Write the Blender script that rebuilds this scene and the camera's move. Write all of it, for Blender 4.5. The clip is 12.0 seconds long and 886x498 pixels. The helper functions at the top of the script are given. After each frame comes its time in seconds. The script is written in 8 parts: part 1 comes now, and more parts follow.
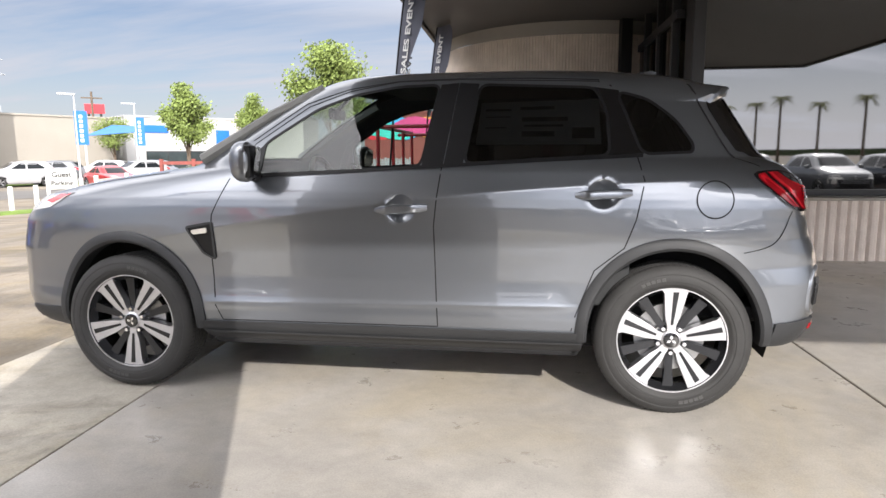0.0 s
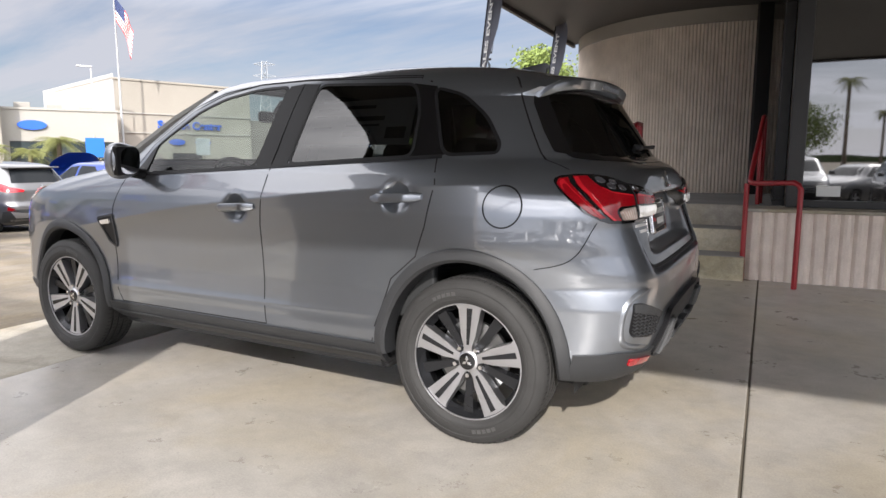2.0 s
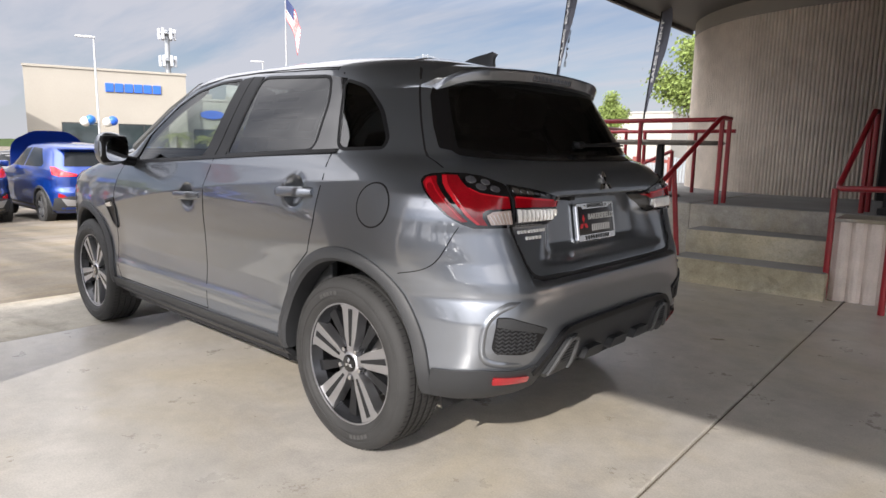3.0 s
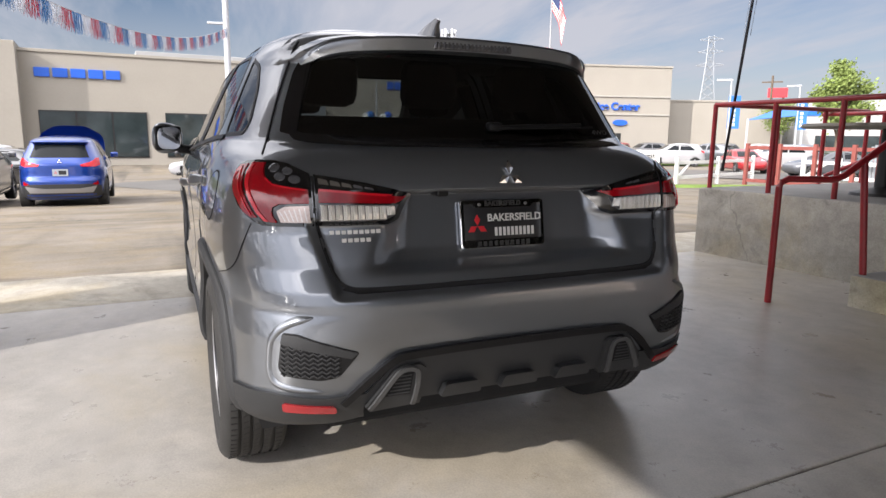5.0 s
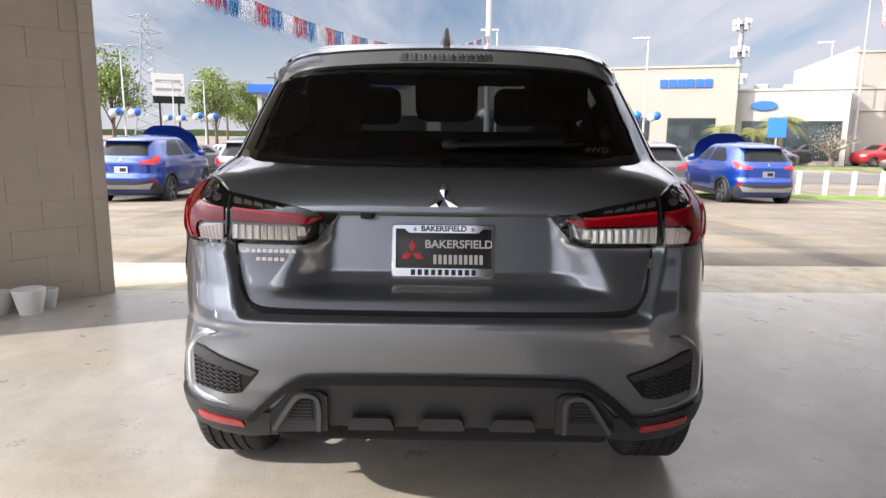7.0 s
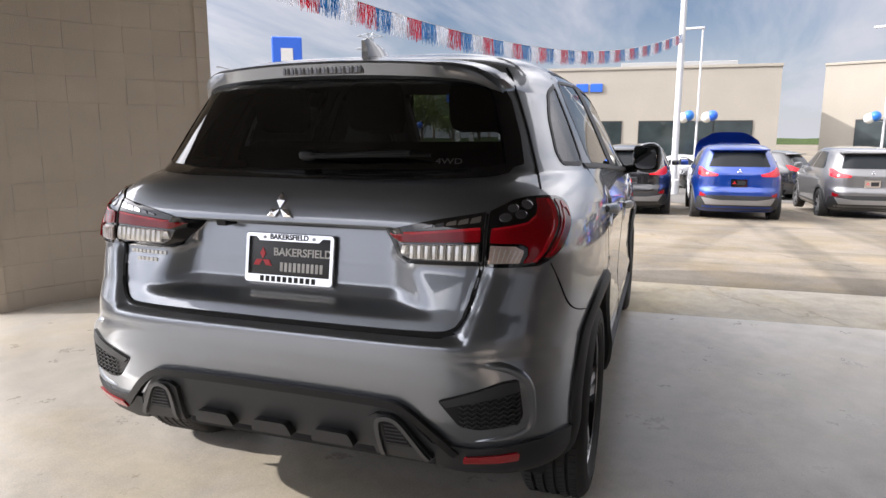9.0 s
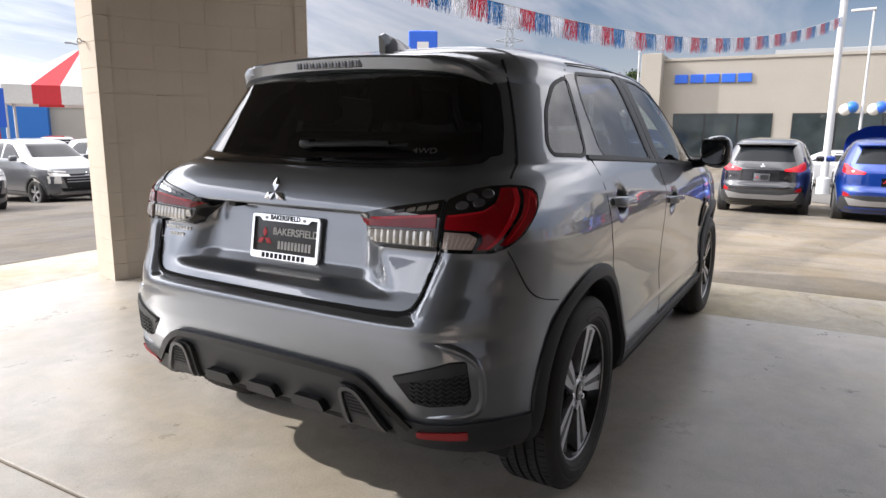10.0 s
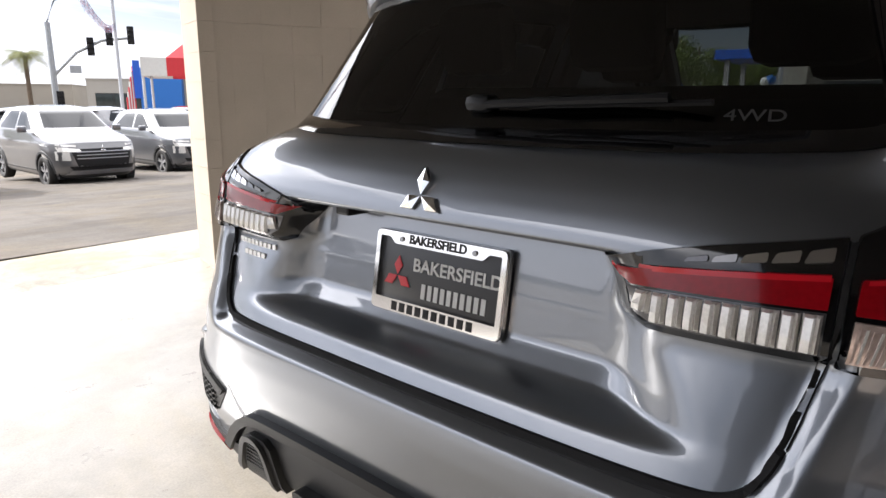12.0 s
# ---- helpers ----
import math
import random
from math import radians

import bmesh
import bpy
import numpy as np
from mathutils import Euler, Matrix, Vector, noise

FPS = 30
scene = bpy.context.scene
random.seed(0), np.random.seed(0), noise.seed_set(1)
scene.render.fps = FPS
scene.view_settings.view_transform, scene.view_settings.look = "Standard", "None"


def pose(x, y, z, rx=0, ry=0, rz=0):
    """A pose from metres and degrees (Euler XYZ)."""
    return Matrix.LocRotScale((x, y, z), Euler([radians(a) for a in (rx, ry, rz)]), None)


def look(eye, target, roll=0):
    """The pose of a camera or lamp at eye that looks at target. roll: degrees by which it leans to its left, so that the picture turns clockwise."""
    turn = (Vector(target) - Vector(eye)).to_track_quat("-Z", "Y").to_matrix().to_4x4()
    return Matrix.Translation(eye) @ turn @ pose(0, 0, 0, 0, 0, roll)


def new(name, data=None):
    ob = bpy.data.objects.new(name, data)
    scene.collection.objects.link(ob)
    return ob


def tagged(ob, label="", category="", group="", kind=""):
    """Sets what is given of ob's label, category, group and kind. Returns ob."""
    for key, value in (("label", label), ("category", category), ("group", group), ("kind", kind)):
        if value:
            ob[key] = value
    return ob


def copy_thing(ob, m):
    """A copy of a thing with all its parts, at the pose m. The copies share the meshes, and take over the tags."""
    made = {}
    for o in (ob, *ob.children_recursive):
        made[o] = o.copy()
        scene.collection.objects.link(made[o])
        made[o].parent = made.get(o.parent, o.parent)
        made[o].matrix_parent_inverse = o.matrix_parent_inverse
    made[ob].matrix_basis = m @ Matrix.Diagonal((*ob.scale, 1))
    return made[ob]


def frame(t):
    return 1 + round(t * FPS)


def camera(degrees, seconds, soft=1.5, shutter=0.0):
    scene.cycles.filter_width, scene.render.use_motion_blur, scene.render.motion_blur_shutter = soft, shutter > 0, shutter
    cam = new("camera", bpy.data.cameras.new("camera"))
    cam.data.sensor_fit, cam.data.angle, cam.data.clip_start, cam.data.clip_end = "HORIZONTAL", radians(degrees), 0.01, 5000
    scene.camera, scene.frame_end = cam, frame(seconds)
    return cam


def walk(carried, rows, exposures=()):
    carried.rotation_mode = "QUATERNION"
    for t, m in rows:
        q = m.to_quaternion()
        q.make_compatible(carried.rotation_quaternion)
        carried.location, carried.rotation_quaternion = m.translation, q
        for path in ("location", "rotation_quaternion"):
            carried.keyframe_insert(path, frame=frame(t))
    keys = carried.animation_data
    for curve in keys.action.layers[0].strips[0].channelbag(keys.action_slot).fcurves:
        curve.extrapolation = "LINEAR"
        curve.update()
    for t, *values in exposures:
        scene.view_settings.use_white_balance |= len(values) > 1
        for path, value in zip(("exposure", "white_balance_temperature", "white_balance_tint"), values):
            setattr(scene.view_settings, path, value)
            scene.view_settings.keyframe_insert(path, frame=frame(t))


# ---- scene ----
cam = camera(69.5, 12.0)
PATH = [
    (0, (0.756, -3.774, 1.18), (0.447, -1.819, 0.888), -0.4),
    (0.5, (1.065, -3.758, 1.144), (0.685, -1.817, 0.852), -1.5),
    (1, (1.512, -3.613, 1.127), (0.954, -1.714, 0.84), -1.3),
    (1.5, (1.978, -3.396, 1.162), (1.199, -1.578, 0.869), -0.9),
    (2, (2.459, -3.103, 1.158), (1.505, -1.368, 0.881), -0.1),
    (2.5, (2.853, -2.739, 1.169), (1.708, -1.125, 0.874), 0.3),
    (2.7, (3.027, -2.591, 1.179), (1.803, -1.038, 0.879), 0.8),
    (4.3, (3.603, -1.635, 1.164), (1.932, -0.584, 0.843), -0.5),
    (4.5, (3.663, -1.472, 1.161), (1.954, -0.488, 0.828), -0.1),
    (5, (3.731, -1.015, 1.174), (1.926, -0.224, 0.831), 0.6),
    (5.5, (3.83, -0.568, 1.197), (1.934, -0.038, 0.846), 1.1),
    (6, (3.751, -0.251, 1.213), (1.801, 0.009, 0.857), 1.4),
    (6.5, (3.748, -0.09, 1.234), (1.784, -0.004, 0.868), 1.2),
    (7, (3.772, 0.014, 1.239), (1.803, -0.003, 0.888), 0.6),
    (7.5, (3.819, 0.182, 1.229), (1.851, 0.069, 0.891), 0.3),
    (7.7, (3.797, 0.286, 1.218), (1.832, 0.118, 0.885), 0.2),
    (9.3, (3.518, 1.23, 1.267), (1.7, 0.473, 0.92), 0.2),
    (9.5, (3.485, 1.332, 1.269), (1.704, 0.494, 0.913), 0.3),
    (10, (3.45, 1.539, 1.256), (1.759, 0.533, 0.895), 0.5),
    (10.5, (3.412, 1.562, 1.258), (1.787, 0.459, 0.877), 0.1),
    (11, (3.289, 1.364, 1.242), (1.732, 0.173, 0.845), 0.1),
    (11.5, (3.051, 1.014, 1.251), (1.562, -0.252, 0.827), -0.2),
    (12, (2.736, 0.73, 1.214), (1.254, -0.536, 0.765), 0.4),
]
walk(cam, [(t, look(eye, target, roll)) for t, eye, target, roll in PATH],
     exposures=[(0.0, 0.98, 6500, 12), (2.5, 0.88, 6500, 12), (5.0, 0.80, 6500, 13), (6.5, 0.98, 6500, 13), (7.5, 1.12, 6500, 13), (9.5, 0.90, 6480, 13), (10.4, 0.80, 6430, 12), (11.4, 0.78, 6430, 12), (12.0, 1.0, 6430, 12)])

# ---- world, sun, exposure ----
world = bpy.data.worlds.new("sky")
scene.world = world
world.use_nodes = True
wn, wl = world.node_tree.nodes, world.node_tree.links
wn.clear()
w_out = wn.new("ShaderNodeOutputWorld")
w_bg = wn.new("ShaderNodeBackground")
w_sky = wn.new("ShaderNodeTexSky")
w_sky.sky_type, w_sky.sun_disc = "NISHITA", False
w_sky.sun_elevation, w_sky.sun_rotation = radians(30), radians(157)
w_sky.air_density, w_sky.dust_density, w_sky.ozone_density = 1.0, 0.5, 1.6
w_co = wn.new("ShaderNodeTexCoord")
w_sep = wn.new("ShaderNodeSeparateXYZ")
wl.new(w_co.outputs["Generated"], w_sep.inputs[0])
# clouds lie on a plane high above: direction divided by its height
w_add = wn.new("ShaderNodeMath"); w_add.operation = "ADD"; w_add.inputs[1].default_value = 0.16
w_abs = wn.new("ShaderNodeMath"); w_abs.operation = "ABSOLUTE"
wl.new(w_sep.outputs[2], w_abs.inputs[0]); wl.new(w_abs.outputs[0], w_add.inputs[0])
w_div = wn.new("ShaderNodeVectorMath"); w_div.operation = "DIVIDE"
w_com = wn.new("ShaderNodeCombineXYZ")
for i in range(3):
    wl.new(w_add.outputs[0], w_com.inputs[i])
wl.new(w_co.outputs["Generated"], w_div.inputs[0]); wl.new(w_com.outputs[0], w_div.inputs[1])
w_map = wn.new("ShaderNodeMapping"); w_map.inputs["Scale"].default_value = (0.42, 1.35, 0.3); w_map.inputs["Rotation"].default_value = (0, 0, 0.5)
wl.new(w_div.outputs[0], w_map.inputs[0])
w_noi = wn.new("ShaderNodeTexNoise"); w_noi.inputs["Scale"].default_value = 1.1; w_noi.inputs["Detail"].default_value = 8; w_noi.inputs["Roughness"].default_value = 0.58; w_noi.inputs["Distortion"].default_value = 0.35
wl.new(w_map.outputs[0], w_noi.inputs["Vector"])
w_ramp = wn.new("ShaderNodeValToRGB")
w_ramp.color_ramp.elements[0].position, w_ramp.color_ramp.elements[1].position = 0.31, 0.60
w_ramp.color_ramp.elements[1].color = (0.92, 0.92, 0.92, 1)
wl.new(w_noi.outputs["Fac"], w_ramp.inputs[0])
w_mix = wn.new("ShaderNodeMix"); w_mix.data_type = "RGBA"
# cloud deck: brighter overhead than at the horizon
w_up = wn.new("ShaderNodeMapRange"); w_up.inputs["From Min"].default_value = 0.2; w_up.inputs["From Max"].default_value = 0.44
wl.new(w_abs.outputs[0], w_up.inputs["Value"])
w_cl = wn.new("ShaderNodeMix"); w_cl.data_type = "RGBA"
w_cl.inputs["A"].default_value, w_cl.inputs["B"].default_value = (3.9, 4.0, 4.4, 1), (16.5, 16.4, 16.6, 1)
wl.new(w_up.outputs[0], w_cl.inputs["Factor"])
# thin cloud glows towards the sun
w_dot = wn.new("ShaderNodeVectorMath"); w_dot.operation = "DOT_PRODUCT"; w_dot.inputs[1].default_value = (0.337, -0.796, 0.502)
wl.new(w_co.outputs["Generated"], w_dot.inputs[0])
w_glow = wn.new("ShaderNodeMapRange"); w_glow.interpolation_type = "SMOOTHSTEP"
w_glow.inputs["From Min"].default_value, w_glow.inputs["From Max"].default_value = 0.2, 1.0
w_glow.inputs["To Min"].default_value, w_glow.inputs["To Max"].default_value = 1.32, 4.2
wl.new(w_dot.outputs["Value"], w_glow.inputs["Value"])
w_lit = wn.new("ShaderNodeVectorMath"); w_lit.operation = "SCALE"
wl.new(w_cl.outputs["Result"], w_lit.inputs[0]); wl.new(w_glow.outputs[0], w_lit.inputs["Scale"])
wl.new(w_lit.outputs[0], w_mix.inputs["B"])
w_dim = wn.new("ShaderNodeMix"); w_dim.data_type, w_dim.blend_type = "RGBA", "MULTIPLY"; w_dim.inputs["Factor"].default_value = 1.0
w_dim.inputs["B"].default_value = (0.60, 0.63, 0.70, 1)
wl.new(w_sky.outputs[0], w_dim.inputs["A"])
# haze closes the cloud towards the horizon
w_haze = wn.new("ShaderNodeMapRange"); w_haze.inputs["From Max"].default_value = 0.20
w_haze.inputs["To Min"].default_value, w_haze.inputs["To Max"].default_value = 0.9, 0.0
wl.new(w_abs.outputs[0], w_haze.inputs["Value"])
w_max = wn.new("ShaderNodeMath"); w_max.operation = "MAXIMUM"
wl.new(w_ramp.outputs[0], w_max.inputs[0]); wl.new(w_haze.outputs[0], w_max.inputs[1])
wl.new(w_max.outputs[0], w_mix.inputs["Factor"]); wl.new(w_dim.outputs["Result"], w_mix.inputs["A"])
wl.new(w_mix.outputs["Result"], w_bg.inputs[0])
w_bg.inputs[1].default_value = 0.068
wl.new(w_bg.outputs[0], w_out.inputs[0])

sun_data = bpy.data.lights.new("sun", "SUN")
sun_data.energy, sun_data.angle, sun_data.color = 3.3, radians(0.6), (1.0, 0.955, 0.89)
sun = new("sun", sun_data)
sun.matrix_world = look((3.9, -9.2, 5.8), (0, 0, 0))

# ---- materials ----
def mat(name, color, rough=0.6, metal=0.0, vary=0.12, scale=6.0, fine=90.0, bump=0.0, coat=0.0, spec=0.5, stain=0.0, coords="Object", bump_scale=None, emit=None, ior=1.5):
    m = bpy.data.materials.new(name)
    m.use_nodes = True
    nt = m.node_tree
    b = nt.nodes["Principled BSDF"]
    b.inputs["Base Color"].default_value = (*color, 1)
    b.inputs["Roughness"].default_value = rough
    b.inputs["Metallic"].default_value = metal
    b.inputs["Coat Weight"].default_value = coat
    b.inputs["Coat Roughness"].default_value = 0.03
    b.inputs["Specular IOR Level"].default_value = spec
    b.inputs["IOR"].default_value = ior
    if emit:
        b.inputs["Emission Color"].default_value = (*color, 1)
        b.inputs["Emission Strength"].default_value = emit
    if vary or bump or stain:
        co = nt.nodes.new("ShaderNodeTexCoord")
        big = nt.nodes.new("ShaderNodeTexNoise"); big.inputs["Scale"].default_value = scale; big.inputs["Detail"].default_value = 5
        small = nt.nodes.new("ShaderNodeTexNoise"); small.inputs["Scale"].default_value = fine; small.inputs["Detail"].default_value = 3
        for n in (big, small):
            nt.links.new(co.outputs[coords], n.inputs["Vector"])
        mixn = nt.nodes.new("ShaderNodeMath"); mixn.operation = "ADD"
        half = nt.nodes.new("ShaderNodeMath"); half.operation = "MULTIPLY"; half.inputs[1].default_value = 0.5
        nt.links.new(big.outputs["Fac"], mixn.inputs[0]); nt.links.new(small.outputs["Fac"], half.inputs[0]); nt.links.new(half.outputs[0], mixn.inputs[1])
        mr = nt.nodes.new("ShaderNodeMapRange")
        mr.inputs["From Min"].default_value, mr.inputs["From Max"].default_value = 0.45, 1.05
        mr.inputs["To Min"].default_value, mr.inputs["To Max"].default_value = 1 - vary, 1 + vary
        nt.links.new(mixn.outputs[0], mr.inputs["Value"])
        hsv = nt.nodes.new("ShaderNodeHueSaturation"); hsv.inputs["Color"].default_value = (*color, 1)
        nt.links.new(mr.outputs[0], hsv.inputs["Value"])
        out = hsv.outputs[0]
        if stain:
            st = nt.nodes.new("ShaderNodeTexNoise"); st.inputs["Scale"].default_value = scale * 0.35; st.inputs["Detail"].default_value = 9; st.inputs["Roughness"].default_value = 0.65; st.inputs["Distortion"].default_value = 0.6
            nt.links.new(co.outputs[coords], st.inputs["Vector"])
            rp = nt.nodes.new("ShaderNodeMapRange"); rp.inputs["From Min"].default_value, rp.inputs["From Max"].default_value = 0.48, 0.72
            rp.inputs["To Max"].default_value = stain
            nt.links.new(st.outputs["Fac"], rp.inputs["Value"])
            mx = nt.nodes.new("ShaderNodeMix"); mx.data_type = "RGBA"; mx.inputs["B"].default_value = (color[0] * 0.55, color[1] * 0.52, color[2] * 0.48, 1)
            nt.links.new(rp.outputs[0], mx.inputs["Factor"]); nt.links.new(out, mx.inputs["A"])
            out = mx.outputs["Result"]
        nt.links.new(out, b.inputs["Base Color"])
        if bump:
            bn = nt.nodes.new("ShaderNodeBump"); bn.inputs["Strength"].default_value = bump; bn.inputs["Distance"].default_value = 0.01
            nt.links.new(small.outputs["Fac"], bn.inputs["Height"])
            nt.links.new(bn.outputs[0], b.inputs["Normal"])
    return m


def paint(name, color, metal=0.55, rough=0.34):
    m = mat(name, color, rough, metal, vary=0.05, scale=2.0, fine=900, coat=1.0)
    m.node_tree.nodes["Principled BSDF"].inputs["Coat IOR"].default_value = 1.7
    return m


def glass(name, color=(1, 1, 1), ior=1.5):
    m = bpy.data.materials.new(name)
    m.use_nodes = True
    nt = m.node_tree
    nt.nodes.clear()
    o = nt.nodes.new("ShaderNodeOutputMaterial")
    tr = nt.nodes.new("ShaderNodeBsdfTransparent"); tr.inputs[0].default_value = (*color, 1)
    gl = nt.nodes.new("ShaderNodeBsdfGlossy"); gl.inputs["Roughness"].default_value = 0.02
    fr = nt.nodes.new("ShaderNodeFresnel"); fr.inputs[0].default_value = ior
    mx = nt.nodes.new("ShaderNodeMixShader")
    nt.links.new(fr.outputs[0], mx.inputs[0]); nt.links.new(tr.outputs[0], mx.inputs[1]); nt.links.new(gl.outputs[0], mx.inputs[2])
    nt.links.new(mx.outputs[0], o.inputs[0])
    return m


def worn(name, color, rough, scale=1.0, cracks=0.8, marks=0.0, grit=130, soft=1.0):
    """Old concrete or asphalt: cloudy blotches, dark stains, specks, hair cracks, and tyre marks."""
    m = bpy.data.materials.new(name)
    m.use_nodes = True
    nt = m.node_tree
    b = nt.nodes["Principled BSDF"]
    N, K = nt.nodes.new, nt.links.new
    co = N("ShaderNodeTexCoord").outputs["Object"]

    def noise_of(s, detail=6, rgh=0.6, dist=0.0, stretch=None):
        n = N("ShaderNodeTexNoise")
        n.inputs["Scale"].default_value, n.inputs["Detail"].default_value, n.inputs["Roughness"].default_value, n.inputs["Distortion"].default_value = s, detail, rgh, dist
        v = co
        if stretch:
            mp = N("ShaderNodeMapping"); mp.inputs["Scale"].default_value = stretch; mp.inputs["Rotation"].default_value = (0, 0, 0.35)
            K(co, mp.inputs[0]); v = mp.outputs[0]
        K(v, n.inputs["Vector"])
        return n.outputs["Fac"]

    def span(v, a, b_, lo, hi):
        r = N("ShaderNodeMapRange")
        for key, val in (("From Min", a), ("From Max", b_), ("To Min", lo), ("To Max", hi)):
            r.inputs[key].default_value = val
        r.interpolation_type = "SMOOTHSTEP"
        K(v, r.inputs["Value"])
        return r.outputs[0]

    def times(a, b_):
        q = N("ShaderNodeMath"); q.operation = "MULTIPLY"; K(a, q.inputs[0]); K(b_, q.inputs[1])
        return q.outputs[0]
    b.inputs["Specular IOR Level"].default_value = 0.5 if rough < 0.5 else 0.4
    val = times(span(noise_of(0.7 * scale), 0.3, 0.7, 1 - 0.20 * soft, 1 + 0.18 * soft), span(noise_of(5 * scale, 8, 0.7, 0.4), 0.3, 0.7, 1 - 0.14 * soft, 1 + 0.14 * soft))
    val = times(val, span(noise_of(grit, 2), 0.35, 0.65, 0.93, 1.07))
    if soft > 0.7:
        val = times(val, span(noise_of(2.1 * scale, 9, 0.7, 0.9), 0.54, 0.70, 1.0, 1 - 0.28 * soft))
    else:
        val = times(val, span(noise_of(2.6 * scale, 12, 0.78), 0.40, 0.78, 1.04, 1 - 0.30 * soft))
    vo = N("ShaderNodeTexVoronoi"); vo.inputs["Scale"].default_value = 16; K(co, vo.inputs["Vector"])
    val = times(val, span(vo.outputs["Distance"], 0.03, 0.10, 0.62 if soft > 0.7 else 0.80, 1.0))
    if cracks:
        wob = N("ShaderNodeVectorMath"); wob.operation = "ADD"
        wn_ = N("ShaderNodeTexNoise"); wn_.inputs["Scale"].default_value = 2.2; wn_.inputs["Detail"].default_value = 6; K(co, wn_.inputs["Vector"])
        sc = N("ShaderNodeVectorMath"); sc.operation = "SCALE"; sc.inputs["Scale"].default_value = 0.55
        K(wn_.outputs["Color"], sc.inputs[0]); K(co, wob.inputs[0]); K(sc.outputs[0], wob.inputs[1])
        cr = N("ShaderNodeTexVoronoi"); cr.feature = "DISTANCE_TO_EDGE"; cr.inputs["Scale"].default_value = 0.45 * cracks
        K(wob.outputs[0], cr.inputs["Vector"])
        val = times(val, span(cr.outputs["Distance"], 0.0006, 0.0022, 0.74, 1.0))
    if marks:
        val = times(val, span(noise_of(1.0, 3, 0.5, 0.3, (0.04, 0.9, 1)), 0.50, 0.62, 1.0, 1 - marks))
        val = times(val, span(noise_of(1.0, 4, 0.6, 0.5, (0.9, 0.06, 1)), 0.52, 0.66, 1.0, 1 - marks * 0.7))
    hsv = N("ShaderNodeHueSaturation"); hsv.inputs["Color"].default_value = (*color, 1)
    K(val, hsv.inputs["Value"])
    tone = N("ShaderNodeMix"); tone.data_type = "RGBA"; tone.blend_type = "MULTIPLY"
    tone.inputs["B"].default_value = (1.0, 0.93, 0.76, 1)
    K(span(noise_of(0.9, 7, 0.65, 0.6), 0.42, 0.66, 0.0, 0.9 * soft), tone.inputs["Factor"]); K(hsv.outputs[0], tone.inputs["A"])
    K(tone.outputs["Result"], b.inputs["Base Color"])
    K(span(noise_of(3.3, 10, 0.72), 0.3, 0.7, rough - 0.04, rough + 0.09), b.inputs["Roughness"])
    bn = N("ShaderNodeBump"); bn.inputs["Strength"].default_value = 0.03 if rough < 0.5 else 0.3; bn.inputs["Distance"].default_value = 0.004
    K(noise_of(grit, 4, 0.7) if rough < 0.5 else val, bn.inputs["Height"]); K(bn.outputs[0], b.inputs["Normal"])
    return m


M_paint = paint("grey_metallic_paint", (0.188, 0.203, 0.226), 0.80, 0.32)
M_paint_silver = paint("silver_paint", (0.16, 0.16, 0.165), 0.7)
M_paint_blue = paint("blue_paint", (0.002, 0.040, 0.27), 0.55)
M_paint_black = paint("black_paint", (0.012, 0.012, 0.014), 0.1, 0.2)
M_paint_white = paint("white_paint", (0.33, 0.33, 0.34), 0.0)
M_paint_red = paint("red_paint", (0.35, 0.012, 0.016), 0.2)
M_paint_dgrey = paint("dark_grey_paint", (0.10, 0.105, 0.115), 0.4)
M_clad = mat("dark_grey_plastic", (0.024, 0.025, 0.027), 0.55, vary=0.1, fine=400, bump=0.12)
M_cladlight = mat("grey_plastic", (0.065, 0.066, 0.068), 0.45, vary=0.08, fine=400)
M_blackgloss = mat("gloss_black", (0.006, 0.006, 0.007), 0.08, vary=0, coat=0.5)
M_black = mat("black_plastic", (0.008, 0.008, 0.009), 0.45, vary=0.1, spec=0.3)
M_well = mat("wheel_well_black", (0.008, 0.008, 0.009), 0.9, vary=0.2)
M_seat = mat("charcoal_fabric", (0.018, 0.018, 0.02), 0.95, vary=0.2, fine=300)
M_dash = mat("dashboard_plastic", (0.02, 0.021, 0.022), 0.7, vary=0.1)
M_trimgrey = mat("grey_interior_trim", (0.22, 0.22, 0.21), 0.8, vary=0.05)
M_tyre = mat("tyre_rubber", (0.024, 0.0235, 0.023), 0.72, vary=0.28, scale=9, fine=180, bump=0.1)
M_tyremark = mat("worn_tyre_rubber", (0.05, 0.049, 0.048), 0.6, vary=0.2, fine=180)
M_machined = mat("machined_alloy", (0.56, 0.56, 0.58), 0.42, 1.0, vary=0.05, fine=500)
M_alloydark = mat("dark_alloy", (0.03, 0.031, 0.034), 0.25, 0.6, vary=0.05)
M_steel = mat("brake_steel", (0.28, 0.28, 0.28), 0.35, 1.0, vary=0.1)
M_chrome = mat("chrome", (0.85, 0.85, 0.87), 0.06, 1.0, vary=0)
M_silverplastic = mat("silver_plastic", (0.34, 0.34, 0.35), 0.35, 0.6, vary=0.05)
M_redlens = mat("red_lens", (0.28, 0.003, 0.008), 0.12, vary=0.25, fine=140, coat=0.35, spec=0.35)
M_redglow = mat("bright_red_lens", (0.58, 0.012, 0.022), 0.12, vary=0.05, coat=0.4, spec=0.4)
M_reflector = mat("red_reflector", (0.33, 0.01, 0.016), 0.15, vary=0.1, coat=1.0)
M_clearlens = mat("clear_lens", (0.78, 0.76, 0.72), 0.12, 0.3, vary=0.25, fine=220, coat=1.0)
M_amberlens = mat("turn_signal_lens", (0.60, 0.48, 0.43), 0.12, 0.3, vary=0.3, fine=160, coat=1.0)
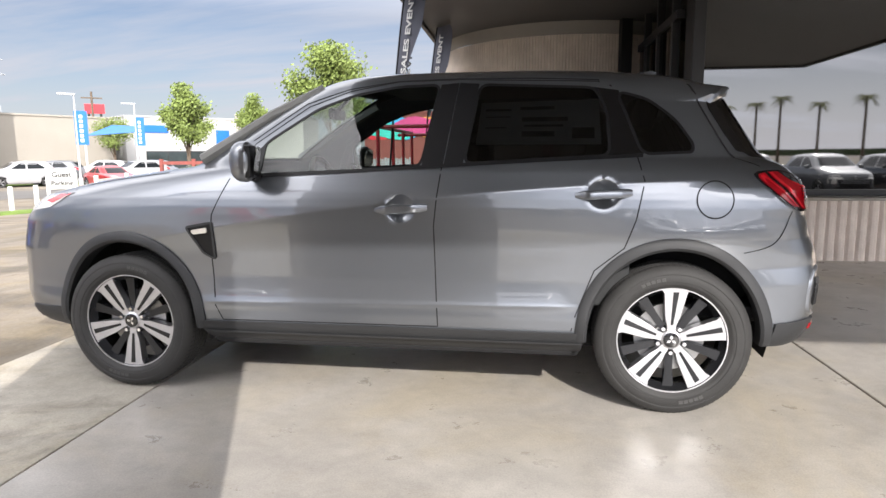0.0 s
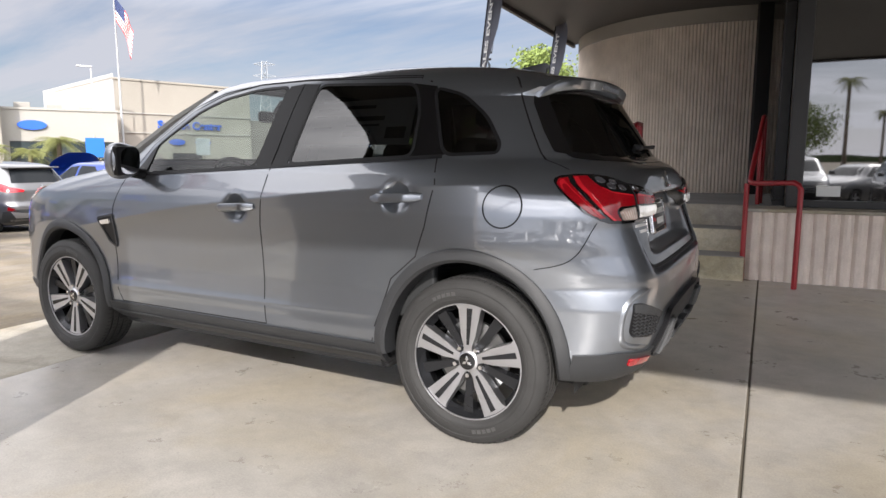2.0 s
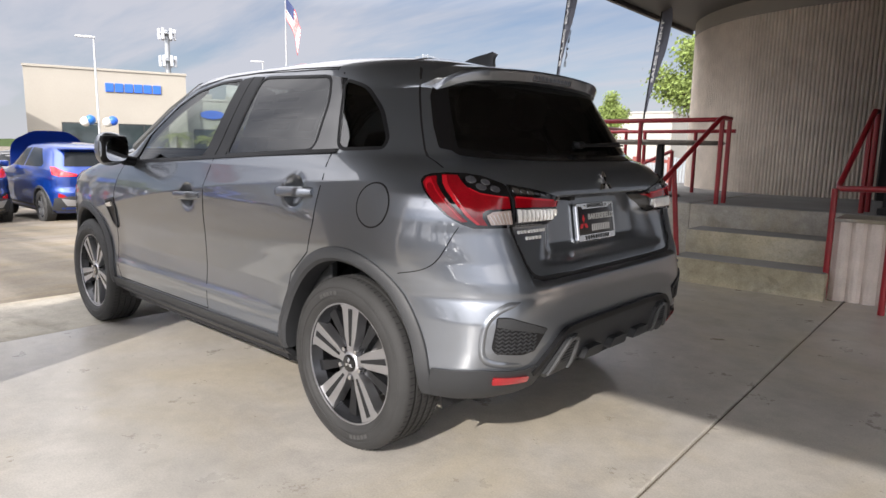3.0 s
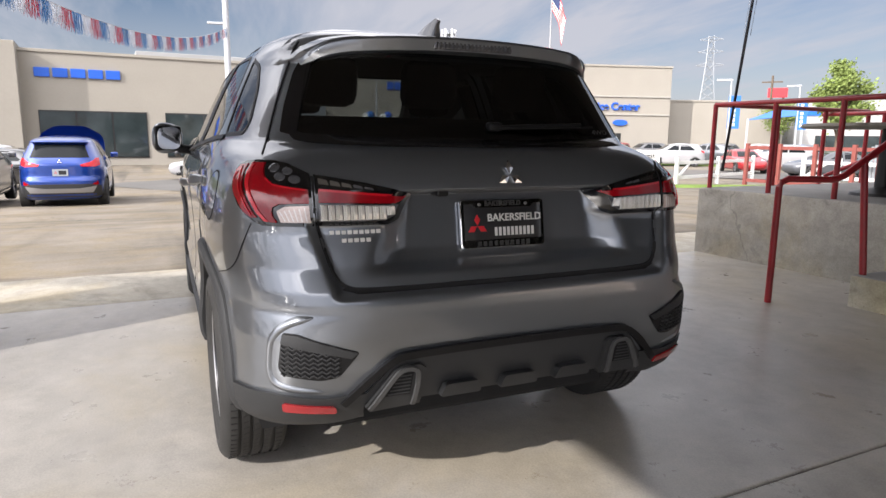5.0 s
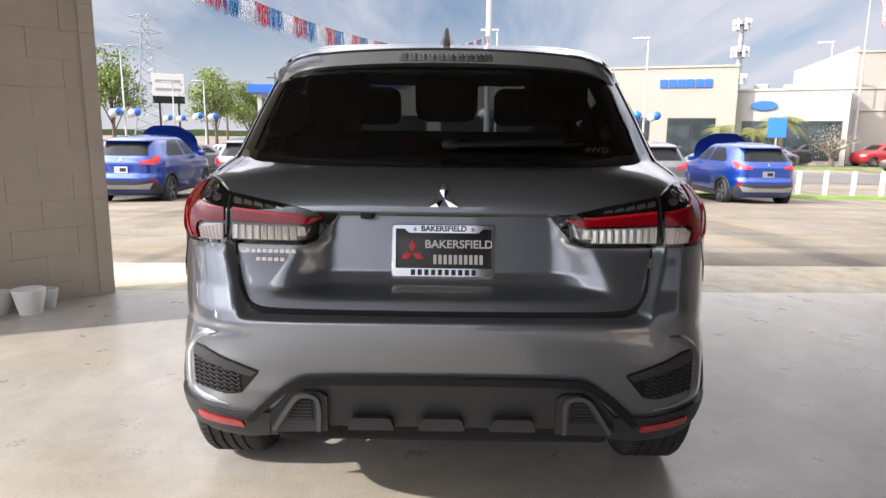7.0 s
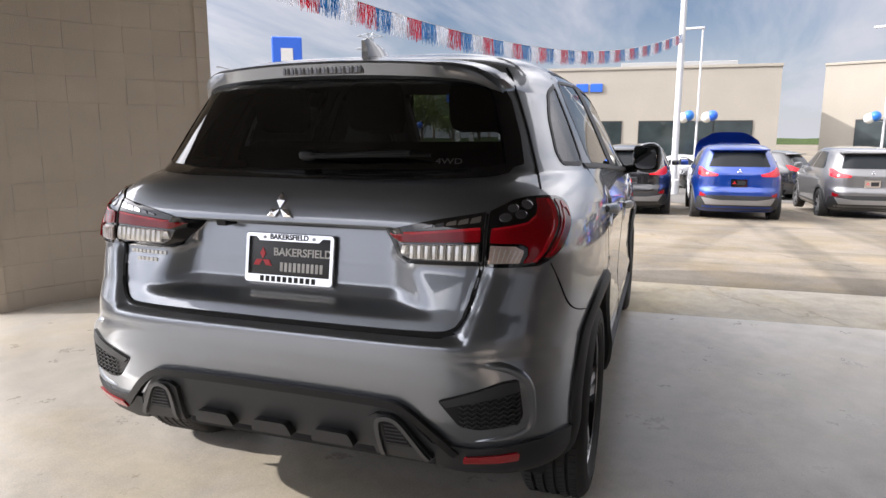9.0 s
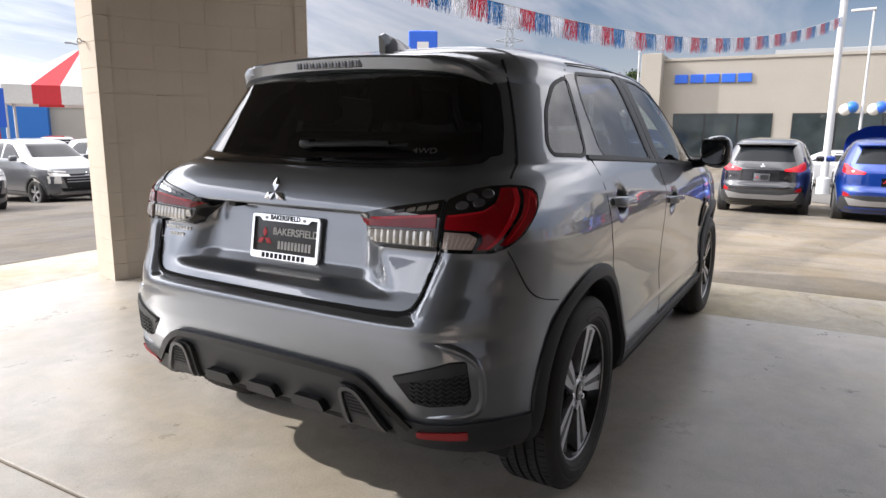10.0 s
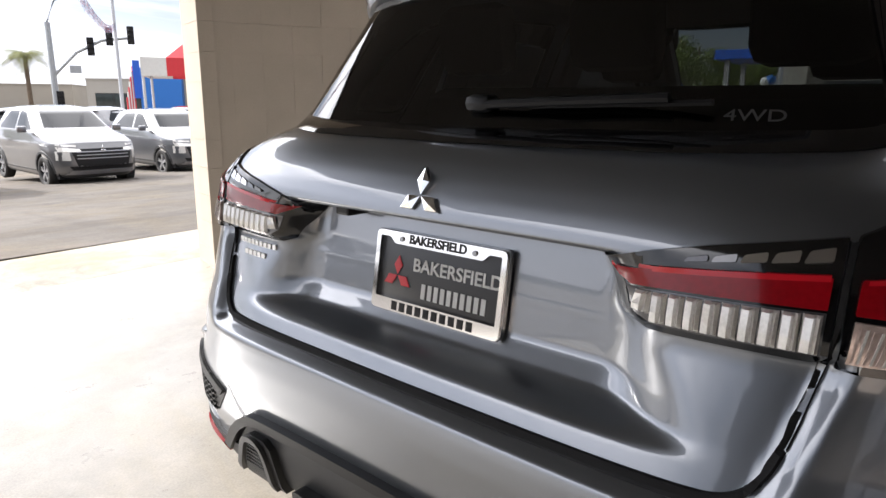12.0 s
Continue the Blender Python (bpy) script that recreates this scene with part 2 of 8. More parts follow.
M_smokelens = mat("smoked_lens", (0.10, 0.10, 0.11), 0.08, 0.3, vary=0.2, fine=120, coat=1.0)
M_carglass = glass("tinted_glass", (0.13, 0.135, 0.14), 1.75)
M_frontglass = glass("clear_car_glass", (0.62, 0.68, 0.66))
M_paper = mat("white_paper", (0.72, 0.72, 0.70), 0.8, vary=0.04)
M_ink = mat("black_ink", (0.03, 0.03, 0.03), 0.8, vary=0)
M_white = mat("white_paint_matte", (0.62, 0.62, 0.60), 0.5, vary=0.06)
M_satin = mat("satin_chrome", (0.78, 0.78, 0.78), 0.3, 0.4, vary=0)
M_lotglass = mat("dark_car_glass", (0.012, 0.014, 0.016), 0.10, vary=0, spec=0.18)
M_plateblack = mat("plate_black", (0.015, 0.015, 0.017), 0.35, vary=0)
M_platered = mat("plate_red", (0.6, 0.02, 0.03), 0.35, vary=0)
M_plateframe = mat("plate_frame_silver", (0.80, 0.80, 0.80), 0.09, 1.0, vary=0.05)
M_concrete = worn("smooth_concrete", (0.37, 0.347, 0.314), 0.30, cracks=0.0, soft=0.69)
M_apron = worn("pale_concrete", (0.34, 0.315, 0.268), 0.85, cracks=0.4)
M_joint = mat("joint_filler", (0.04, 0.035, 0.03), 0.9, vary=0.2)
M_asphalt = worn("worn_asphalt", (0.172, 0.149, 0.120), 0.9, scale=0.25, cracks=0.22, marks=0.35, grit=40)
M_darklot = worn("street_side_asphalt", (0.105, 0.092, 0.080), 0.9, scale=0.3, cracks=0.25, marks=0.2, grit=40)
M_road = mat("road_asphalt", (0.10, 0.095, 0.088), 0.9, vary=0.15, scale=0.4, fine=30, bump=0.2)
M_grass = mat("lawn_grass", (0.10, 0.15, 0.03), 0.95, vary=0.4, scale=1.5, fine=60)
M_block = mat("beige_painted_block", (0.46, 0.395, 0.32), 0.75, vary=0.07, scale=3, fine=120, bump=0.2, stain=0.12)
M_mortar = mat("beige_mortar", (0.46, 0.395, 0.32), 0.85, vary=0.1)
M_rib = mat("ribbed_concrete", (0.68, 0.60, 0.51), 0.9, vary=0.15, scale=4, fine=80, bump=0.5, stain=0.2)
M_ribwhite = mat("whitewashed_ribbed_concrete", (0.70, 0.61, 0.54), 0.9, vary=0.12, scale=5, fine=90, bump=0.4, stain=0.15)
M_step = worn("step_concrete", (0.37, 0.345, 0.305), 0.8, scale=1.5, cracks=0.5, marks=0.25, grit=90)
M_riser = worn("pale_step_concrete", (0.46, 0.43, 0.355), 0.8, scale=1.8, cracks=0.5, marks=0.2, grit=90)
M_tread = mat("trodden_concrete", (0.25, 0.245, 0.235), 0.8, vary=0.2, scale=2, fine=60, bump=0.2, stain=0.25)
M_canopy = mat("brown_canopy_panel", (0.075, 0.070, 0.066), 0.6, vary=0.08, scale=1)
M_fascia = mat("dark_fascia", (0.05, 0.045, 0.042), 0.5, vary=0.1)
M_frame = mat("dark_bronze_frame", (0.028, 0.027, 0.027), 0.4, 0.3, vary=0.1)
M_redrail = mat("red_rail_paint", (0.30, 0.014, 0.02), 0.35, vary=0.15, scale=8, stain=0.15)
M_shopglass = glass("shop_glass", (0.10, 0.11, 0.11), 3.2)
# near-black base colour paints in the shade of unlit rooms
M_dark = mat("painted_room_shade", (0.02, 0.02, 0.02), 0.9, vary=0.2)
M_beige = mat("beige_stucco", (0.32, 0.295, 0.255), 0.9, vary=0.06, scale=0.4, fine=8)
M_greystucco = mat("grey_stucco", (0.34, 0.325, 0.295), 0.9, vary=0.06, scale=0.4, fine=8)
M_whitestucco = mat("white_stucco", (0.40, 0.40, 0.395), 0.9, vary=0.05, scale=0.4, fine=8)
M_bluesign = mat("blue_sign", (0.02, 0.11, 0.55), 0.4, vary=0.03)
M_bluelight = mat("light_blue_sign", (0.015, 0.13, 0.44), 0.4, vary=0.03)
M_lampgrey = mat("white_pole_paint", (0.48, 0.49, 0.51), 0.45, vary=0.05)
M_galv = mat("galvanised_steel", (0.33, 0.35, 0.37), 0.5, 0.5, vary=0.12)
M_bark = mat("bark", (0.12, 0.09, 0.065), 0.95, vary=0.3, fine=40, bump=0.5)
M_leaf = mat("spring_leaves", (0.15, 0.20, 0.045), 0.7, vary=0.45, scale=1.2, fine=9)
M_leafdark = mat("dark_leaves", (0.05, 0.08, 0.025), 0.8, vary=0.4, scale=1.2, fine=9)
M_palmleaf = mat("palm_leaves", (0.16, 0.17, 0.05), 0.8, vary=0.4)
M_flagfabric = mat("dark_grey_fabric", (0.085, 0.09, 0.115), 0.8, vary=0.1)
M_tinsel_r = mat("red_tinsel", (0.40, 0.008, 0.03), 0.5, 0.0, vary=0.5, fine=60, spec=0.15)
M_tinsel_b = mat("blue_tinsel", (0.002, 0.12, 0.34), 0.5, 0.0, vary=0.5, fine=60, spec=0.15)
M_tinsel_w = mat("silver_tinsel", (0.65, 0.65, 0.68), 0.3, 0.5, vary=0.3, fine=60)
M_tentred = mat("red_tent_fabric", (0.55, 0.03, 0.04), 0.7, vary=0.06)
M_redfence = mat("rust_red_fence", (0.20, 0.05, 0.04), 0.7, vary=0.2)

# ---- building helpers ----
def mesh_of(name, bm, material, smooth=False):
    bmesh.ops.recalc_face_normals(bm, faces=bm.faces)
    me = bpy.data.meshes.new(name)
    bm.to_mesh(me)
    bm.free()
    if smooth:
        me.polygons.foreach_set("use_smooth", [True] * len(me.polygons))
        if smooth != "all":
            me.set_sharp_from_angle(angle=radians(38))
    me.materials.append(material)
    return me


def part(name, bm, material, parent=None, label="", smooth=False, at=None):
    ob = new(name, mesh_of(name, bm, material, smooth))
    if parent is not None:
        ob.parent = parent
    if at is not None:
        ob.matrix_local = at
    if label:
        ob["label"] = label
    return ob


def thing(name, m, label, category, group="", kind=""):
    ob = new(name)
    ob.empty_display_size = 0.1
    ob.matrix_world = m
    return tagged(ob, label, category, group, kind)


def box(bm, x0, x1, y0, y1, z0, z1, bevel=0.0, m=None):
    g = bmesh.ops.create_cube(bm, size=1)
    vs = g["verts"]
    bmesh.ops.scale(bm, vec=(x1 - x0, y1 - y0, z1 - z0), verts=vs)
    bmesh.ops.translate(bm, vec=((x0 + x1) / 2, (y0 + y1) / 2, (z0 + z1) / 2), verts=vs)
    if bevel:
        es = list({e for v in vs for e in v.link_edges})
        r = bmesh.ops.bevel(bm, geom=es, offset=bevel, segments=2, affect="EDGES", profile=0.5)
        vs = list({v for f in r["faces"] for v in f.verts} | {v for v in vs if v.is_valid})
    if m is not None:
        bmesh.ops.transform(bm, matrix=m, verts=[v for v in vs if v.is_valid])
    return vs


def boxed(*a, **k):
    bm = bmesh.new()
    box(bm, *a, **k)
    return bm


def cyl(bm, p, q, r0, r1=None, seg=14, caps=True):
    r1 = r0 if r1 is None else r1
    p, q = Vector(p), Vector(q)
    d = q - p
    if d.length < 1e-6:
        return
    rot = d.to_track_quat("Z", "Y").to_matrix().to_4x4()
    bmesh.ops.create_cone(bm, cap_ends=caps, segments=seg, radius1=r0, radius2=r1, depth=d.length, matrix=Matrix.Translation((p + q) / 2) @ rot)


def tube(bm, pts, r, seg=10):
    """A round bar along a line of points, with mitred bends."""
    pts = [Vector(p) for p in pts]
    rings = []
    for i, p in enumerate(pts):
        a = (p - pts[i - 1]).normalized() if i else (pts[1] - p).normalized()
        b = (pts[i + 1] - p).normalized() if i < len(pts) - 1 else a
        t = (a + b).normalized()
        up = Vector((0, 0, 1)) if abs(t.z) < 0.9 else Vector((1, 0, 0))
        u = t.cross(up).normalized()
        v = u.cross(t).normalized()
        k = 1 / max(0.5, math.sqrt((1 + a.dot(b)) / 2))
        rings.append([bm.verts.new(p + (u * math.cos(2 * math.pi * j / seg) * k + v * math.sin(2 * math.pi * j / seg)) * r) for j in range(seg)])
    for r0, r1 in zip(rings, rings[1:]):
        for j in range(seg):
            bm.faces.new((r0[j], r0[(j + 1) % seg], r1[(j + 1) % seg], r1[j]))
    bm.faces.new(rings[0][::-1])
    bm.faces.new(rings[-1])


def lathe(bm, prof, seg=48, axis="y"):
    """Turns a profile of (radius, height) round an axis."""
    rings = []
    for r, h in prof:
        ring = []
        for j in range(seg):
            a = 2 * math.pi * j / seg
            c, s = r * math.cos(a), r * math.sin(a)
            ring.append(bm.verts.new((c, h, s) if axis == "y" else (c, s, h)))
        rings.append(ring)
    for r0, r1 in zip(rings, rings[1:]):
        for j in range(seg):
            bm.faces.new((r0[j], r0[(j + 1) % seg], r1[(j + 1) % seg], r1[j]))
    return rings


def prism(bm, poly, z0, z1):
    """A closed outline in x, y raised from z0 to z1."""
    lo = [bm.verts.new((x, y, z0)) for x, y in poly]
    hi = [bm.verts.new((x, y, z1)) for x, y in poly]
    n = len(poly)
    for i in range(n):
        bm.faces.new((lo[i], lo[(i + 1) % n], hi[(i + 1) % n], hi[i]))
    bm.faces.new(hi)
    bm.faces.new(lo[::-1])


def text(name, body, size, material, m, parent=None, depth=0.004, align="CENTER", bold=0.0):
    cu = bpy.data.curves.new(name, "FONT")
    cu.body, cu.size, cu.align_x, cu.align_y, cu.extrude, cu.offset = body, size, align, "CENTER", depth, bold
    cu.materials.append(material)
    ob = new(name, cu)
    if parent is not None:
        ob.parent = parent
    ob.matrix_local = m
    return ob


def az(a, d, x0=3.0, y0=-1.0):
    """A place d metres off in the compass direction a (degrees, to the left of +y)."""
    return x0 - d * math.sin(radians(a)), y0 + d * math.cos(radians(a))


def gz(x, y):
    """Height of the lot, which falls away towards the street corner."""
    return -min(math.hypot(0.042 * max(0.0, -x - 2.3), 0.058 * max(0.0, -y - 5.0)), 0.77)

# ---- the setting: ground, slab, showroom, canopy ----
BLD = pose(0, 0, 0, 0, 0, 2.0)   # the showroom stands two degrees off the car


def ground():
    bm = bmesh.new()
    near = [-60 + 2.0 * i for i in range(61)]
    xs = [-3000, -1200, -500, -250, -150, -100, -80] + near + [80, 100, 150, 250, 500, 1200, 3000]
    ys = xs
    grid = [[bm.verts.new((x, y, gz(x, y) - 0.012)) for y in ys] for x in xs]
    for i in range(len(xs) - 1):
        for j in range(len(ys) - 1):
            bm.faces.new((grid[i][j], grid[i + 1][j], grid[i + 1][j + 1], grid[i][j + 1]))
    return tagged(part("ground", bm, M_asphalt, smooth="all"), "sun-bleached worn asphalt of the car lot", "ground", kind="structure")


ground()


def street_lot():
    """The newer, darker asphalt on the street side of the slab."""
    bm = bmesh.new()
    n, k = 40, 30
    grid = []
    for j in range(k + 1):
        y = -5.02 - 27 * (j / k) ** 1.3
        x0 = -2.45 - (-5.02 - y) * 0.85
        grid.append([bm.verts.new((x, y, gz(x, y) - 0.004)) for x in (x0 + (26 - x0) * (i / n) ** 1.2 for i in range(n + 1))])
    for a, b in zip(grid, grid[1:]):
        for i in range(n):
            bm.faces.new((a[i], a[i + 1], b[i + 1], b[i]))
    return tagged(part("road", bm, M_darklot, smooth="all"), "darker brown-grey asphalt on the street side of the lot", "road", kind="structure")


street_lot()


def slab(name, x0, x1, y0, y1, material, label, top=0.0):
    bm = bmesh.new()
    box(bm, x0, x1, y0, y1, top - 0.25, top, bevel=0.006)
    ob = part(name, bm, material, at=None)
    ob.matrix_world = BLD
    return tagged(ob, label, "pavement", kind="structure")


JG = 0.006
for x0, x1 in ((-1.25, 2.33), (2.33, 6.2), (6.2, 12.0)):
    slab("pavement", x0 + JG, x1 - JG, -3.95 + JG, 7.5, M_concrete, "smooth sealed concrete slab under the canopy")
for x0, x1 in ((-1.25, 2.33), (2.33, 6.2), (6.2, 12.0)):
    slab("pavement", x0 + JG, x1 - JG, -5.0, -3.95 - JG, M_apron, "pale broom-finished concrete strip along the slab", -0.004)
slab("pavement", -2.35, -1.25 - JG, -5.0, 9.0, M_apron, "pale concrete strip in front of the slab", -0.004)
bm = bmesh.new()
box(bm, -2.3, 12, -4.95, 7.4, -0.2, -0.02)
ob = part("trim", bm, M_joint); ob.matrix_world = BLD
tagged(ob, "dark filler in the slab joints", "joint", kind="structure")


def pillar_wall():
    """A short curved wall of painted blocks that carries the canopy's corner."""
    root = thing("wall_west", pose(0, 0, 0), "beige painted concrete-block pier carrying the canopy", "wall", kind="structure")
    a, c = Vector((0.36, -3.50)), Vector((-1.06, -2.59))
    n = Vector((0.537, 0.845))
    N = 8
    face = []
    for i in range(N + 1):
        t = i / N
        p = a.lerp(c, t) - n * 0.14 * 4 * t * (1 - t)
        face.append(p)
    back = [p - n * 0.34 for p in face]
    back[0] = Vector((0.27, -3.88)); back[-1] = Vector((-1.24, -2.75))
    H0, H1, R = -0.06, 3.2, 0.2
    core = bmesh.new()
    prism(core, [tuple(p - n * 0.005) for p in face] + [tuple(p + n * 0.005) for p in back[::-1]], H0, H1)
    part("mortar_core", core, M_mortar, root)
    # courses of blocks on the long face and on both ends
    k = 0
    rows = int((H1 - H0) / R) + 1
    for r in range(rows):
        z0, z1 = H0 + r * R + 0.0012, min(H0 + (r + 1) * R - 0.0012, H1)
        if z1 - z0 < 0.03:
            continue
        cuts = [0, 2, 4, 6, 8] if r % 2 else [0, 1, 3, 5, 7, 8]
        for i0, i1 in zip(cuts, cuts[1:]):
            bm = bmesh.new()
            f = face[i0:i1 + 1]
            d = 0.0005 * ((k * 7) % 5)
            k += 1
            out = [p + n * d for p in f]
            out[0] = out[0] + (out[1] - out[0]).normalized() * (0.0012 if i0 else 0)
            out[-1] = out[-1] + (out[-2] - out[-1]).normalized() * (0.0012 if i1 < N else 0)
            prism(bm, [tuple(p) for p in out] + [tuple(p - n * 0.1) for p in f[::-1]], z0, z1)
            part("block", bm, M_block, root)
        for e, b in ((face[0], back[0]), (face[-1], back[-1])):
            bm = bmesh.new()
            inn = (face[4] - e).normalized() * 0.1
            o = (e - face[4]).normalized() * 0.004
            prism(bm, [tuple(e + o), tuple(b + o), tuple(b + inn), tuple(e + inn)], z0, z1)
            part("block", bm, M_block, root)
    bm = bmesh.new()
    tube(bm, [(0.22, -3.72, 1.95), (0.34, -3.72, 1.95)], 0.006, 6)
    rg = lathe(bm, [(0.014, -0.004), (0.022, -0.004), (0.022, 0.004), (0.014, 0.004), (0.014, -0.004)], 12)
    bmesh.ops.translate(bm, vec=(0.36, -3.72, 1.95), verts=[v for r in rg for v in r])
    part("eye_bolt", bm, M_galv, root, "small rusty eye bolt")


pillar_wall()

# canopy
bm = bmesh.new()
box(bm, -0.9, 7.2, -4.7, 8.6, 3.22, 3.9)
# east strip and upper block are unseen additions that darken the car's reflections
box(bm, 7.2, 14.0, 0.3, 8.6, 3.22, 3.9)
box(bm, -1.0, 14.0, 5.2, 8.6, 3.9, 6.2)
ob = part("ceiling", bm, M_canopy); ob.matrix_world = BLD
tagged(ob, "dark brown canopy soffit over the slab, with an added unseen east strip and upper block", "ceiling", kind="structure")
bm = bmesh.new()
box(bm, -0.96, -0.9, -4.76, 8.6, 3.16, 3.95, 0.01)
box(bm, -0.9, 7.2, -4.76, -4.7, 3.16, 3.95, 0.01)
box(bm, 7.2, 7.26, -4.76, 0.24, 3.16, 3.95, 0.01)
# edge of the added east strip
box(bm, 7.2, 14.0, 0.24, 0.3, 3.16, 3.95, 0.01)
ob = part("trim", bm, M_fascia); ob.matrix_world = BLD
tagged(ob, "dark metal fascia round the canopy edge", "fascia", kind="structure")

# landing, steps and planter wall
LZ = 0.68


def plain(name, bm, material, label, cat, kind="structure", smooth=False):
    ob = part(name, bm, material, smooth=smooth)
    ob.matrix_world = BLD
    return tagged(ob, label, cat, kind=kind)


low = plain("landing", boxed(-1.27, 0.78, 4.25, 9, -0.1, LZ, 0.012), M_step, "raised grey concrete landing beside the entrance", "landing")
high = plain("landing", boxed(0.78, 6.0, 4.25, 9, -0.1, LZ - 0.003, 0.012), M_step, "grey concrete entrance landing", "landing")
part("trodden_surface", boxed(-1.25, 0.76, 4.27, 8.98, LZ - 0.01, LZ + 0.003), M_tread, low, "grey trodden concrete surface")
part("trodden_surface", boxed(0.80, 5.98, 4.27, 8.98, LZ - 0.01, LZ + 0.001), M_tread, high, "grey trodden concrete surface")
stair = thing("stair_1", BLD, "three worn concrete steps up to the entrance", "steps", kind="structure")
for i, y in enumerate((3.46, 3.85)):
    part("step", boxed(0.90, 2.2, y, 4.25 + 0.02, -0.05, LZ / 3 * (i + 1), 0.012), M_riser, stair)
    part("tread", boxed(0.91, 2.19, y + 0.012, y + 0.395, LZ / 3 * (i + 1) - 0.004, LZ / 3 * (i + 1) + 0.003), M_tread, stair, "grey trodden step surface")


def ribbed(name, pts_of, n, z0, z1, depth, material, label, back=0.25):
    """A wall with rounded vertical ribs along a line of points."""
    bm = bmesh.new()
    lo, hi = [], []
    for i in range(n * 4 + 1):
        p, nrm = pts_of(i / (n * 4))
        o = depth * (0.0, 0.85, 1.0, 0.85)[i % 4]
        q = p + nrm * o
        lo.append(bm.verts.new((q.x, q.y, z0)))
        hi.append(bm.verts.new((q.x, q.y, z1)))
    for i in range(len(lo) - 1):
        bm.faces.new((lo[i], lo[i + 1], hi[i + 1], hi[i]))
    p0, n0 = pts_of(0)
    p1, n1 = pts_of(1)
    b = [bm.verts.new((*(p - nn * back), z)) for p, nn in ((p0, n0), (p1, n1)) for z in (z0, z1)]
    bm.faces.new((lo[0], hi[0], b[1], b[0]))
    bm.faces.new((hi[-1], lo[-1], b[2], b[3]))
    bm.faces.new(hi + [b[3], b[1]])
    return plain(name, bm, material, label, "wall")


def arc_pts(cx, cy, r, a0, a1):
    def f(t):
        a = radians(a0 + (a1 - a0) * t)
        n = Vector((math.cos(a), math.sin(a)))
        return Vector((cx, cy)) + n * r, n
    return f


def line_pts(p, q):
    p, q = Vector(p), Vector(q)
    n = Vector(((q - p).y, -(q - p).x)).normalized()
    return lambda t: (p.lerp(q, t), n)


CX, CY, CR = 1.45, 8.95, 2.28
ribbed("wall_north", arc_pts(CX, CY, CR, 150, 330), 150, LZ, 3.02, 0.022, M_rib, "curved wall of rough ribbed beige concrete")
bm = bmesh.new()
lathe(bm, [(CR + 0.03, 3.02), (CR + 0.03, 3.22), (CR - 0.2, 3.22)], 64, "z")
bmesh.ops.translate(bm, vec=(CX, CY, 0), verts=bm.verts)
plain("trim", bm, M_beige, "smooth beige band along the head of the curved wall", "trim", smooth=True)
bm = bmesh.new()
box(bm, -0.09, 0.09, -0.05, 0.05, LZ, 3.22, 0.004, Matrix.Translation((CX + 0.75, CY - CR - 0.0, 0)) @ pose(0, 0, 0, 0, 0, 18))
plain("trim", bm, M_frame, "dark steel post on the curved wall", "post")
ribbed("wall_east", line_pts((2.22, 3.6), (11.0, 3.6)), 82, 0.0, 0.66, 0.03, M_ribwhite, "low whitewashed ribbed concrete wall under the shop window", 0.3)
plain("trim", boxed(2.2, 11.0, 3.56, 4.05, 0.66, 0.69, 0.004), M_step, "concrete cap of the low window wall", "cap")
ribbed("wall_east_1", line_pts((2.22, 4.2), (2.22, 3.6)), 6, 0.0, 0.66, 0.025, M_ribwhite, "end of the low whitewashed ribbed wall", 0.3)

# shop window and entrance
window = thing("window_1", BLD, "large dark shop window in a bronze metal frame", "window", kind="structure")
WY = 3.98
part("window_frame", boxed(2.52, 2.66, WY - 0.07, WY + 0.3, 0.69, 3.22, 0.01), M_frame, window, "dark bronze corner post")
part("window_head", boxed(2.66, 11, WY - 0.05, WY + 0.1, 3.10, 3.22, 0.006), M_frame, window)
part("window_sill", boxed(2.66, 11, WY - 0.05, WY + 0.1, 0.69, 0.76, 0.006), M_frame, window)
for i, x in enumerate((2.66, 5.3, 8.0)):
    ob = part("pane", boxed(x, x + 2.6, WY, WY + 0.012, 0.76, 3.10), M_shopglass, window)
    if i:
        part("mullion", boxed(x - 0.06, x + 0.01, WY - 0.05, WY + 0.1, 0.76, 3.10, 0.005), M_frame, window)
part("notice", boxed(2.78, 2.98, WY - 0.004, WY - 0.001, 0.80, 0.90), M_paper, window, "small white paper notice on the glass")
entrance = thing("door_1", BLD, "dark bronze framed glass entrance beside the curved wall", "door", kind="structure")
part("door_sill", boxed(2.4, 2.52, 4.3, 7.2, LZ, LZ + 0.06, 0.004), M_frame, entrance)
for y in (4.5, 5.4, 6.3, 7.2):
    part("mullion", boxed(2.42, 2.52, y, y + 0.08, LZ, 3.22, 0.006), M_frame, entrance)
for y in (4.58, 5.48, 6.38):
    part("pane", boxed(2.46, 2.475, y, y + 0.82, LZ + 0.05, 2.75), M_shopglass, entrance)
part("transom", boxed(2.42, 2.52, 4.3, 7.2, 2.75, 2.85, 0.006), M_frame, entrance)
# the room's shade is put into the near-black colour of rear wall and floor
plain("wall_back", boxed(2.6, 11.5, 8.4, 8.6, 0, 3.22), M_dark, "showroom rear wall coloured near black for the unlit room", "wall")
# added wall out of view, keeps bright eastern sky out of the car's reflections
plain("wall_unseen", boxed(11.3, 11.5, 0.1, 8.4, 0, 3.22), M_dark, "added near-black wall out of view at the showroom's end", "wall")
plain("floor", boxed(2.6, 11.3, 4.1, 8.4, 0.6, 0.66), M_dark, "showroom floor coloured near black for the unlit room", "floor")
lamp = thing("ceiling_lamp", BLD, "small recessed ceiling lamp in the shop window head", "lamp")
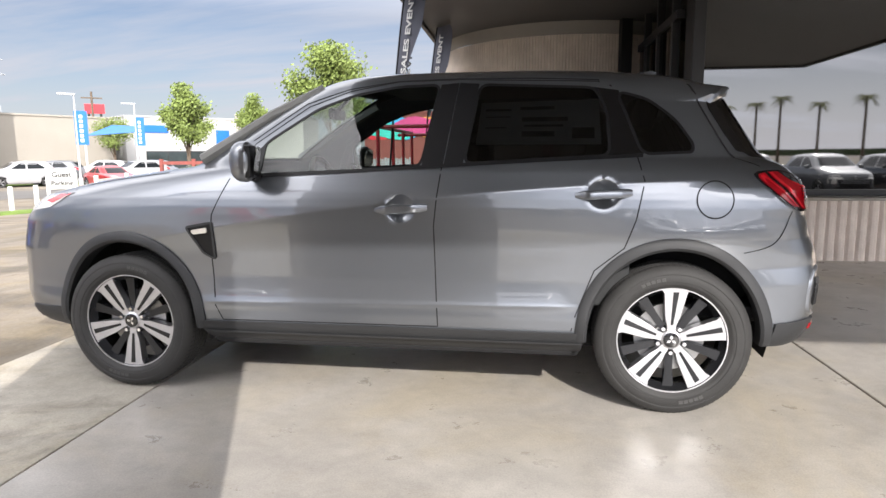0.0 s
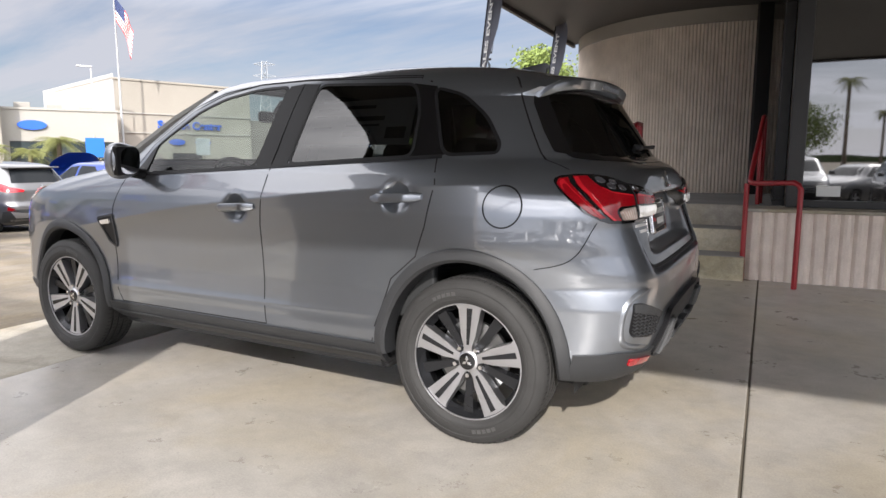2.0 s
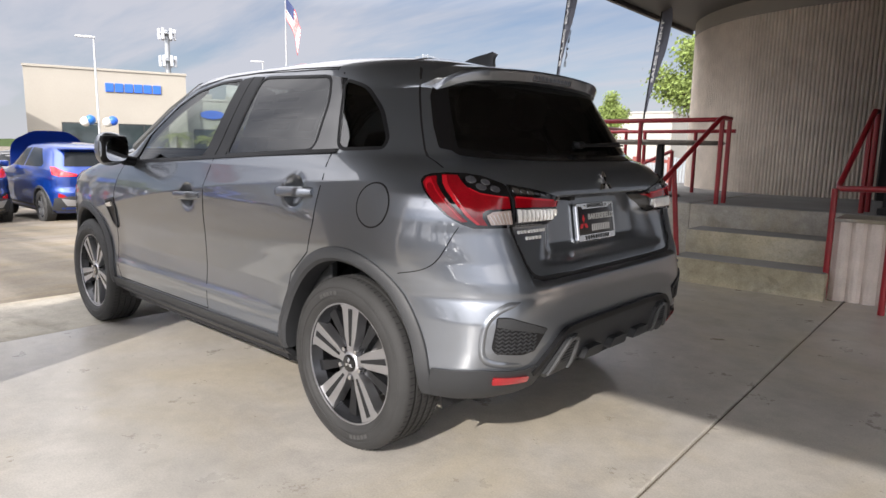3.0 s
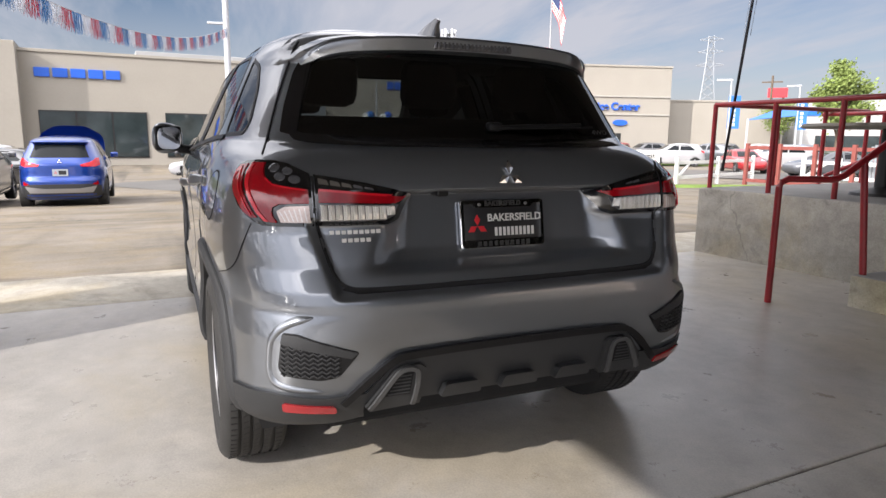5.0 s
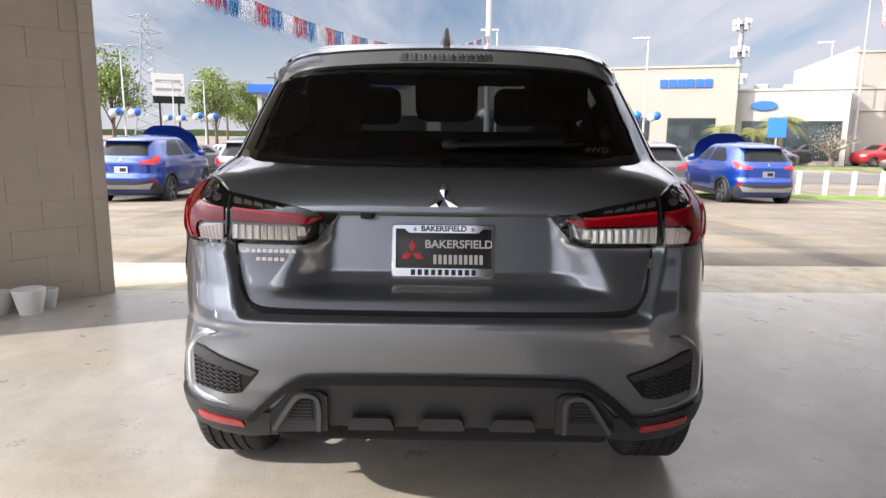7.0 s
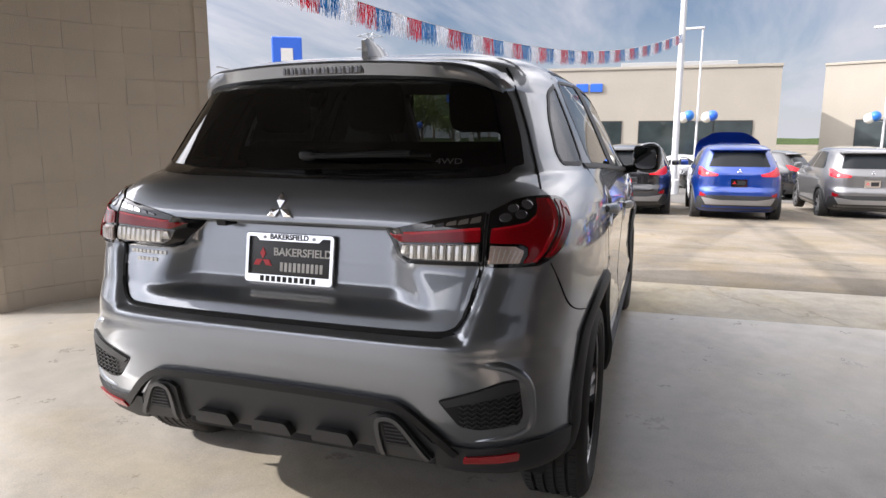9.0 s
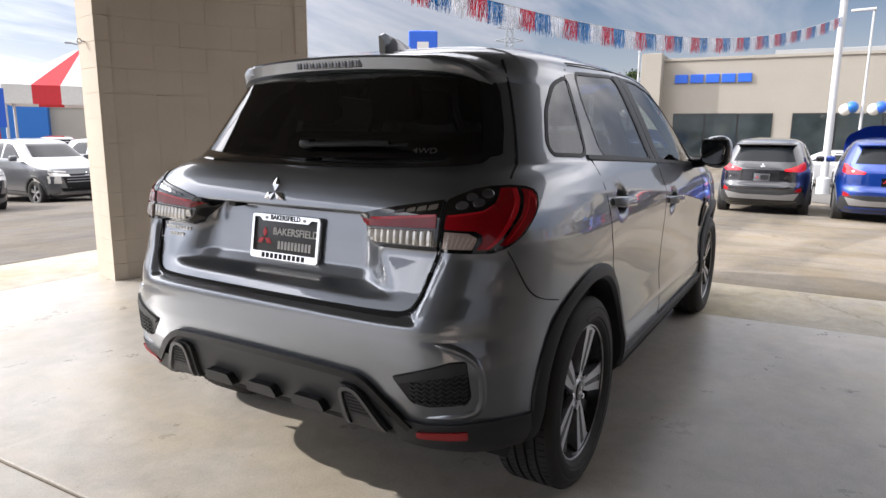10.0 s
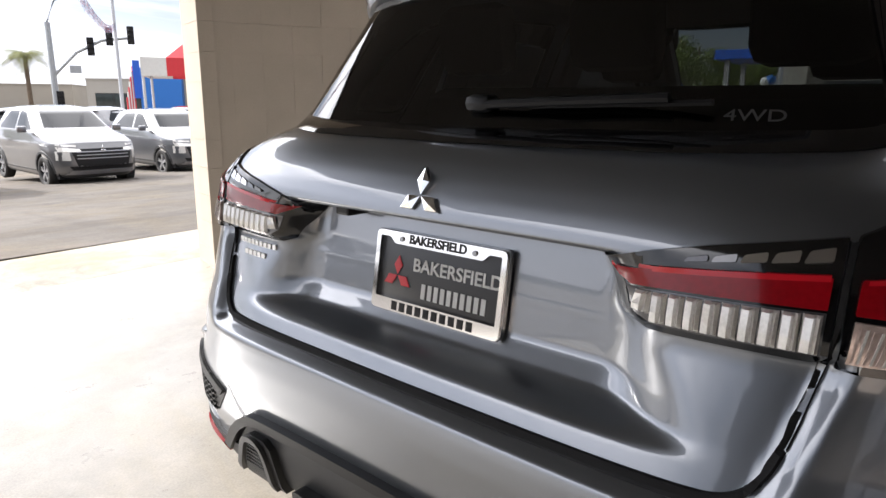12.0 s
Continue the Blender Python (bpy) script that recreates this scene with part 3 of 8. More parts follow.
bm = bmesh.new(); cyl(bm, (3.4, 4.6, 3.17), (3.4, 4.6, 3.225), 0.12, 0.14, 20)
part("shade", bm, M_white, lamp)


def rail(name, bars, label):
    root = thing(name, BLD, label, "handrail")
    for nm, pts, r in bars:
        bm = bmesh.new()
        tube(bm, pts, r, 12)
        part(nm, bm, M_redrail, root, smooth=True)


def bend(p, q, r, k=0.06):
    """Softens the bend at q between p and r."""
    p, q, r = Vector(p), Vector(q), Vector(r)
    a, b = (p - q).normalized() * k, (r - q).normalized() * k
    return [tuple(q + a), tuple(q + (a + b) * 0.35), tuple(q + b)]


RT = LZ + 0.86
R0 = 0.024
A0, A1, A2, A3, A4 = (0.59, 3.02, 0.0), (0.59, 3.02, 0.91), (0.80, 3.36, 0.91), (1.00, 4.33, RT + 0.02), (1.00, 4.62, RT + 0.02)
rail("handrail", [("handrail_bar", [A0] + bend(A0, A1, A2) + bend(A1, A2, A3, 0.05) + bend(A2, A3, A4, 0.05) + [A4], R0),
                  ("post", [(0.93, 3.56, 0.2), (0.842, 3.56, 1.05)], R0), ("post", [(1.00, 4.36, LZ), (1.00, 4.36, RT)], R0), ("post", [(1.00, 4.6, LZ), (1.00, 4.6, RT)], R0)],
     "red painted steel handrail beside the entrance steps")
C0, C1 = (0.98, 4.33, RT), (-1.2, 4.33, RT)
rail("handrail", [("handrail_bar", [C0, C1], R0), ("handrail_bar", [C1, (-1.2, 6.9, RT)], R0), ("handrail_bar", [(0.6, 6.2, RT - 0.05), (-1.3, 6.2, RT - 0.05)], R0)]
     + [("post", [(x, 4.33, LZ), (x, 4.33, RT)], R0) for x in (-1.2, -0.5, 0.15)]
     + [("post", [(-1.2, y, LZ), (-1.2, y, RT)], R0) for y in (5.3, 6.1, 6.9)]
     + [("post", [(x, 6.2, LZ), (x, 6.2, RT - 0.05)], R0) for x in (-0.6, 0.1)],
     "red painted steel railing round the landing")
rail("handrail", [("handrail_bar", [(-0.2, 6.2, LZ + 0.55), (-1.2, 6.2, LZ + 0.1)], R0), ("post", [(-0.2, 6.2, LZ), (-0.2, 6.2, LZ + 0.55)], R0)], "low red sloping handrail of the ramp")
B0, B1, B2, B3 = (2.62, 3.26, 0.0), (2.62, 3.26, 0.95), (2.2, 3.55, 0.93), (2.28, 4.5, RT + 0.06)
rail("handrail", [("handrail_bar", [B0] + bend(B0, B1, B2) + bend(B1, B2, B3, 0.05) + [B3], R0), ("post", [(2.18, 3.57, 0.0), (2.18, 3.57, 0.93)], R0),
                  ("post", [(2.27, 4.4, LZ), (2.27, 4.4, RT + 0.0)], R0), ("post", [(2.29, 4.62, LZ), (2.29, 4.62, RT + 0.06)], R0), ("handrail_bar", [B3, (2.29, 4.62, RT + 0.06)], R0)],
     "red painted steel handrail against the shop window")

# patio table on the landing
table = thing("patio_table", BLD @ pose(0.06, 5.15, LZ), "grey round outdoor table standing on the landing", "table")
bm = bmesh.new(); lathe(bm, [(0.0, 0.62), (0.70, 0.62), (0.72, 0.635), (0.70, 0.66), (0, 0.66)], 32, "z")
part("tabletop", bm, M_step, table, smooth=True)
bm = bmesh.new(); lathe(bm, [(0, 0.0), (0.26, 0), (0.25, 0.03), (0.06, 0.08), (0.045, 0.62), (0, 0.62)], 20, "z")
part("pedestal", bm, M_frame, table, smooth=True)

# ---- cars ----
class Shell:
    """A car's outer skin: at each height a closed plan outline with rounded corners."""

    def __init__(self, xr, xf, w, xm=0.2, n=5.2, soft=0.006, recess=None, nz=None, form=None):
        self.z = np.arange(0.15, 2.0, 0.002)
        k = max(1, int(soft / 0.002))
        ker = np.ones(2 * k + 1) / (2 * k + 1)

        def table(p):
            p = np.array(p, float)
            v = np.interp(self.z, p[:, 0], p[:, 1])
            v = np.pad(v, k, mode="edge")
            return np.convolve(v, ker, mode="valid")
        self.tr, self.tf, self.tw = table(xr), table(xf), table(w)
        self.xm, self.n0, self.recess, self.form = xm, n, recess, form
        self.nz = np.array(nz, float) if nz else None
        self.cache = {}

    def at(self, z):
        return float(np.interp(z, self.z, self.tr)), float(np.interp(z, self.z, self.tf)), float(np.interp(z, self.z, self.tw))

    def n(self, z, rear=True):
        if not rear:
            return self.n0
        return float(np.interp(z, self.nz[:, 0], self.nz[:, 1])) if self.nz is not None else self.n0

    def y(self, x, z):
        xr, xf, w = self.at(z)
        n = self.n(z, x > self.xm)
        s = (x - self.xm) / ((xr - self.xm) if x > self.xm else (self.xm - xf))
        return w * max(0.0, 1 - min(1, abs(s)) ** n) ** (1 / n) + (self.form(x, z) if self.form else 0.0)

    def end(self, y, z, rear=True):
        xr, xf, w = self.at(z)
        n = self.n(z, rear)
        k = max(0.0, 1 - min(1, abs(y) / w) ** n) ** (1 / n)
        if rear:
            return self.xm + (xr - self.xm) * k - (self.recess(y, z) if self.recess else 0)
        return self.xm - (self.xm - xf) * k

    def ring(self, z, ns, nr):
        S = 0.95
        Y = (1 - S ** self.n(z)) ** (1 / self.n(z))
        F = (1 - S ** self.n0) ** (1 / self.n0)
        xr, xf, w = self.at(z)
        ss = np.linspace(-S, S, ns)
        pts = []
        for s in ss:
            x = self.xm + s * ((xr - self.xm) if s > 0 else (self.xm - xf))
            pts.append((x, self.y(x, z)))
        ys = np.linspace(Y * w, -Y * w, nr + 2)[1:-1]
        pts += [(self.end(y, z), y) for y in ys]
        for s in ss[::-1]:
            x = self.xm + s * ((xr - self.xm) if s > 0 else (self.xm - xf))
            pts.append((x, -self.y(x, z)))
        ys = np.linspace(F * w, -F * w, nr + 2)[1:-1]
        pts += [(self.end(y, z, False), y) for y in ys[::-1]]
        return pts

    def arc(self, q, z):
        """The point at a length q round the rear corner from the middle of the tail."""
        key = round(z, 3)
        if key not in self.cache:
            xr, xf, w = self.at(z)
            ys = np.linspace(0, 0.9 * w, 60)
            sunk = [self.recess(y, z) if self.recess else 0.0 for y in ys]
            pts = [(self.end(y, z) + k, y) for y, k in zip(ys, sunk)]
            x0 = pts[-1][0]
            pts += [(x, self.y(x, z)) for x in np.linspace(x0, x0 - 1.2, 120)[1:]]
            p = np.array(pts)
            d = np.concatenate([[0], np.cumsum(np.hypot(*np.diff(p, axis=0).T))])
            p[:60, 0] -= sunk
            self.cache[key] = (p, d)
        p, d = self.cache[key]
        s = 1 if q >= 0 else -1
        q = abs(q)
        return float(np.interp(q, d, p[:, 0])), s * float(np.interp(q, d, p[:, 1]))


def inside(poly, u, v):
    r = False
    j = len(poly) - 1
    for i in range(len(poly)):
        (a, b), (c, d) = poly[i], poly[j]
        if (b > v) != (d > v) and u < (c - a) * (v - b) / (d - b) + a:
            r = not r
        j = i
    return r


def grow(poly, k):
    """The outline moved outwards by k."""
    n = len(poly)
    area = sum(poly[i][0] * poly[(i + 1) % n][1] - poly[(i + 1) % n][0] * poly[i][1] for i in range(n))
    s = 1 if area > 0 else -1
    out = []
    for i in range(n):
        p, q, r = Vector(poly[i - 1]), Vector(poly[i]), Vector(poly[(i + 1) % n])
        a, b = (q - p).normalized(), (r - q).normalized()
        na, nb = Vector((a.y, -a.x)) * s, Vector((b.y, -b.x)) * s
        m = (na + nb)
        m = m / max(0.35, m.dot(na))
        out.append(tuple(q + m * k))
    return out


def rounded(poly, r, seg=4):
    """Outline with its corners rounded."""
    n = len(poly)
    out = []
    for i in range(n):
        p, q, s = Vector(poly[i - 1]), Vector(poly[i]), Vector(poly[(i + 1) % n])
        k = min(r, (p - q).length * 0.45, (s - q).length * 0.45)
        a, b = q + (p - q).normalized() * k, q + (s - q).normalized() * k
        for j in range(seg + 1):
            t = j / seg
            out.append(tuple(a * (1 - t) ** 2 + q * 2 * t * (1 - t) + b * t * t))
    return out


def mapper(shell, view, sign=1):
    """Takes u, v and a height over the skin to a place. side: u along the car; tail: u round the tail; nose: u across the nose."""
    def side(u, v, h):
        return (u, sign * (shell.y(u, v) + h), v)

    def tail(u, v, h):
        e = 0.004
        x, y = shell.arc(u, v)
        x1, y1 = shell.arc(u + e, v)
        t = Vector((x1 - x, y1 - y)).normalized()
        n = Vector((t.y, -t.x))
        if n.x < 0 and abs(u) < 0.6:
            n = -n
        if abs(u) >= 0.6 and n.y * u < 0:
            n = -n
        return (x + n.x * h, y + n.y * h, v)

    def nose(u, v, h):
        return (shell.end(u, v, False) - h, u, v)
    return {"side": side, "tail": tail, "nose": nose}[view]


def patch(f, poly, h=0.004, base=-0.004, step=0.03):
    """A thin plate on the skin with the given outline; its rim goes down into the skin."""
    bm = bmesh.new()
    bm.faces.new([bm.verts.new((u, v, 0)) for u, v in poly])
    us, vs = [p[0] for p in poly], [p[1] for p in poly]
    for k, lo, hi in ((0, min(us), max(us)), (1, min(vs), max(vs))):
        n = int((hi - lo) / step)
        for i in range(1, n + 1):
            c = lo + (hi - lo) * i / (n + 1)
            no = (1, 0, 0) if k == 0 else (0, 1, 0)
            bmesh.ops.bisect_plane(bm, geom=bm.verts[:] + bm.edges[:] + bm.faces[:], plane_co=(c if k == 0 else 0, c if k else 0, 0), plane_no=no)
    rim = [e for e in bm.edges if len(e.link_faces) == 1]
    ext = bmesh.ops.extrude_edge_only(bm, edges=rim)
    low = {v for v in ext["geom"] if isinstance(v, bmesh.types.BMVert)}
    for v in bm.verts:
        v.co = f(v.co.x, v.co.y, base if v in low else h)
    return bm


def ribbon(f, line, width, h=0.002, base=-0.003, closed=False, step=0.04):
    """A narrow raised strip along a line on the skin."""
    pts = [Vector(p) for p in line] + ([Vector(line[0])] if closed else [])
    dense = []
    for a, b in zip(pts, pts[1:]):
        n = max(1, int((b - a).length / step))
        dense += [a.lerp(b, i / n) for i in range(n)]
    if not closed:
        dense.append(pts[-1])
    bm = bmesh.new()
    rows = []
    N = len(dense)
    for i, p in enumerate(dense):
        a = dense[(i - 1) % N] if closed or i else p
        b = dense[(i + 1) % N] if closed or i < N - 1 else p
        t = (b - a).normalized()
        nn = Vector((-t.y, t.x)) * width / 2
        rows.append([bm.verts.new(f(*(p + nn * s), hh)) for s, hh in ((1, base), (1, h), (-1, h), (-1, base))])
    for i in range(N if closed else N - 1):
        r0, r1 = rows[i], rows[(i + 1) % N]
        for j in range(3):
            bm.faces.new((r0[j], r0[j + 1], r1[j + 1], r1[j]))
    return bm


def wheel_proto(at, simple=False):
    """An alloy wheel with its tyre; the outer face looks to -y."""
    root = new("wheel")
    root.empty_display_size = 0.1
    root.matrix_world = at
    T = 0.112

    def wpart(name, bm, *a, **k):
        bmesh.ops.scale(bm, vec=(1.042, 1, 1.042), verts=bm.verts)
        return part(name, bm, *a, **k)
    bm = bmesh.new()
    prof = [(0.236, -0.085), (0.244, -0.098), (0.249, -0.0995), (0.252, -0.103), (0.264, -0.110), (0.270, -0.1095), (0.272, -0.1125), (0.295, -0.1135), (0.298, -0.1115), (0.305, -0.1105), (0.307, -0.112), (0.313, -0.1105), (0.322, -0.106), (0.337, -0.094), (0.343, -0.082)]
    if not simple:
        for g in (-0.055, -0.018, 0.018, 0.055):
            prof += [(0.345, g - 0.006), (0.336, g - 0.0055), (0.336, g + 0.0055), (0.345, g + 0.006)]
    prof += [(0.343, 0.082), (0.337, 0.094), (0.322, 0.106), (0.262, 0.11), (0.236, 0.085)]
    lathe(bm, prof, 40 if simple else 96)
    tyre = part("tyre", bm, M_tyre, root, smooth=True)
    bm = bmesh.new()
    lathe(bm, [(0.229, 0.085), (0.232, 0.03), (0.215, 0.0), (0.205, -0.05), (0.222, -0.078), (0.2275, -0.092), (0.2335, -0.093), (0.2335, -0.083)], 40 if simple else 80)
    wpart("rim", bm, M_alloydark if not simple else M_machined, root, smooth=True)
    if not simple:
        bm = bmesh.new()
        lathe(bm, [(0.2265, -0.0905), (0.2275, -0.0945), (0.2335, -0.0945), (0.2345, -0.0905)], 80)
        wpart("rim_lip", bm, M_machined, root, "machined bright rim lip", smooth=True)
        bm = bmesh.new()
        lathe(bm, [(0.0, 0.0), (0.15, 0.0), (0.15, -0.02), (0.075, -0.02), (0.07, -0.045), (0, -0.045)], 48)
        wpart("brake_disc", bm, M_steel, root, smooth=True)
    n = 5

    def bar(bm, poly, y0, y1, a, lift=0.0):
        """poly: r, t outline in the wheel's plane; the outer end stands further out."""
        c, s = math.cos(a), math.sin(a)
        lo, hi = [], []
        for r, t in poly:
            dish = -0.012 * (r / 0.22) - 0.0
            x, z = r * c - t * s, r * s + t * c
            hi.append(bm.verts.new((x, y0 + dish - lift, z)))
            lo.append(bm.verts.new((x, y1, z)))
        k = len(poly)
        for i in range(k):
            bm.faces.new((lo[i], lo[(i + 1) % k], hi[(i + 1) % k], hi[i]))
        bm.faces.new(hi)
        bm.faces.new(lo[::-1])
    for i in range(n):
        a = math.pi / 2 + 2 * math.pi * i / n
        bm = bmesh.new()
        bar(bm, [(0.03, -0.017), (0.065, -0.019), (0.10, -0.033), (0.20, -0.056), (0.2285, -0.066), (0.2285, 0.052), (0.205, 0.036), (0.10, 0.028), (0.065, 0.019), (0.03, 0.017)], -0.074, -0.035, a)
        wpart("spoke", bm, M_machined, root, "machined bright spoke")
        if not simple:
            bm = bmesh.new()
            bar(bm, [(0.066, -0.006), (0.213, -0.024), (0.213, 0.000), (0.066, 0.005)], -0.0755, -0.04, a)
            wpart("spoke_groove", bm, M_alloydark, root, "dark grey painted groove")
        bm = bmesh.new()
        b = a + math.pi / n
        bar(bm, [(0.05, -0.016), (0.13, -0.018), (0.22, -0.026), (0.225, 0.02), (0.13, 0.014), (0.05, 0.014)], -0.052, -0.02, b)
        wpart("spoke", bm, M_alloydark, root, "dark grey spoke")
        if not simple:
            bm = bmesh.new()
            r = 0.058
            cyl(bm, (r * math.cos(b), -0.06, r * math.sin(b)), (r * math.cos(b), -0.083, r * math.sin(b)), 0.011, 0.009, 6)
            wpart("lug_nut", bm, M_chrome, root)
    bm = bmesh.new()
    lathe(bm, [(0.046, -0.055), (0.044, -0.074), (0.040, -0.078), (0.034, -0.080)], 32)
    wpart("hub", bm, M_machined, root, smooth=True)
    bm = bmesh.new()
    lathe(bm, [(0.034, -0.079), (0.033, -0.085), (0.026, -0.087), (0.0005, -0.087)], 28)
    cap = wpart("hub_cap", bm, M_blackgloss, root, smooth=True)
    if not simple:
        bm = bmesh.new()
        diamonds(bm, 0.024, lambda u, v, h: (u, -0.0872 - h * 0.2, v))
        wpart("cap_emblem", bm, M_chrome, cap, "small chrome emblem")
        bm = bmesh.new()
        for j in range(84):
            a = 360 * j / 84
            for y0, y1 in ((-0.084, -0.062), (0.062, 0.084)):
                box(bm, 0.331, 0.3450, y0, y1, -0.0016, 0.0016, 0, pose(0, 0, 0, 0, a, 0))
            for y0, y1 in ((-0.046, -0.027), (-0.008, 0.010), (0.027, 0.046)):
                box(bm, 0.335, 0.3453, y0, y1, -0.0012, 0.0012, 0, pose(0, 0, 0, 0, a + 2, 0) @ pose(0, 0, 0, 20, 0, 0))
        part("tread_pattern", bm, M_well, tyre)
        for start in (62, 242):
            for j in range(5):
                bm = bmesh.new()
                box(bm, 0.277, 0.292, -0.1150, -0.111, -0.0085, 0.0085, 0, pose(0, 0, 0, 0, start + 4.6 * j, 0))
                part("sidewall_mark", bm, M_tyremark, tyre)
    return root


def diamonds(bm, size, f):
    """Three rhombs round a point, drawn through f(u, v, h)."""
    for k in range(3):
        a = math.pi / 2 + k * 2 * math.pi / 3
        c, s = math.cos(a), math.sin(a)
        out = [(0.03, 0), (0.5, -0.27), (0.97, 0), (0.5, 0.27)]
        pts = [((r * c - t * s) * size, (r * s + t * c) * size) for r, t in out]
        lo = [bm.verts.new(f(u, v, 0)) for u, v in pts]
        hi = [bm.verts.new(f(u * 0.94, v * 0.94, 0.006 * size / 0.05)) for u, v in pts]
        mid = bm.verts.new(f(0.5 * c * size, 0.5 * s * size, 0.009 * size / 0.05))
        for i in range(4):
            j = (i + 1) % 4
            bm.faces.new((lo[i], lo[j], hi[j], hi[i]))
            bm.faces.new((hi[i], hi[j], mid))

# ---- the grey car ----
def ease(t):
    t = max(0.0, min(1.0, t))
    return t * t * t * (t * (6 * t - 15) + 10)


def flowing(line, times=3):
    """The line with its corners cut again and again until it flows."""
    for _ in range(times):
        out = [line[0]]
        for (a, b), (c, d) in zip(line, line[1:]):
            out += [(0.75 * a + 0.25 * c, 0.75 * b + 0.25 * d), (0.25 * a + 0.75 * c, 0.25 * b + 0.75 * d)]
        line = out + [line[-1]]
    return line


TAIL_LINE = [(0.20, 1.78), (0.28, 1.86), (0.33, 1.96), (0.40, 2.00), (0.50, 2.028), (0.60, 2.036), (0.66, 2.038), (0.70, 2.036), (0.735, 2.028), (0.80, 2.000), (0.90, 1.964), (1.00, 1.947), (1.035, 1.941),
             (1.06, 1.933), (1.09, 1.920), (1.115, 1.903), (1.135, 1.876), (1.152, 1.836), (1.165, 1.818), (1.45, 1.646), (1.485, 1.60), (1.51, 1.56), (1.53, 1.51), (1.555, 1.40), (1.582, 1.16), (1.60, 0.90), (1.612, 0.65), (1.62, 0.40)]
TAIL_Z, TAIL_X = [p[0] for p in TAIL_LINE], [p[1] for p in TAIL_LINE]


def plate_hollow(y, z):
    """How far the tailgate lies in: the gate behind its flanks and the bumper's ledge, and the flat panel round the plate."""
    if z < 0.70 or z > 1.03:
        return 0.0
    ay = abs(y)
    edge = 0.660 - 0.055 * max(0.0, min(1.0, (0.93 - z) / 0.19))
    a = ease((edge - ay) / 0.05) * ease((z - 0.712) / 0.024) * ease((0.945 - z) / 0.03)
    side = 0.365 + 0.62 * max(0.0, 1.0 - z)
    b = ease((side + 0.03 - ay) / (0.09 + 0.7 * max(0.0, 0.98 - z))) * ease((1.016 - z) / 0.014) * ease((z - 0.768) / 0.034)
    panel = max(0.0, float(np.interp(z, TAIL_Z, TAIL_X)) - (1.899 - 0.16 * (z - 0.83) + 0.40 * max(0.0, 0.835 - z)))
    return 0.026 * a * (1 - b) + panel * b


def side_form(x, z):
    """Relief of the flank: the rising shoulder crease, the crease low on the doors, and the swellings over the wheels."""
    if z < 0.3 or z > 1.25 or abs(x) > 1.95:
        return 0.0
    d = z - (0.955 + 0.118 * x - 0.03 * x * x)
    crest = 0.012 * math.exp(-d / 0.085 if d > 0 else d / 0.05) * ease((x + 1.45) / 0.6) * ease((1.72 - x) / 0.45)
    d = z - (0.478 + 0.014 * x)
    low = 0.009 * math.exp(-d / 0.055 if d > 0 else d / 0.018) * ease((x + 0.98) / 0.2) * ease((0.98 - x) / 0.2)
    swell = 0.0
    for cx in (-1.38, 1.42):
        swell += 0.016 * math.exp(-((x - cx) / 0.36) ** 2 - ((z - 0.80) / 0.12) ** 2)
    return (crest + low + swell * ease((1.92 - abs(x)) / 0.2)) * ease((1.2 - z) / 0.1)


HERO = Shell(
    xr=TAIL_LINE,
    xf=[(0.20, -1.95), (0.26, -2.06), (0.32, -2.16), (0.45, -2.20), (0.70, -2.205), (0.85, -2.165), (0.92, -2.11), (0.98, -2.02), (1.02, -1.85), (1.05, -1.70), (1.08, -1.50), (1.11, -1.28), (1.13, -1.12), (1.15, -1.07),
        (1.226, -0.965), (1.366, -0.735), (1.51, -0.475), (1.56, -0.36), (1.585, -0.25), (1.605, -0.08), (1.615, 0.10), (1.62, 0.20)],
    w=[(0.20, 0.74), (0.26, 0.80), (0.30, 0.865), (0.36, 0.888), (0.43, 0.893), (0.50, 0.884), (0.60, 0.879), (0.72, 0.882), (0.84, 0.888), (0.90, 0.890), (0.94, 0.8895), (0.98, 0.884), (1.01, 0.877), (1.05, 0.864), (1.10, 0.847), (1.16, 0.820), (1.20, 0.800),
       (1.30, 0.757), (1.40, 0.710), (1.48, 0.668), (1.52, 0.640), (1.545, 0.610), (1.57, 0.555), (1.59, 0.480), (1.605, 0.385), (1.615, 0.27), (1.62, 0.15)],
    xm=0.3, recess=plate_hollow, nz=[(0.2, 7.2), (0.5, 7.3), (0.60, 7.3), (0.68, 6.4), (0.8, 6.5), (0.95, 7.0), (1.03, 7.0), (1.10, 5.6), (1.16, 4.3), (1.42, 4.2), (1.5, 4.6), (2.0, 5.0)], form=side_form)
HUBX, HUBZ, TRACK = 1.335, 0.345, 0.775

G_FRONT = [(-0.625, 1.092), (-0.61, 1.235), (-0.345, 1.405), (-0.165, 1.468), (0.05, 1.505), (0.255, 1.512), (0.185, 1.128)]
G_REAR = [(0.392, 1.142), (0.452, 1.508), (0.985, 1.482), (1.035, 1.37), (1.045, 1.175)]
G_QUART = [(1.085, 1.462), (1.22, 1.425), (1.34, 1.33), (1.412, 1.222), (1.41, 1.188), (1.19, 1.180)]
ROUND_GLASS = [rounded(g, 0.045) for g in (G_FRONT, G_REAR, G_QUART)]
G_TAIL_EDGE = [(0.0, 1.160), (0.40, 1.163), (0.60, 1.170), (0.672, 1.180), (0.585, 1.42), (0.52, 1.452), (0.25, 1.472), (0.0, 1.476), (-0.25, 1.472), (-0.52, 1.452), (-0.585, 1.42), (-0.672, 1.180), (-0.60, 1.170), (-0.40, 1.163)]
G_TAIL = rounded(G_TAIL_EDGE, 0.022, 4)
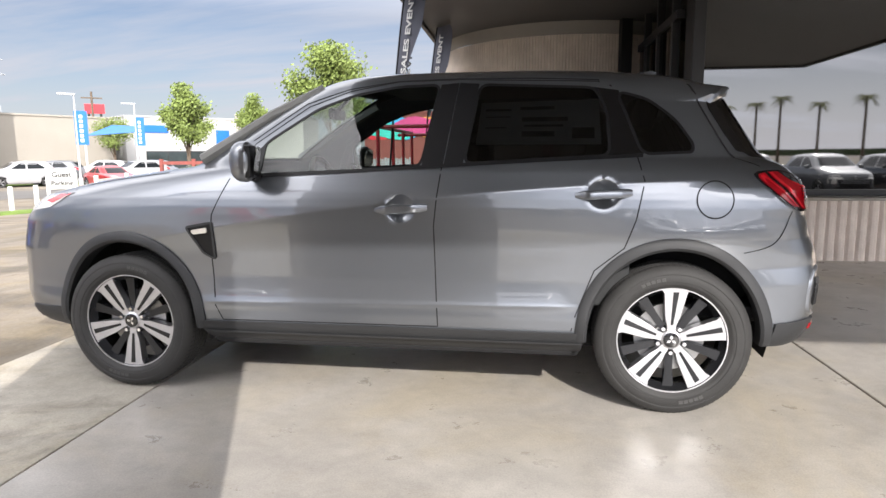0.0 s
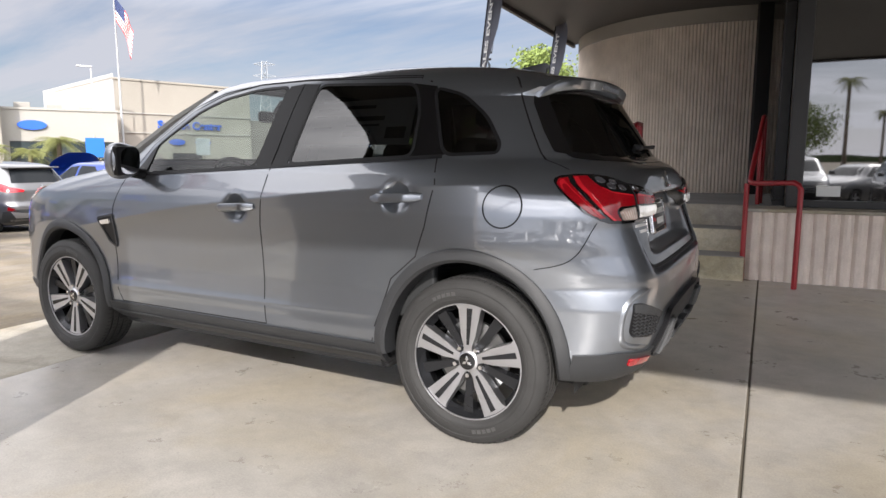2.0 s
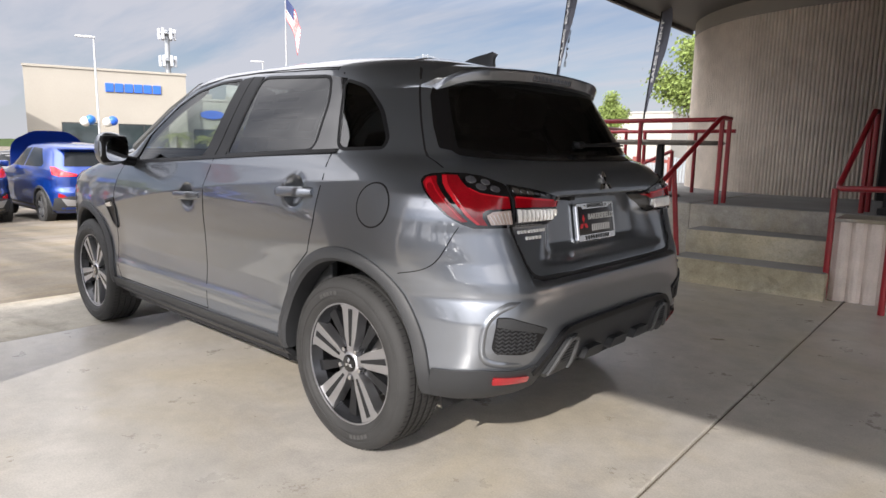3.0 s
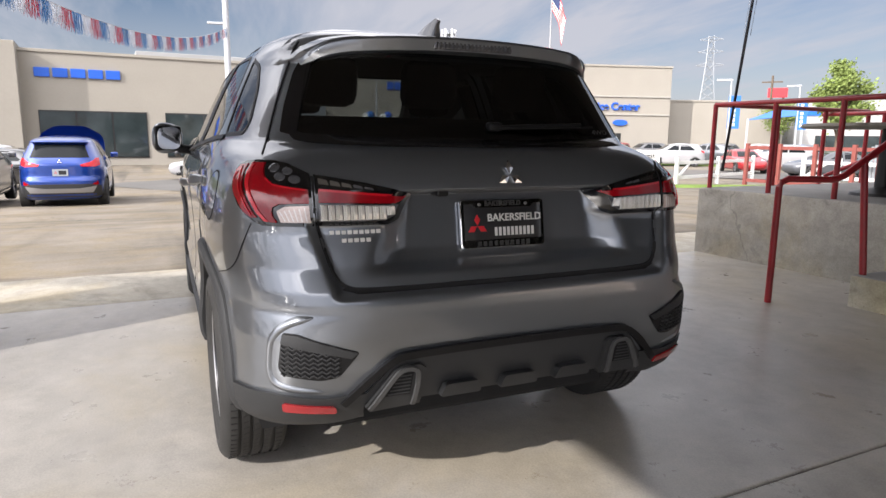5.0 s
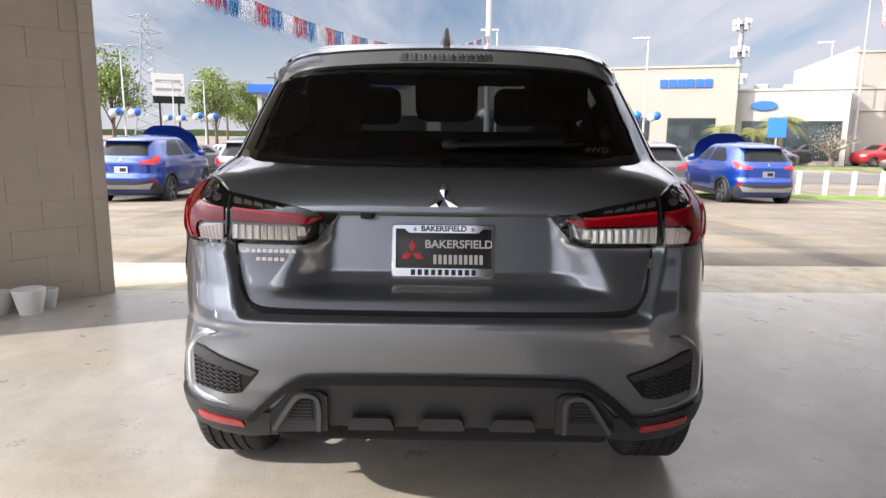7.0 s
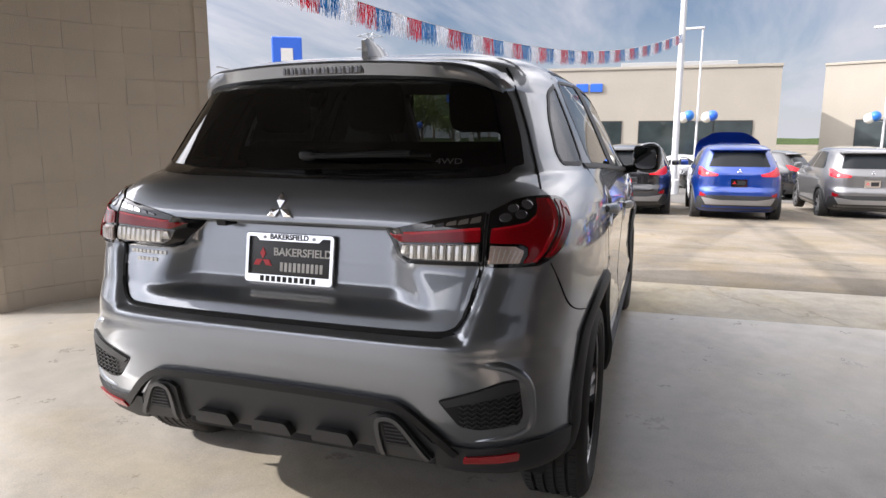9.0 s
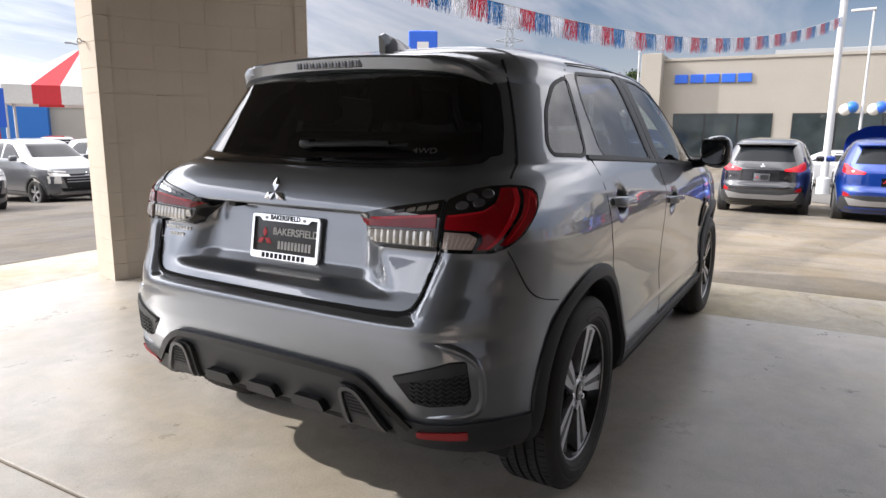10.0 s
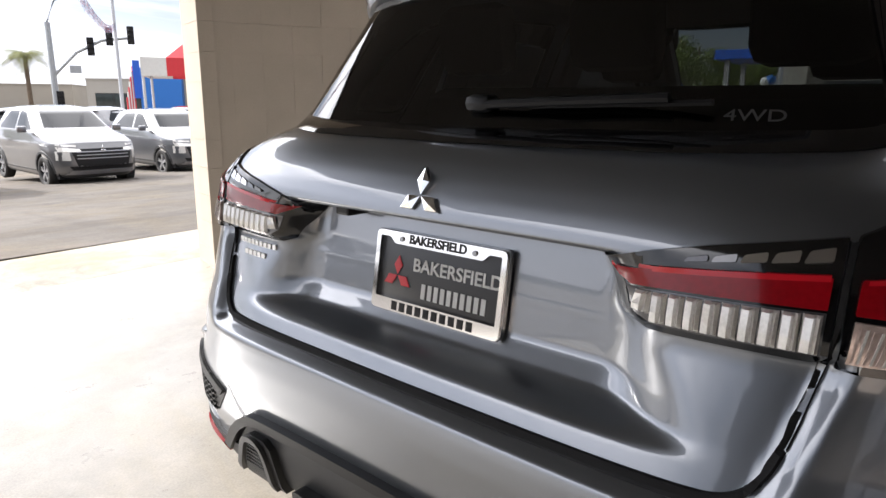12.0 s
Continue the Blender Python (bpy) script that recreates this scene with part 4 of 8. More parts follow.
G_SCREEN = [(-0.66, 1.15), (0.66, 1.15), (0.55, 1.47), (0.48, 1.56), (-0.48, 1.56), (-0.55, 1.47)]
D_FRONT = [(-0.74, 1.10), (-0.838, 0.90), (-0.855, 0.68), (-0.845, 0.45), (-0.81, 0.378), (0.272, 0.380), (0.263, 0.59), (0.256, 0.855), (0.288, 1.122), (0.345, 1.54), (0.05, 1.535), (-0.19, 1.492), (-0.40, 1.42), (-0.66, 1.24)]
D_REAR = [(0.272, 0.380), (0.263, 0.59), (0.256, 0.855), (0.288, 1.122), (0.345, 1.54), (1.0, 1.515), (1.055, 1.46), (1.165, 1.168), (1.192, 1.06), (1.158, 0.89), (1.112, 0.765), (0.985, 0.66), (0.905, 0.45), (0.888, 0.378)]
HANDLES = [(0.103, 0.934), (1.015, 1.004)]


def skin(sh, levels, ns, nr, sorter, names, material, parent, smooth_ref=True):
    """Builds the outer skin and splits it into panels by sorter(x, y, z), which gives a panel's name or None for an opening."""
    rings = np.array([[(x, y, z) for x, y in sh.ring(z, ns, nr)] for z in levels])
    L, K = rings.shape[:2]
    du = np.roll(rings, -1, 1) - np.roll(rings, 1, 1)
    dv = np.gradient(rings, np.array(levels), axis=0)
    nrm = np.cross(dv, du)
    nrm /= np.maximum(1e-9, np.linalg.norm(nrm, axis=2, keepdims=True))
    c = rings.mean(axis=(0, 1))
    if ((rings - c) * nrm).sum() < 0:
        nrm = -nrm
    groups = {}
    for i in range(L - 1):
        for k in range(K):
            k1 = (k + 1) % K
            quad = ((i, k), (i, k1), (i + 1, k1), (i + 1, k))
            x, y, z = rings[[q[0] for q in quad], [q[1] for q in quad]].mean(axis=0)
            g = sorter(x, y, z)
            if g:
                groups.setdefault(g, []).append(quad)
    made = {}
    for g, quads in groups.items():
        idx, vs, ns_, fs = {}, [], [], []
        for q in quads:
            f = []
            for a in q:
                if a not in idx:
                    idx[a] = len(vs)
                    vs.append(tuple(rings[a]))
                    ns_.append(tuple(nrm[a]))
                f.append(idx[a])
            fs.append(f)
        if g == "body":
            top = []
            for k in range(K):
                a = (L - 1, k)
                if a not in idx:
                    idx[a] = len(vs); vs.append(tuple(rings[a])); ns_.append((0, 0, 1))
                top.append(idx[a])
            fs.append(top)
        me = bpy.data.meshes.new(names.get(g, g))
        me.from_pydata(vs, [], fs)
        me.polygons.foreach_set("use_smooth", [True] * len(me.polygons))
        me.materials.append(material)
        a, b, cc = (Vector(vs[j]) for j in fs[0][:3])
        if (b - a).cross(cc - a).dot(Vector(ns_[fs[0][0]])) < 0:
            me.flip_normals()
        me.normals_split_custom_set_from_vertices(ns_)
        ob = new(names.get(g, g), me)
        ob.parent = parent
        made[g] = ob
    return made


def round_tail(y, z):
    """The length round the tail that belongs to a place across it."""
    HERO.arc(0.0, z)
    p, d = HERO.cache[round(z, 3)]
    return math.copysign(float(np.interp(abs(y), p[:, 1], d)), y)


def hero_sorter(x, y, z):
    for hx in (-HUBX, HUBX):
        if abs(y) > 0.4 and ((x - hx) / 0.425) ** 2 + ((z - HUBZ) / 0.438) ** 2 < 1:
            return None
    if abs(y) > 0.5:
        for hx, hz in HANDLES:
            if (x - hx) ** 2 + (z - hz) ** 2 < 0.074 ** 2:
                return None
    if abs(y) > 0.35 and -0.9 < x < 1.45 and z > 1.06:
        for g in ROUND_GLASS:
            if inside(g, x, z):
                return None
    if x > 1.3 and 1.14 < z < 1.5 and inside(G_TAIL, round_tail(y, z), z):
        return None
    if x < -0.3 and inside(G_SCREEN, y, z):
        return None
    if abs(y) > 0.45:
        s = "r" if y > 0 else "l"
        if inside(D_FRONT, x, z):
            return "fd" + s
        if inside(D_REAR, x, z):
            return "rd" + s
    if x > 1.62 and z < (0.392 if abs(y) < 0.50 else 0.335):
        return None
    if x > 1.5 and z < 0.405 and abs(y) < 0.58:
        return "valance"
    if x > 1.5 and 0.738 < z < 1.5 and abs(y) < 0.615 + 0.08 * max(0, (z - 0.95)) * (1 if z < 1.13 else 0):
        return "gate"
    if x < -1.0 and z > 0.975 and abs(y) < 0.74:
        return "hood"
    return "body"


def hero_car():
    car = thing("car", pose(0, 0, 0), "grey metallic compact SUV parked on the concrete slab", "car")
    sh = HERO
    levels = np.concatenate([np.arange(0.25, 0.44, 0.012), np.arange(0.44, 0.52, 0.005), np.arange(0.52, 0.70, 0.01), np.arange(0.70, 0.76, 0.006), np.arange(0.76, 0.86, 0.0065), np.arange(0.86, 1.53, 0.0065), np.arange(1.53, 1.60, 0.008), np.arange(1.60, 1.621, 0.004)])
    levels = levels[np.concatenate([[True], np.diff(levels) > 0.003])]
    names = {"fdl": "front_door", "fdr": "front_door", "rdl": "rear_door", "rdr": "rear_door", "gate": "tailgate", "hood": "hood", "body": "body", "valance": "lower_valance"}
    P = skin(sh, levels, 380, 130, hero_sorter, names, M_paint, car)
    P["valance"].data.materials.clear()
    P["valance"].data.materials.append(M_clad)
    P["valance"]["label"] = "matt dark grey lower valance"
    P["hood"]["label"] = "grey metallic bonnet"
    gate, body = P["gate"], P["body"]
    tail = mapper(sh, "tail")
    nose = mapper(sh, "nose")

    def Q(x, z):
        qs = np.linspace(0.5, 1.6, 220)
        for q in qs:
            if sh.arc(q, z)[0] < x:
                return float(q)
        return 1.6

    # underbody and wheel wells
    bm = bmesh.new()
    box(bm, -1.95, 1.75, -0.56, 0.56, 0.21, 0.30, 0.02)
    box(bm, -0.9, 0.93, -0.82, 0.82, 0.235, 0.34, 0.02)
    box(bm, 1.62, 1.93, -0.66, 0.66, 0.395, 0.42, 0.012)
    cyl(bm, (1.2, -0.30, 0.25), (1.80, -0.36, 0.285), 0.022)
    cyl(bm, (1.335, -0.7, 0.32), (1.335, 0.7, 0.32), 0.035)
    part("underbody", bm, M_well, car)
    for sx in (-1, 1):
        for sy in (-1, 1):
            bm = bmesh.new()
            ring0, ring1 = [], []
            for j in range(25):
                a = radians(-12 + 204 * j / 24)
                x, z = sx * HUBX + 0.43 * math.cos(a), HUBZ + 0.44 * math.sin(a)
                ring0.append(bm.verts.new((x, sy * (sh.y(x, max(z, 0.3)) - 0.012), z)))
                ring1.append(bm.verts.new((x, sy * 0.5, z)))
            for j in range(24):
                bm.faces.new((ring0[j], ring0[j + 1], ring1[j + 1], ring1[j]))
            bm.faces.new(ring1)
            part("wheel_arch_liner", bm, M_well, body)
    # wheels
    w0 = wheel_proto(pose(HUBX, -TRACK, HUBZ))
    w0.parent = car
    for x, y, turn in ((-HUBX, -TRACK, 0), (HUBX, TRACK, 180), (-HUBX, TRACK, 180)):
        spin = {(-1, 0): 34, (1, 180): 20, (-1, 180): 50}[(1 if x > 0 else -1, turn)]
        copy_thing(w0, pose(x, y, HUBZ, 0, 0, turn) @ pose(0, 0, 0, 0, spin, 0))

    for sgn, tag in ((-1, "l"), (1, "r")):
        side = mapper(sh, "side", sgn)
        fd, rd = P["fd" + tag], P["rd" + tag]
        # side glass
        for nm, g, dad, gm in (("window", G_FRONT, fd, M_frontglass), ("window", G_REAR, rd, M_carglass), ("window", G_QUART, body, M_carglass)):
            pane = part(nm, patch(side, grow(rounded(g, 0.045), 0.004), 0.0, -0.006, 0.05), gm, dad, "tinted window glass", smooth=True)
            pane.visible_shadow = False
            part("window_seal", ribbon(side, rounded(grow(g, 0.003), 0.045), 0.013, 0.003, -0.01, True), M_black, dad, "black window seal", smooth=True)
        # black pillar between the windows, sloping rear frame
        part("pillar_trim", patch(side, [(0.262, 1.515), (0.345, 1.522), (0.345, 1.50), (0.288, 1.135), (0.192, 1.122)], 0.004), M_black, fd, "satin black pillar trim", smooth=True)
        part("pillar_trim", patch(side, [(0.352, 1.522), (0.445, 1.515), (0.386, 1.138), (0.296, 1.130)], 0.004), M_black, rd, "satin black pillar trim", smooth=True)
        part("pillar_trim", patch(side, [(0.975, 1.488), (1.09, 1.470), (1.196, 1.178), (1.036, 1.170), (1.026, 1.37)], 0.0022, -0.004, 0.04), M_blackgloss, rd, "gloss black pillar trim", smooth=True)
        # shut lines
        for dad, line in ((fd, D_FRONT[0:6]), (fd, D_FRONT[9:] + [D_FRONT[0]]), (rd, D_REAR[0:5]), (rd, D_REAR[4:])):
            part("shut_line", ribbon(side, line, 0.0055, 0.0008, -0.004), M_well, dad, smooth=False)
        # belt moulding
        part("belt_trim", ribbon(side, [(-0.66, 1.083), (-0.2, 1.106), (0.29, 1.13), (0.72, 1.152), (1.19, 1.172)], 0.016, 0.006, -0.004), M_black, fd, "black belt moulding", smooth=True)
        # roof drip line
        part("drip_line", ribbon(side, [(-0.68, 1.255), (-0.42, 1.435), (-0.20, 1.502), (0.05, 1.538), (0.345, 1.545), (0.7, 1.538), (1.0, 1.523), (1.06, 1.49)], 0.006, 0.0008, -0.004), M_well, body)
        # handles
        for (hx, hz), dad in zip(HANDLES, (fd, rd)):
            bm = bmesh.new()
            rings = []
            for r, d in ((0.096, 0.0007), (0.072, 0.0009), (0.066, -0.003), (0.048, -0.018), (0.028, -0.027), (0.002, -0.030)):
                rings.append([bm.verts.new(side(hx + r * math.cos(2 * math.pi * j / 36), hz + 0.93 * r * math.sin(2 * math.pi * j / 36), d)) for j in range(36)])
            for r0, r1 in zip(rings, rings[1:]):
                for j in range(36):
                    bm.faces.new((r0[j], r0[(j + 1) % 36], r1[(j + 1) % 36], r1[j]))
            part("handle_cup", bm, M_paint, dad, smooth=True)
            bm = bmesh.new()
            secs = []
            for i in range(13):
                t = i / 12
                u = hx - 0.122 + 0.247 * t
                lift = 0.006 + 0.036 * min(1, math.sin(math.pi * min(max(t, 0.02), 0.98)) * 1.6)
                hh = 0.010 + 0.010 * min(1, math.sin(math.pi * t) * 2 + (0.35 if t > 0.5 else 0.0))
                v = hz - 0.006 + 0.012 * t
                secs.append([bm.verts.new(side(u, v + hh * a, lift - 0.012 + 0.012 * b)) for a, b in ((-1, 0), (-0.8, 0.8), (0, 1.15), (0.8, 0.8), (1, 0), (0.5, -1.0), (-0.5, -1.0))])
            for a, b in zip(secs, secs[1:]):
                for j in range(7):
                    bm.faces.new((a[j], a[(j + 1) % 7], b[(j + 1) % 7], b[j]))
            bm.faces.new(secs[0]); bm.faces.new(secs[-1][::-1])
            part("door_handle", bm, M_paint, dad, "grey painted pull handle", smooth=True)
        # arches
        for hx in (-HUBX, HUBX):
            bm = bmesh.new()
            rows = []
            for j in range(49):
                a = radians(-3 + 186 * j / 48)
                row = []
                for k, h in ((0.405, -0.07), (0.407, 0.008), (0.420, 0.020), (0.448, 0.018), (0.462, 0.008), (0.464, -0.01)):
                    x, z = hx + (k - 0.022) * math.cos(a) * (0.98 if hx > 0 else 0.98), HUBZ + 0.005 + k * math.sin(a)
                    z = max(z, 0.30)
                    yy = sh.y(x, z)
                    row.append(bm.verts.new((x, sgn * (yy + h), z)))
                rows.append(row)
            for a, b in zip(rows, rows[1:]):
                for j in range(5):
                    bm.faces.new((a[j], a[j + 1], b[j + 1], b[j]))
            part("wheel_arch_trim", bm, M_clad, body, "matt dark grey wheel arch trim", smooth=True)
        # sill
        part("sill_trim", patch(side, rounded([(-0.90, 0.262), (-0.93, 0.372), (0.945, 0.372), (0.935, 0.262)], 0.02), 0.016, -0.02, 0.06), M_clad, body, "matt dark grey sill trim", smooth=True)
        part("sill_lip", ribbon(side, [(-0.90, 0.318), (0.93, 0.318)], 0.008, 0.022, 0.0), M_clad, body)
        # fender vent
        part("fender_vent", patch(side, rounded([(-0.972, 0.838), (-0.838, 0.862), (-0.836, 0.682), (-0.895, 0.712)], 0.012), 0.003), M_black, body, "black fender vent", smooth=True)
        part("vent_bezel", ribbon(side, rounded([(-0.972, 0.838), (-0.838, 0.862), (-0.836, 0.682), (-0.895, 0.712)], 0.012), 0.012, 0.008, 0, True), M_clad, body, smooth=True)
        part("side_repeater", patch(side, rounded([(-0.945, 0.824), (-0.862, 0.838), (-0.862, 0.812), (-0.935, 0.803)], 0.008), 0.012), M_clearlens, body, "clear side repeater lamp", smooth=True)
        # fuel flap
        if sgn < 0:
            cx, cz = 1.488, 0.980
            part("fuel_flap", patch(side, [(cx + 0.074 * math.cos(2 * math.pi * j / 40), cz + 0.077 * math.sin(2 * math.pi * j / 40)) for j in range(40)], 0.0012, -0.002), M_paint, body, smooth=True)
            part("shut_line", ribbon(side, [(cx + 0.077 * math.cos(2 * math.pi * j / 48), cz + 0.080 * math.sin(2 * math.pi * j / 48)) for j in range(48)], 0.006, 0.001, -0.004, True), M_well, body)
        # bumper seam
        part("shut_line", ribbon(tail, flowing([(sgn * Q(1.83, 0.93), 0.925), (sgn * Q(1.80, 0.86), 0.86), (sgn * Q(1.77, 0.80), 0.80), (sgn * Q(1.72, 0.765), 0.768), (sgn * Q(1.62, 0.745), 0.748)], 3), 0.003, 0.0025, -0.003, step=0.015), M_well, body)
        # mirror
        mroot = new("mirror"); mroot.parent = body; mroot.location = (-0.60, sgn * 0.975, 1.155); mroot.rotation_euler = (0, 0, -sgn * radians(13))
        bm = bmesh.new()
        bmesh.ops.create_uvsphere(bm, u_segments=28, v_segments=18, radius=1)
        for v in bm.verts:
            x, y, z = v.co
            k = 2.6
            r = (abs(x) ** k + abs(y) ** k + abs(z) ** k) ** (1 / k)
            x, y, z = x / r, y / r, z / r
            x = x * (0.075 if x < 0 else 0.035)
            y = y * 0.088
            z = z * (0.092 + 0.12 * sgn * y)
            v.co = (x, y, z)
        part("mirror_housing", bm, M_paint, mroot, "grey painted mirror housing", smooth="all")
        bm = bmesh.new()
        box(bm, -0.012, 0.0362, -0.080, 0.080, -0.078, 0.078, 0.022)
        part("mirror_bezel", bm, M_black, mroot, "black mirror bezel", smooth=True)
        bm = bmesh.new()
        bm.faces.new([bm.verts.new((0.046 + 0.13 * 0.068 * math.sin(a), 0.068 * math.cos(a) * abs(math.cos(a)) ** -0.35 if abs(math.cos(a)) > 1e-3 else 0, 0.068 * math.sin(a) * abs(math.sin(a)) ** -0.35 if abs(math.sin(a)) > 1e-3 else 0)) for a in (2 * math.pi * (j + 0.5) / 32 for j in range(32))])
        part("mirror_glass", bm, M_chrome, mroot, "mirror glass")
        bm = bmesh.new()
        tube(bm, [(0.0, -sgn * 0.06, -0.06), (0.01, -sgn * 0.12, -0.07), (0.0, -sgn * 0.17, -0.065)], 0.03, 10)
        part("mirror_arm", bm, M_black, mroot, smooth=True)
        part("mirror_base", patch(side, [(-0.70, 1.075), (-0.60, 1.082), (-0.595, 1.24), (-0.63, 1.215)], 0.006), M_black, fd, "black mirror base", smooth=True)
        # head lamp edge that wraps the fender
        part("headlamp", patch(side, [(-1.66, 1.0), (-1.90, 0.985), (-2.03, 0.93), (-1.98, 0.895), (-1.80, 0.925)], 0.004), M_clearlens, body, "clear headlamp", smooth=True)
        part("headlamp_amber", patch(side, [(-1.665, 0.998), (-1.76, 0.991), (-1.86, 0.955), (-1.80, 0.945)], 0.006), M_redglow, body, "red-amber side marker", smooth=True)
        part("shut_line", ribbon(side, [(-1.13, 1.10), (-1.45, 1.062), (-1.62, 1.035), (-1.68, 1.01)], 0.005, 0.001, -0.003), M_well, body)
        # rear lamps
        def m(poly):
            return [(sgn * u, v) for u, v in poly]
        U0 = 0.632

        def far_u(z):
            """How far round the corner the lamp reaches at a height."""
            return Q(float(np.interp(z, [0.93, 0.955, 1.02, 1.075, 1.10], [1.84, 1.80, 1.725, 1.665, 1.66])), z)
        reach = {round(0.92 + 0.002 * i, 3): far_u(0.92 + 0.002 * i) for i in range(100)}
        rz, ru = sorted(reach), [reach[k] for k in sorted(reach)]
        ru = np.convolve(np.pad(ru, 4, mode="edge"), np.ones(9) / 9, mode="valid")

        def wing(f, z, h):
            """f runs from the lamp's split (0) round the corner to its tip (1)."""
            return tail(sgn * (U0 + f * (float(np.interp(z, rz, ru)) - U0)), z, h)
        inner_body = [(0.316, 1.003), (0.40, 1.026), (0.48, 1.044), (0.56, 1.058), (0.622, 1.068), (0.622, 0.921), (0.410, 0.919), (0.378, 0.930), (0.362, 0.955)]
        lamp = part("tail_lamp", patch(tail, m(inner_body), 0.008, -0.006, 0.02), M_blackgloss, gate, "gloss black rear lamp housing", smooth=True)
        part("red_lens", patch(tail, m([(0.358, 1.000), (0.48, 1.013), (0.614, 1.026), (0.614, 0.990), (0.395, 0.983)]), 0.013, 0.006, 0.02), M_redlens, lamp, "red lens", smooth=True)
        part("light_bar", ribbon(tail, m([(0.366, 1.0025), (0.48, 1.0125), (0.612, 1.0255)]), 0.007, 0.0145, 0.008), M_redglow, lamp, "bright red light bar", smooth=True)
        part("lens_bed", patch(tail, m([(0.388, 0.979), (0.614, 0.986), (0.614, 0.936), (0.425, 0.934), (0.400, 0.948)]), 0.010, 0.004, 0.02), M_smokelens, lamp, "smoked lens bed", smooth=True)
        for i in range(10):
            u = 0.4015 + 0.0211 * i
            lo, hi = (0.938 if i else 0.949), 0.9775 + 0.0007 * i
            bm = bmesh.new()
            rows = []
            for z, k in ((lo, 0.2), (lo + 0.003, 0.8), (lo + 0.40 * (hi - lo), 1.0), (hi - 0.003, 1.0), (hi, 0.3)):
                rows.append([bm.verts.new(tail(sgn * (u + o), z, 0.0105 + d * k)) for o, d in ((0.0, 0.0), (0.002, 0.007), (0.0105, 0.0095), (0.0135, 0.004), (0.0165, 0.008), (0.0198, 0.0))])
            for a, b in zip(rows, rows[1:]):
                for k in range(5):
                    bm.faces.new((a[k], a[k + 1], b[k + 1], b[k]))
            part("clear_lens", bm, M_clearlens, lamp, "pleated clear lens")
        for i in range(5):
            u = 0.455 + 0.032 * i
            z = 1.018 + 0.0040 * i
            part("reflector_cell", patch(tail, m(rounded([(u, z + 0.004), (u + 0.028, z + 0.0085), (u + 0.028, z + 0.016 + 0.002 * i), (u + 0.004, z + 0.010 + 0.002 * i)], 0.003)), 0.012, 0.006, 0.03), M_chrome if i > 1 else M_smokelens, lamp, "small clear reflector", smooth=True)
        outer = [(0.0, 0.922), (0.0, 1.069), (0.10, 1.082), (0.24, 1.097), (0.42, 1.104), (0.70, 1.105), (0.90, 1.100), (0.99, 1.090), (1.0, 1.075), (1.0, 1.03), (1.0, 0.970), (0.95, 0.934), (0.80, 0.922)]
        corner = part("corner_lamp", patch(wing, rounded(outer, 0.012, 3), 0.008, -0.008, 0.03), M_blackgloss, body, "gloss black corner lamp housing", smooth=True)
        red = [(0.03, 0.988), (0.03, 1.027), (0.20, 1.033), (0.36, 1.041), (0.46, 1.058), (0.53, 1.098), (0.735, 1.098), (0.715, 1.03), (0.70, 0.934), (0.52, 0.933), (0.50, 0.955), (0.45, 0.975), (0.36, 0.985)]
        part("red_lens", patch(wing, rounded(red, 0.006, 2), 0.013, 0.006, 0.03), M_redlens, corner, "deep red lens", smooth=True)
        part("light_bar", patch(wing, [(0.635, 0.936), (0.650, 1.03), (0.668, 1.0955), (0.728, 1.0955), (0.710, 1.03), (0.695, 0.936)], 0.016, 0.010, 0.03), M_redglow, corner, "bright red light bar", smooth=True)
        part("light_bar", ribbon(wing, [(0.05, 1.0245), (0.20, 1.030), (0.36, 1.038), (0.45, 1.055)], 0.005, 0.0145, 0.010), M_redglow, corner, "bright red light bar", smooth=True)
        part("red_lens", patch(wing, rounded([(0.765, 0.945), (0.785, 1.03), (0.80, 1.094), (0.93, 1.089), (0.97, 1.070), (0.965, 1.01), (0.94, 0.962), (0.88, 0.943)], 0.010, 3), 0.012, 0.006, 0.03), M_redlens, corner, "red side lens", smooth=True)
        part("light_bar", ribbon(wing, flowing([(0.815, 0.952), (0.83, 1.03), (0.845, 1.080), (0.92, 1.076), (0.94, 1.05)], 2), 0.016, 0.0155, 0.008, step=0.02), M_redglow, corner, "bright red light bar", smooth=True)
        part("turn_lens", patch(wing, rounded([(0.035, 0.934), (0.035, 0.981), (0.30, 0.978), (0.41, 0.966), (0.455, 0.934)], 0.006), 0.013, 0.006, 0.03), M_amberlens, corner, "clear turn signal lens", smooth=True)
        for i in range(13):
            f = 0.06 + 0.029 * i
            part("lens_rib", ribbon(wing, [(f, 0.937), (f - 0.002, 0.976 - 0.0010 * i)], 0.012, 0.0148, 0.010), M_clearlens if i % 2 else M_amberlens, corner)
        for cf, cv, k in ((0.15, 1.053, 1.2), (0.30, 1.060, 1.2), (0.22, 1.076, 1.1), (0.38, 1.084, 1.3)):
            bm = bmesh.new()
            rg = [[bm.verts.new(wing(cf + r * 0.050 * k * math.cos(2 * math.pi * j / 16), cv + r * 0.0095 * k * math.sin(2 * math.pi * j / 16), h)) for j in range(16)] for r, h in ((1.0, 0.0085), (0.85, 0.0105), (0.5, 0.0095), (0.05, 0.0088))]
            for r0, r1 in zip(rg, rg[1:]):
                for j in range(16):
                    bm.faces.new((r0[j], r0[(j + 1) % 16], r1[(j + 1) % 16], r1[j]))
            part("reflector_cell", bm, M_smokelens, corner, "smoked reflector cell", smooth=True)
        part("lamp_split", ribbon(tail, m([(0.627, 1.064), (0.626, 0.931)]), 0.006, 0.012, 0.0), M_well, lamp)
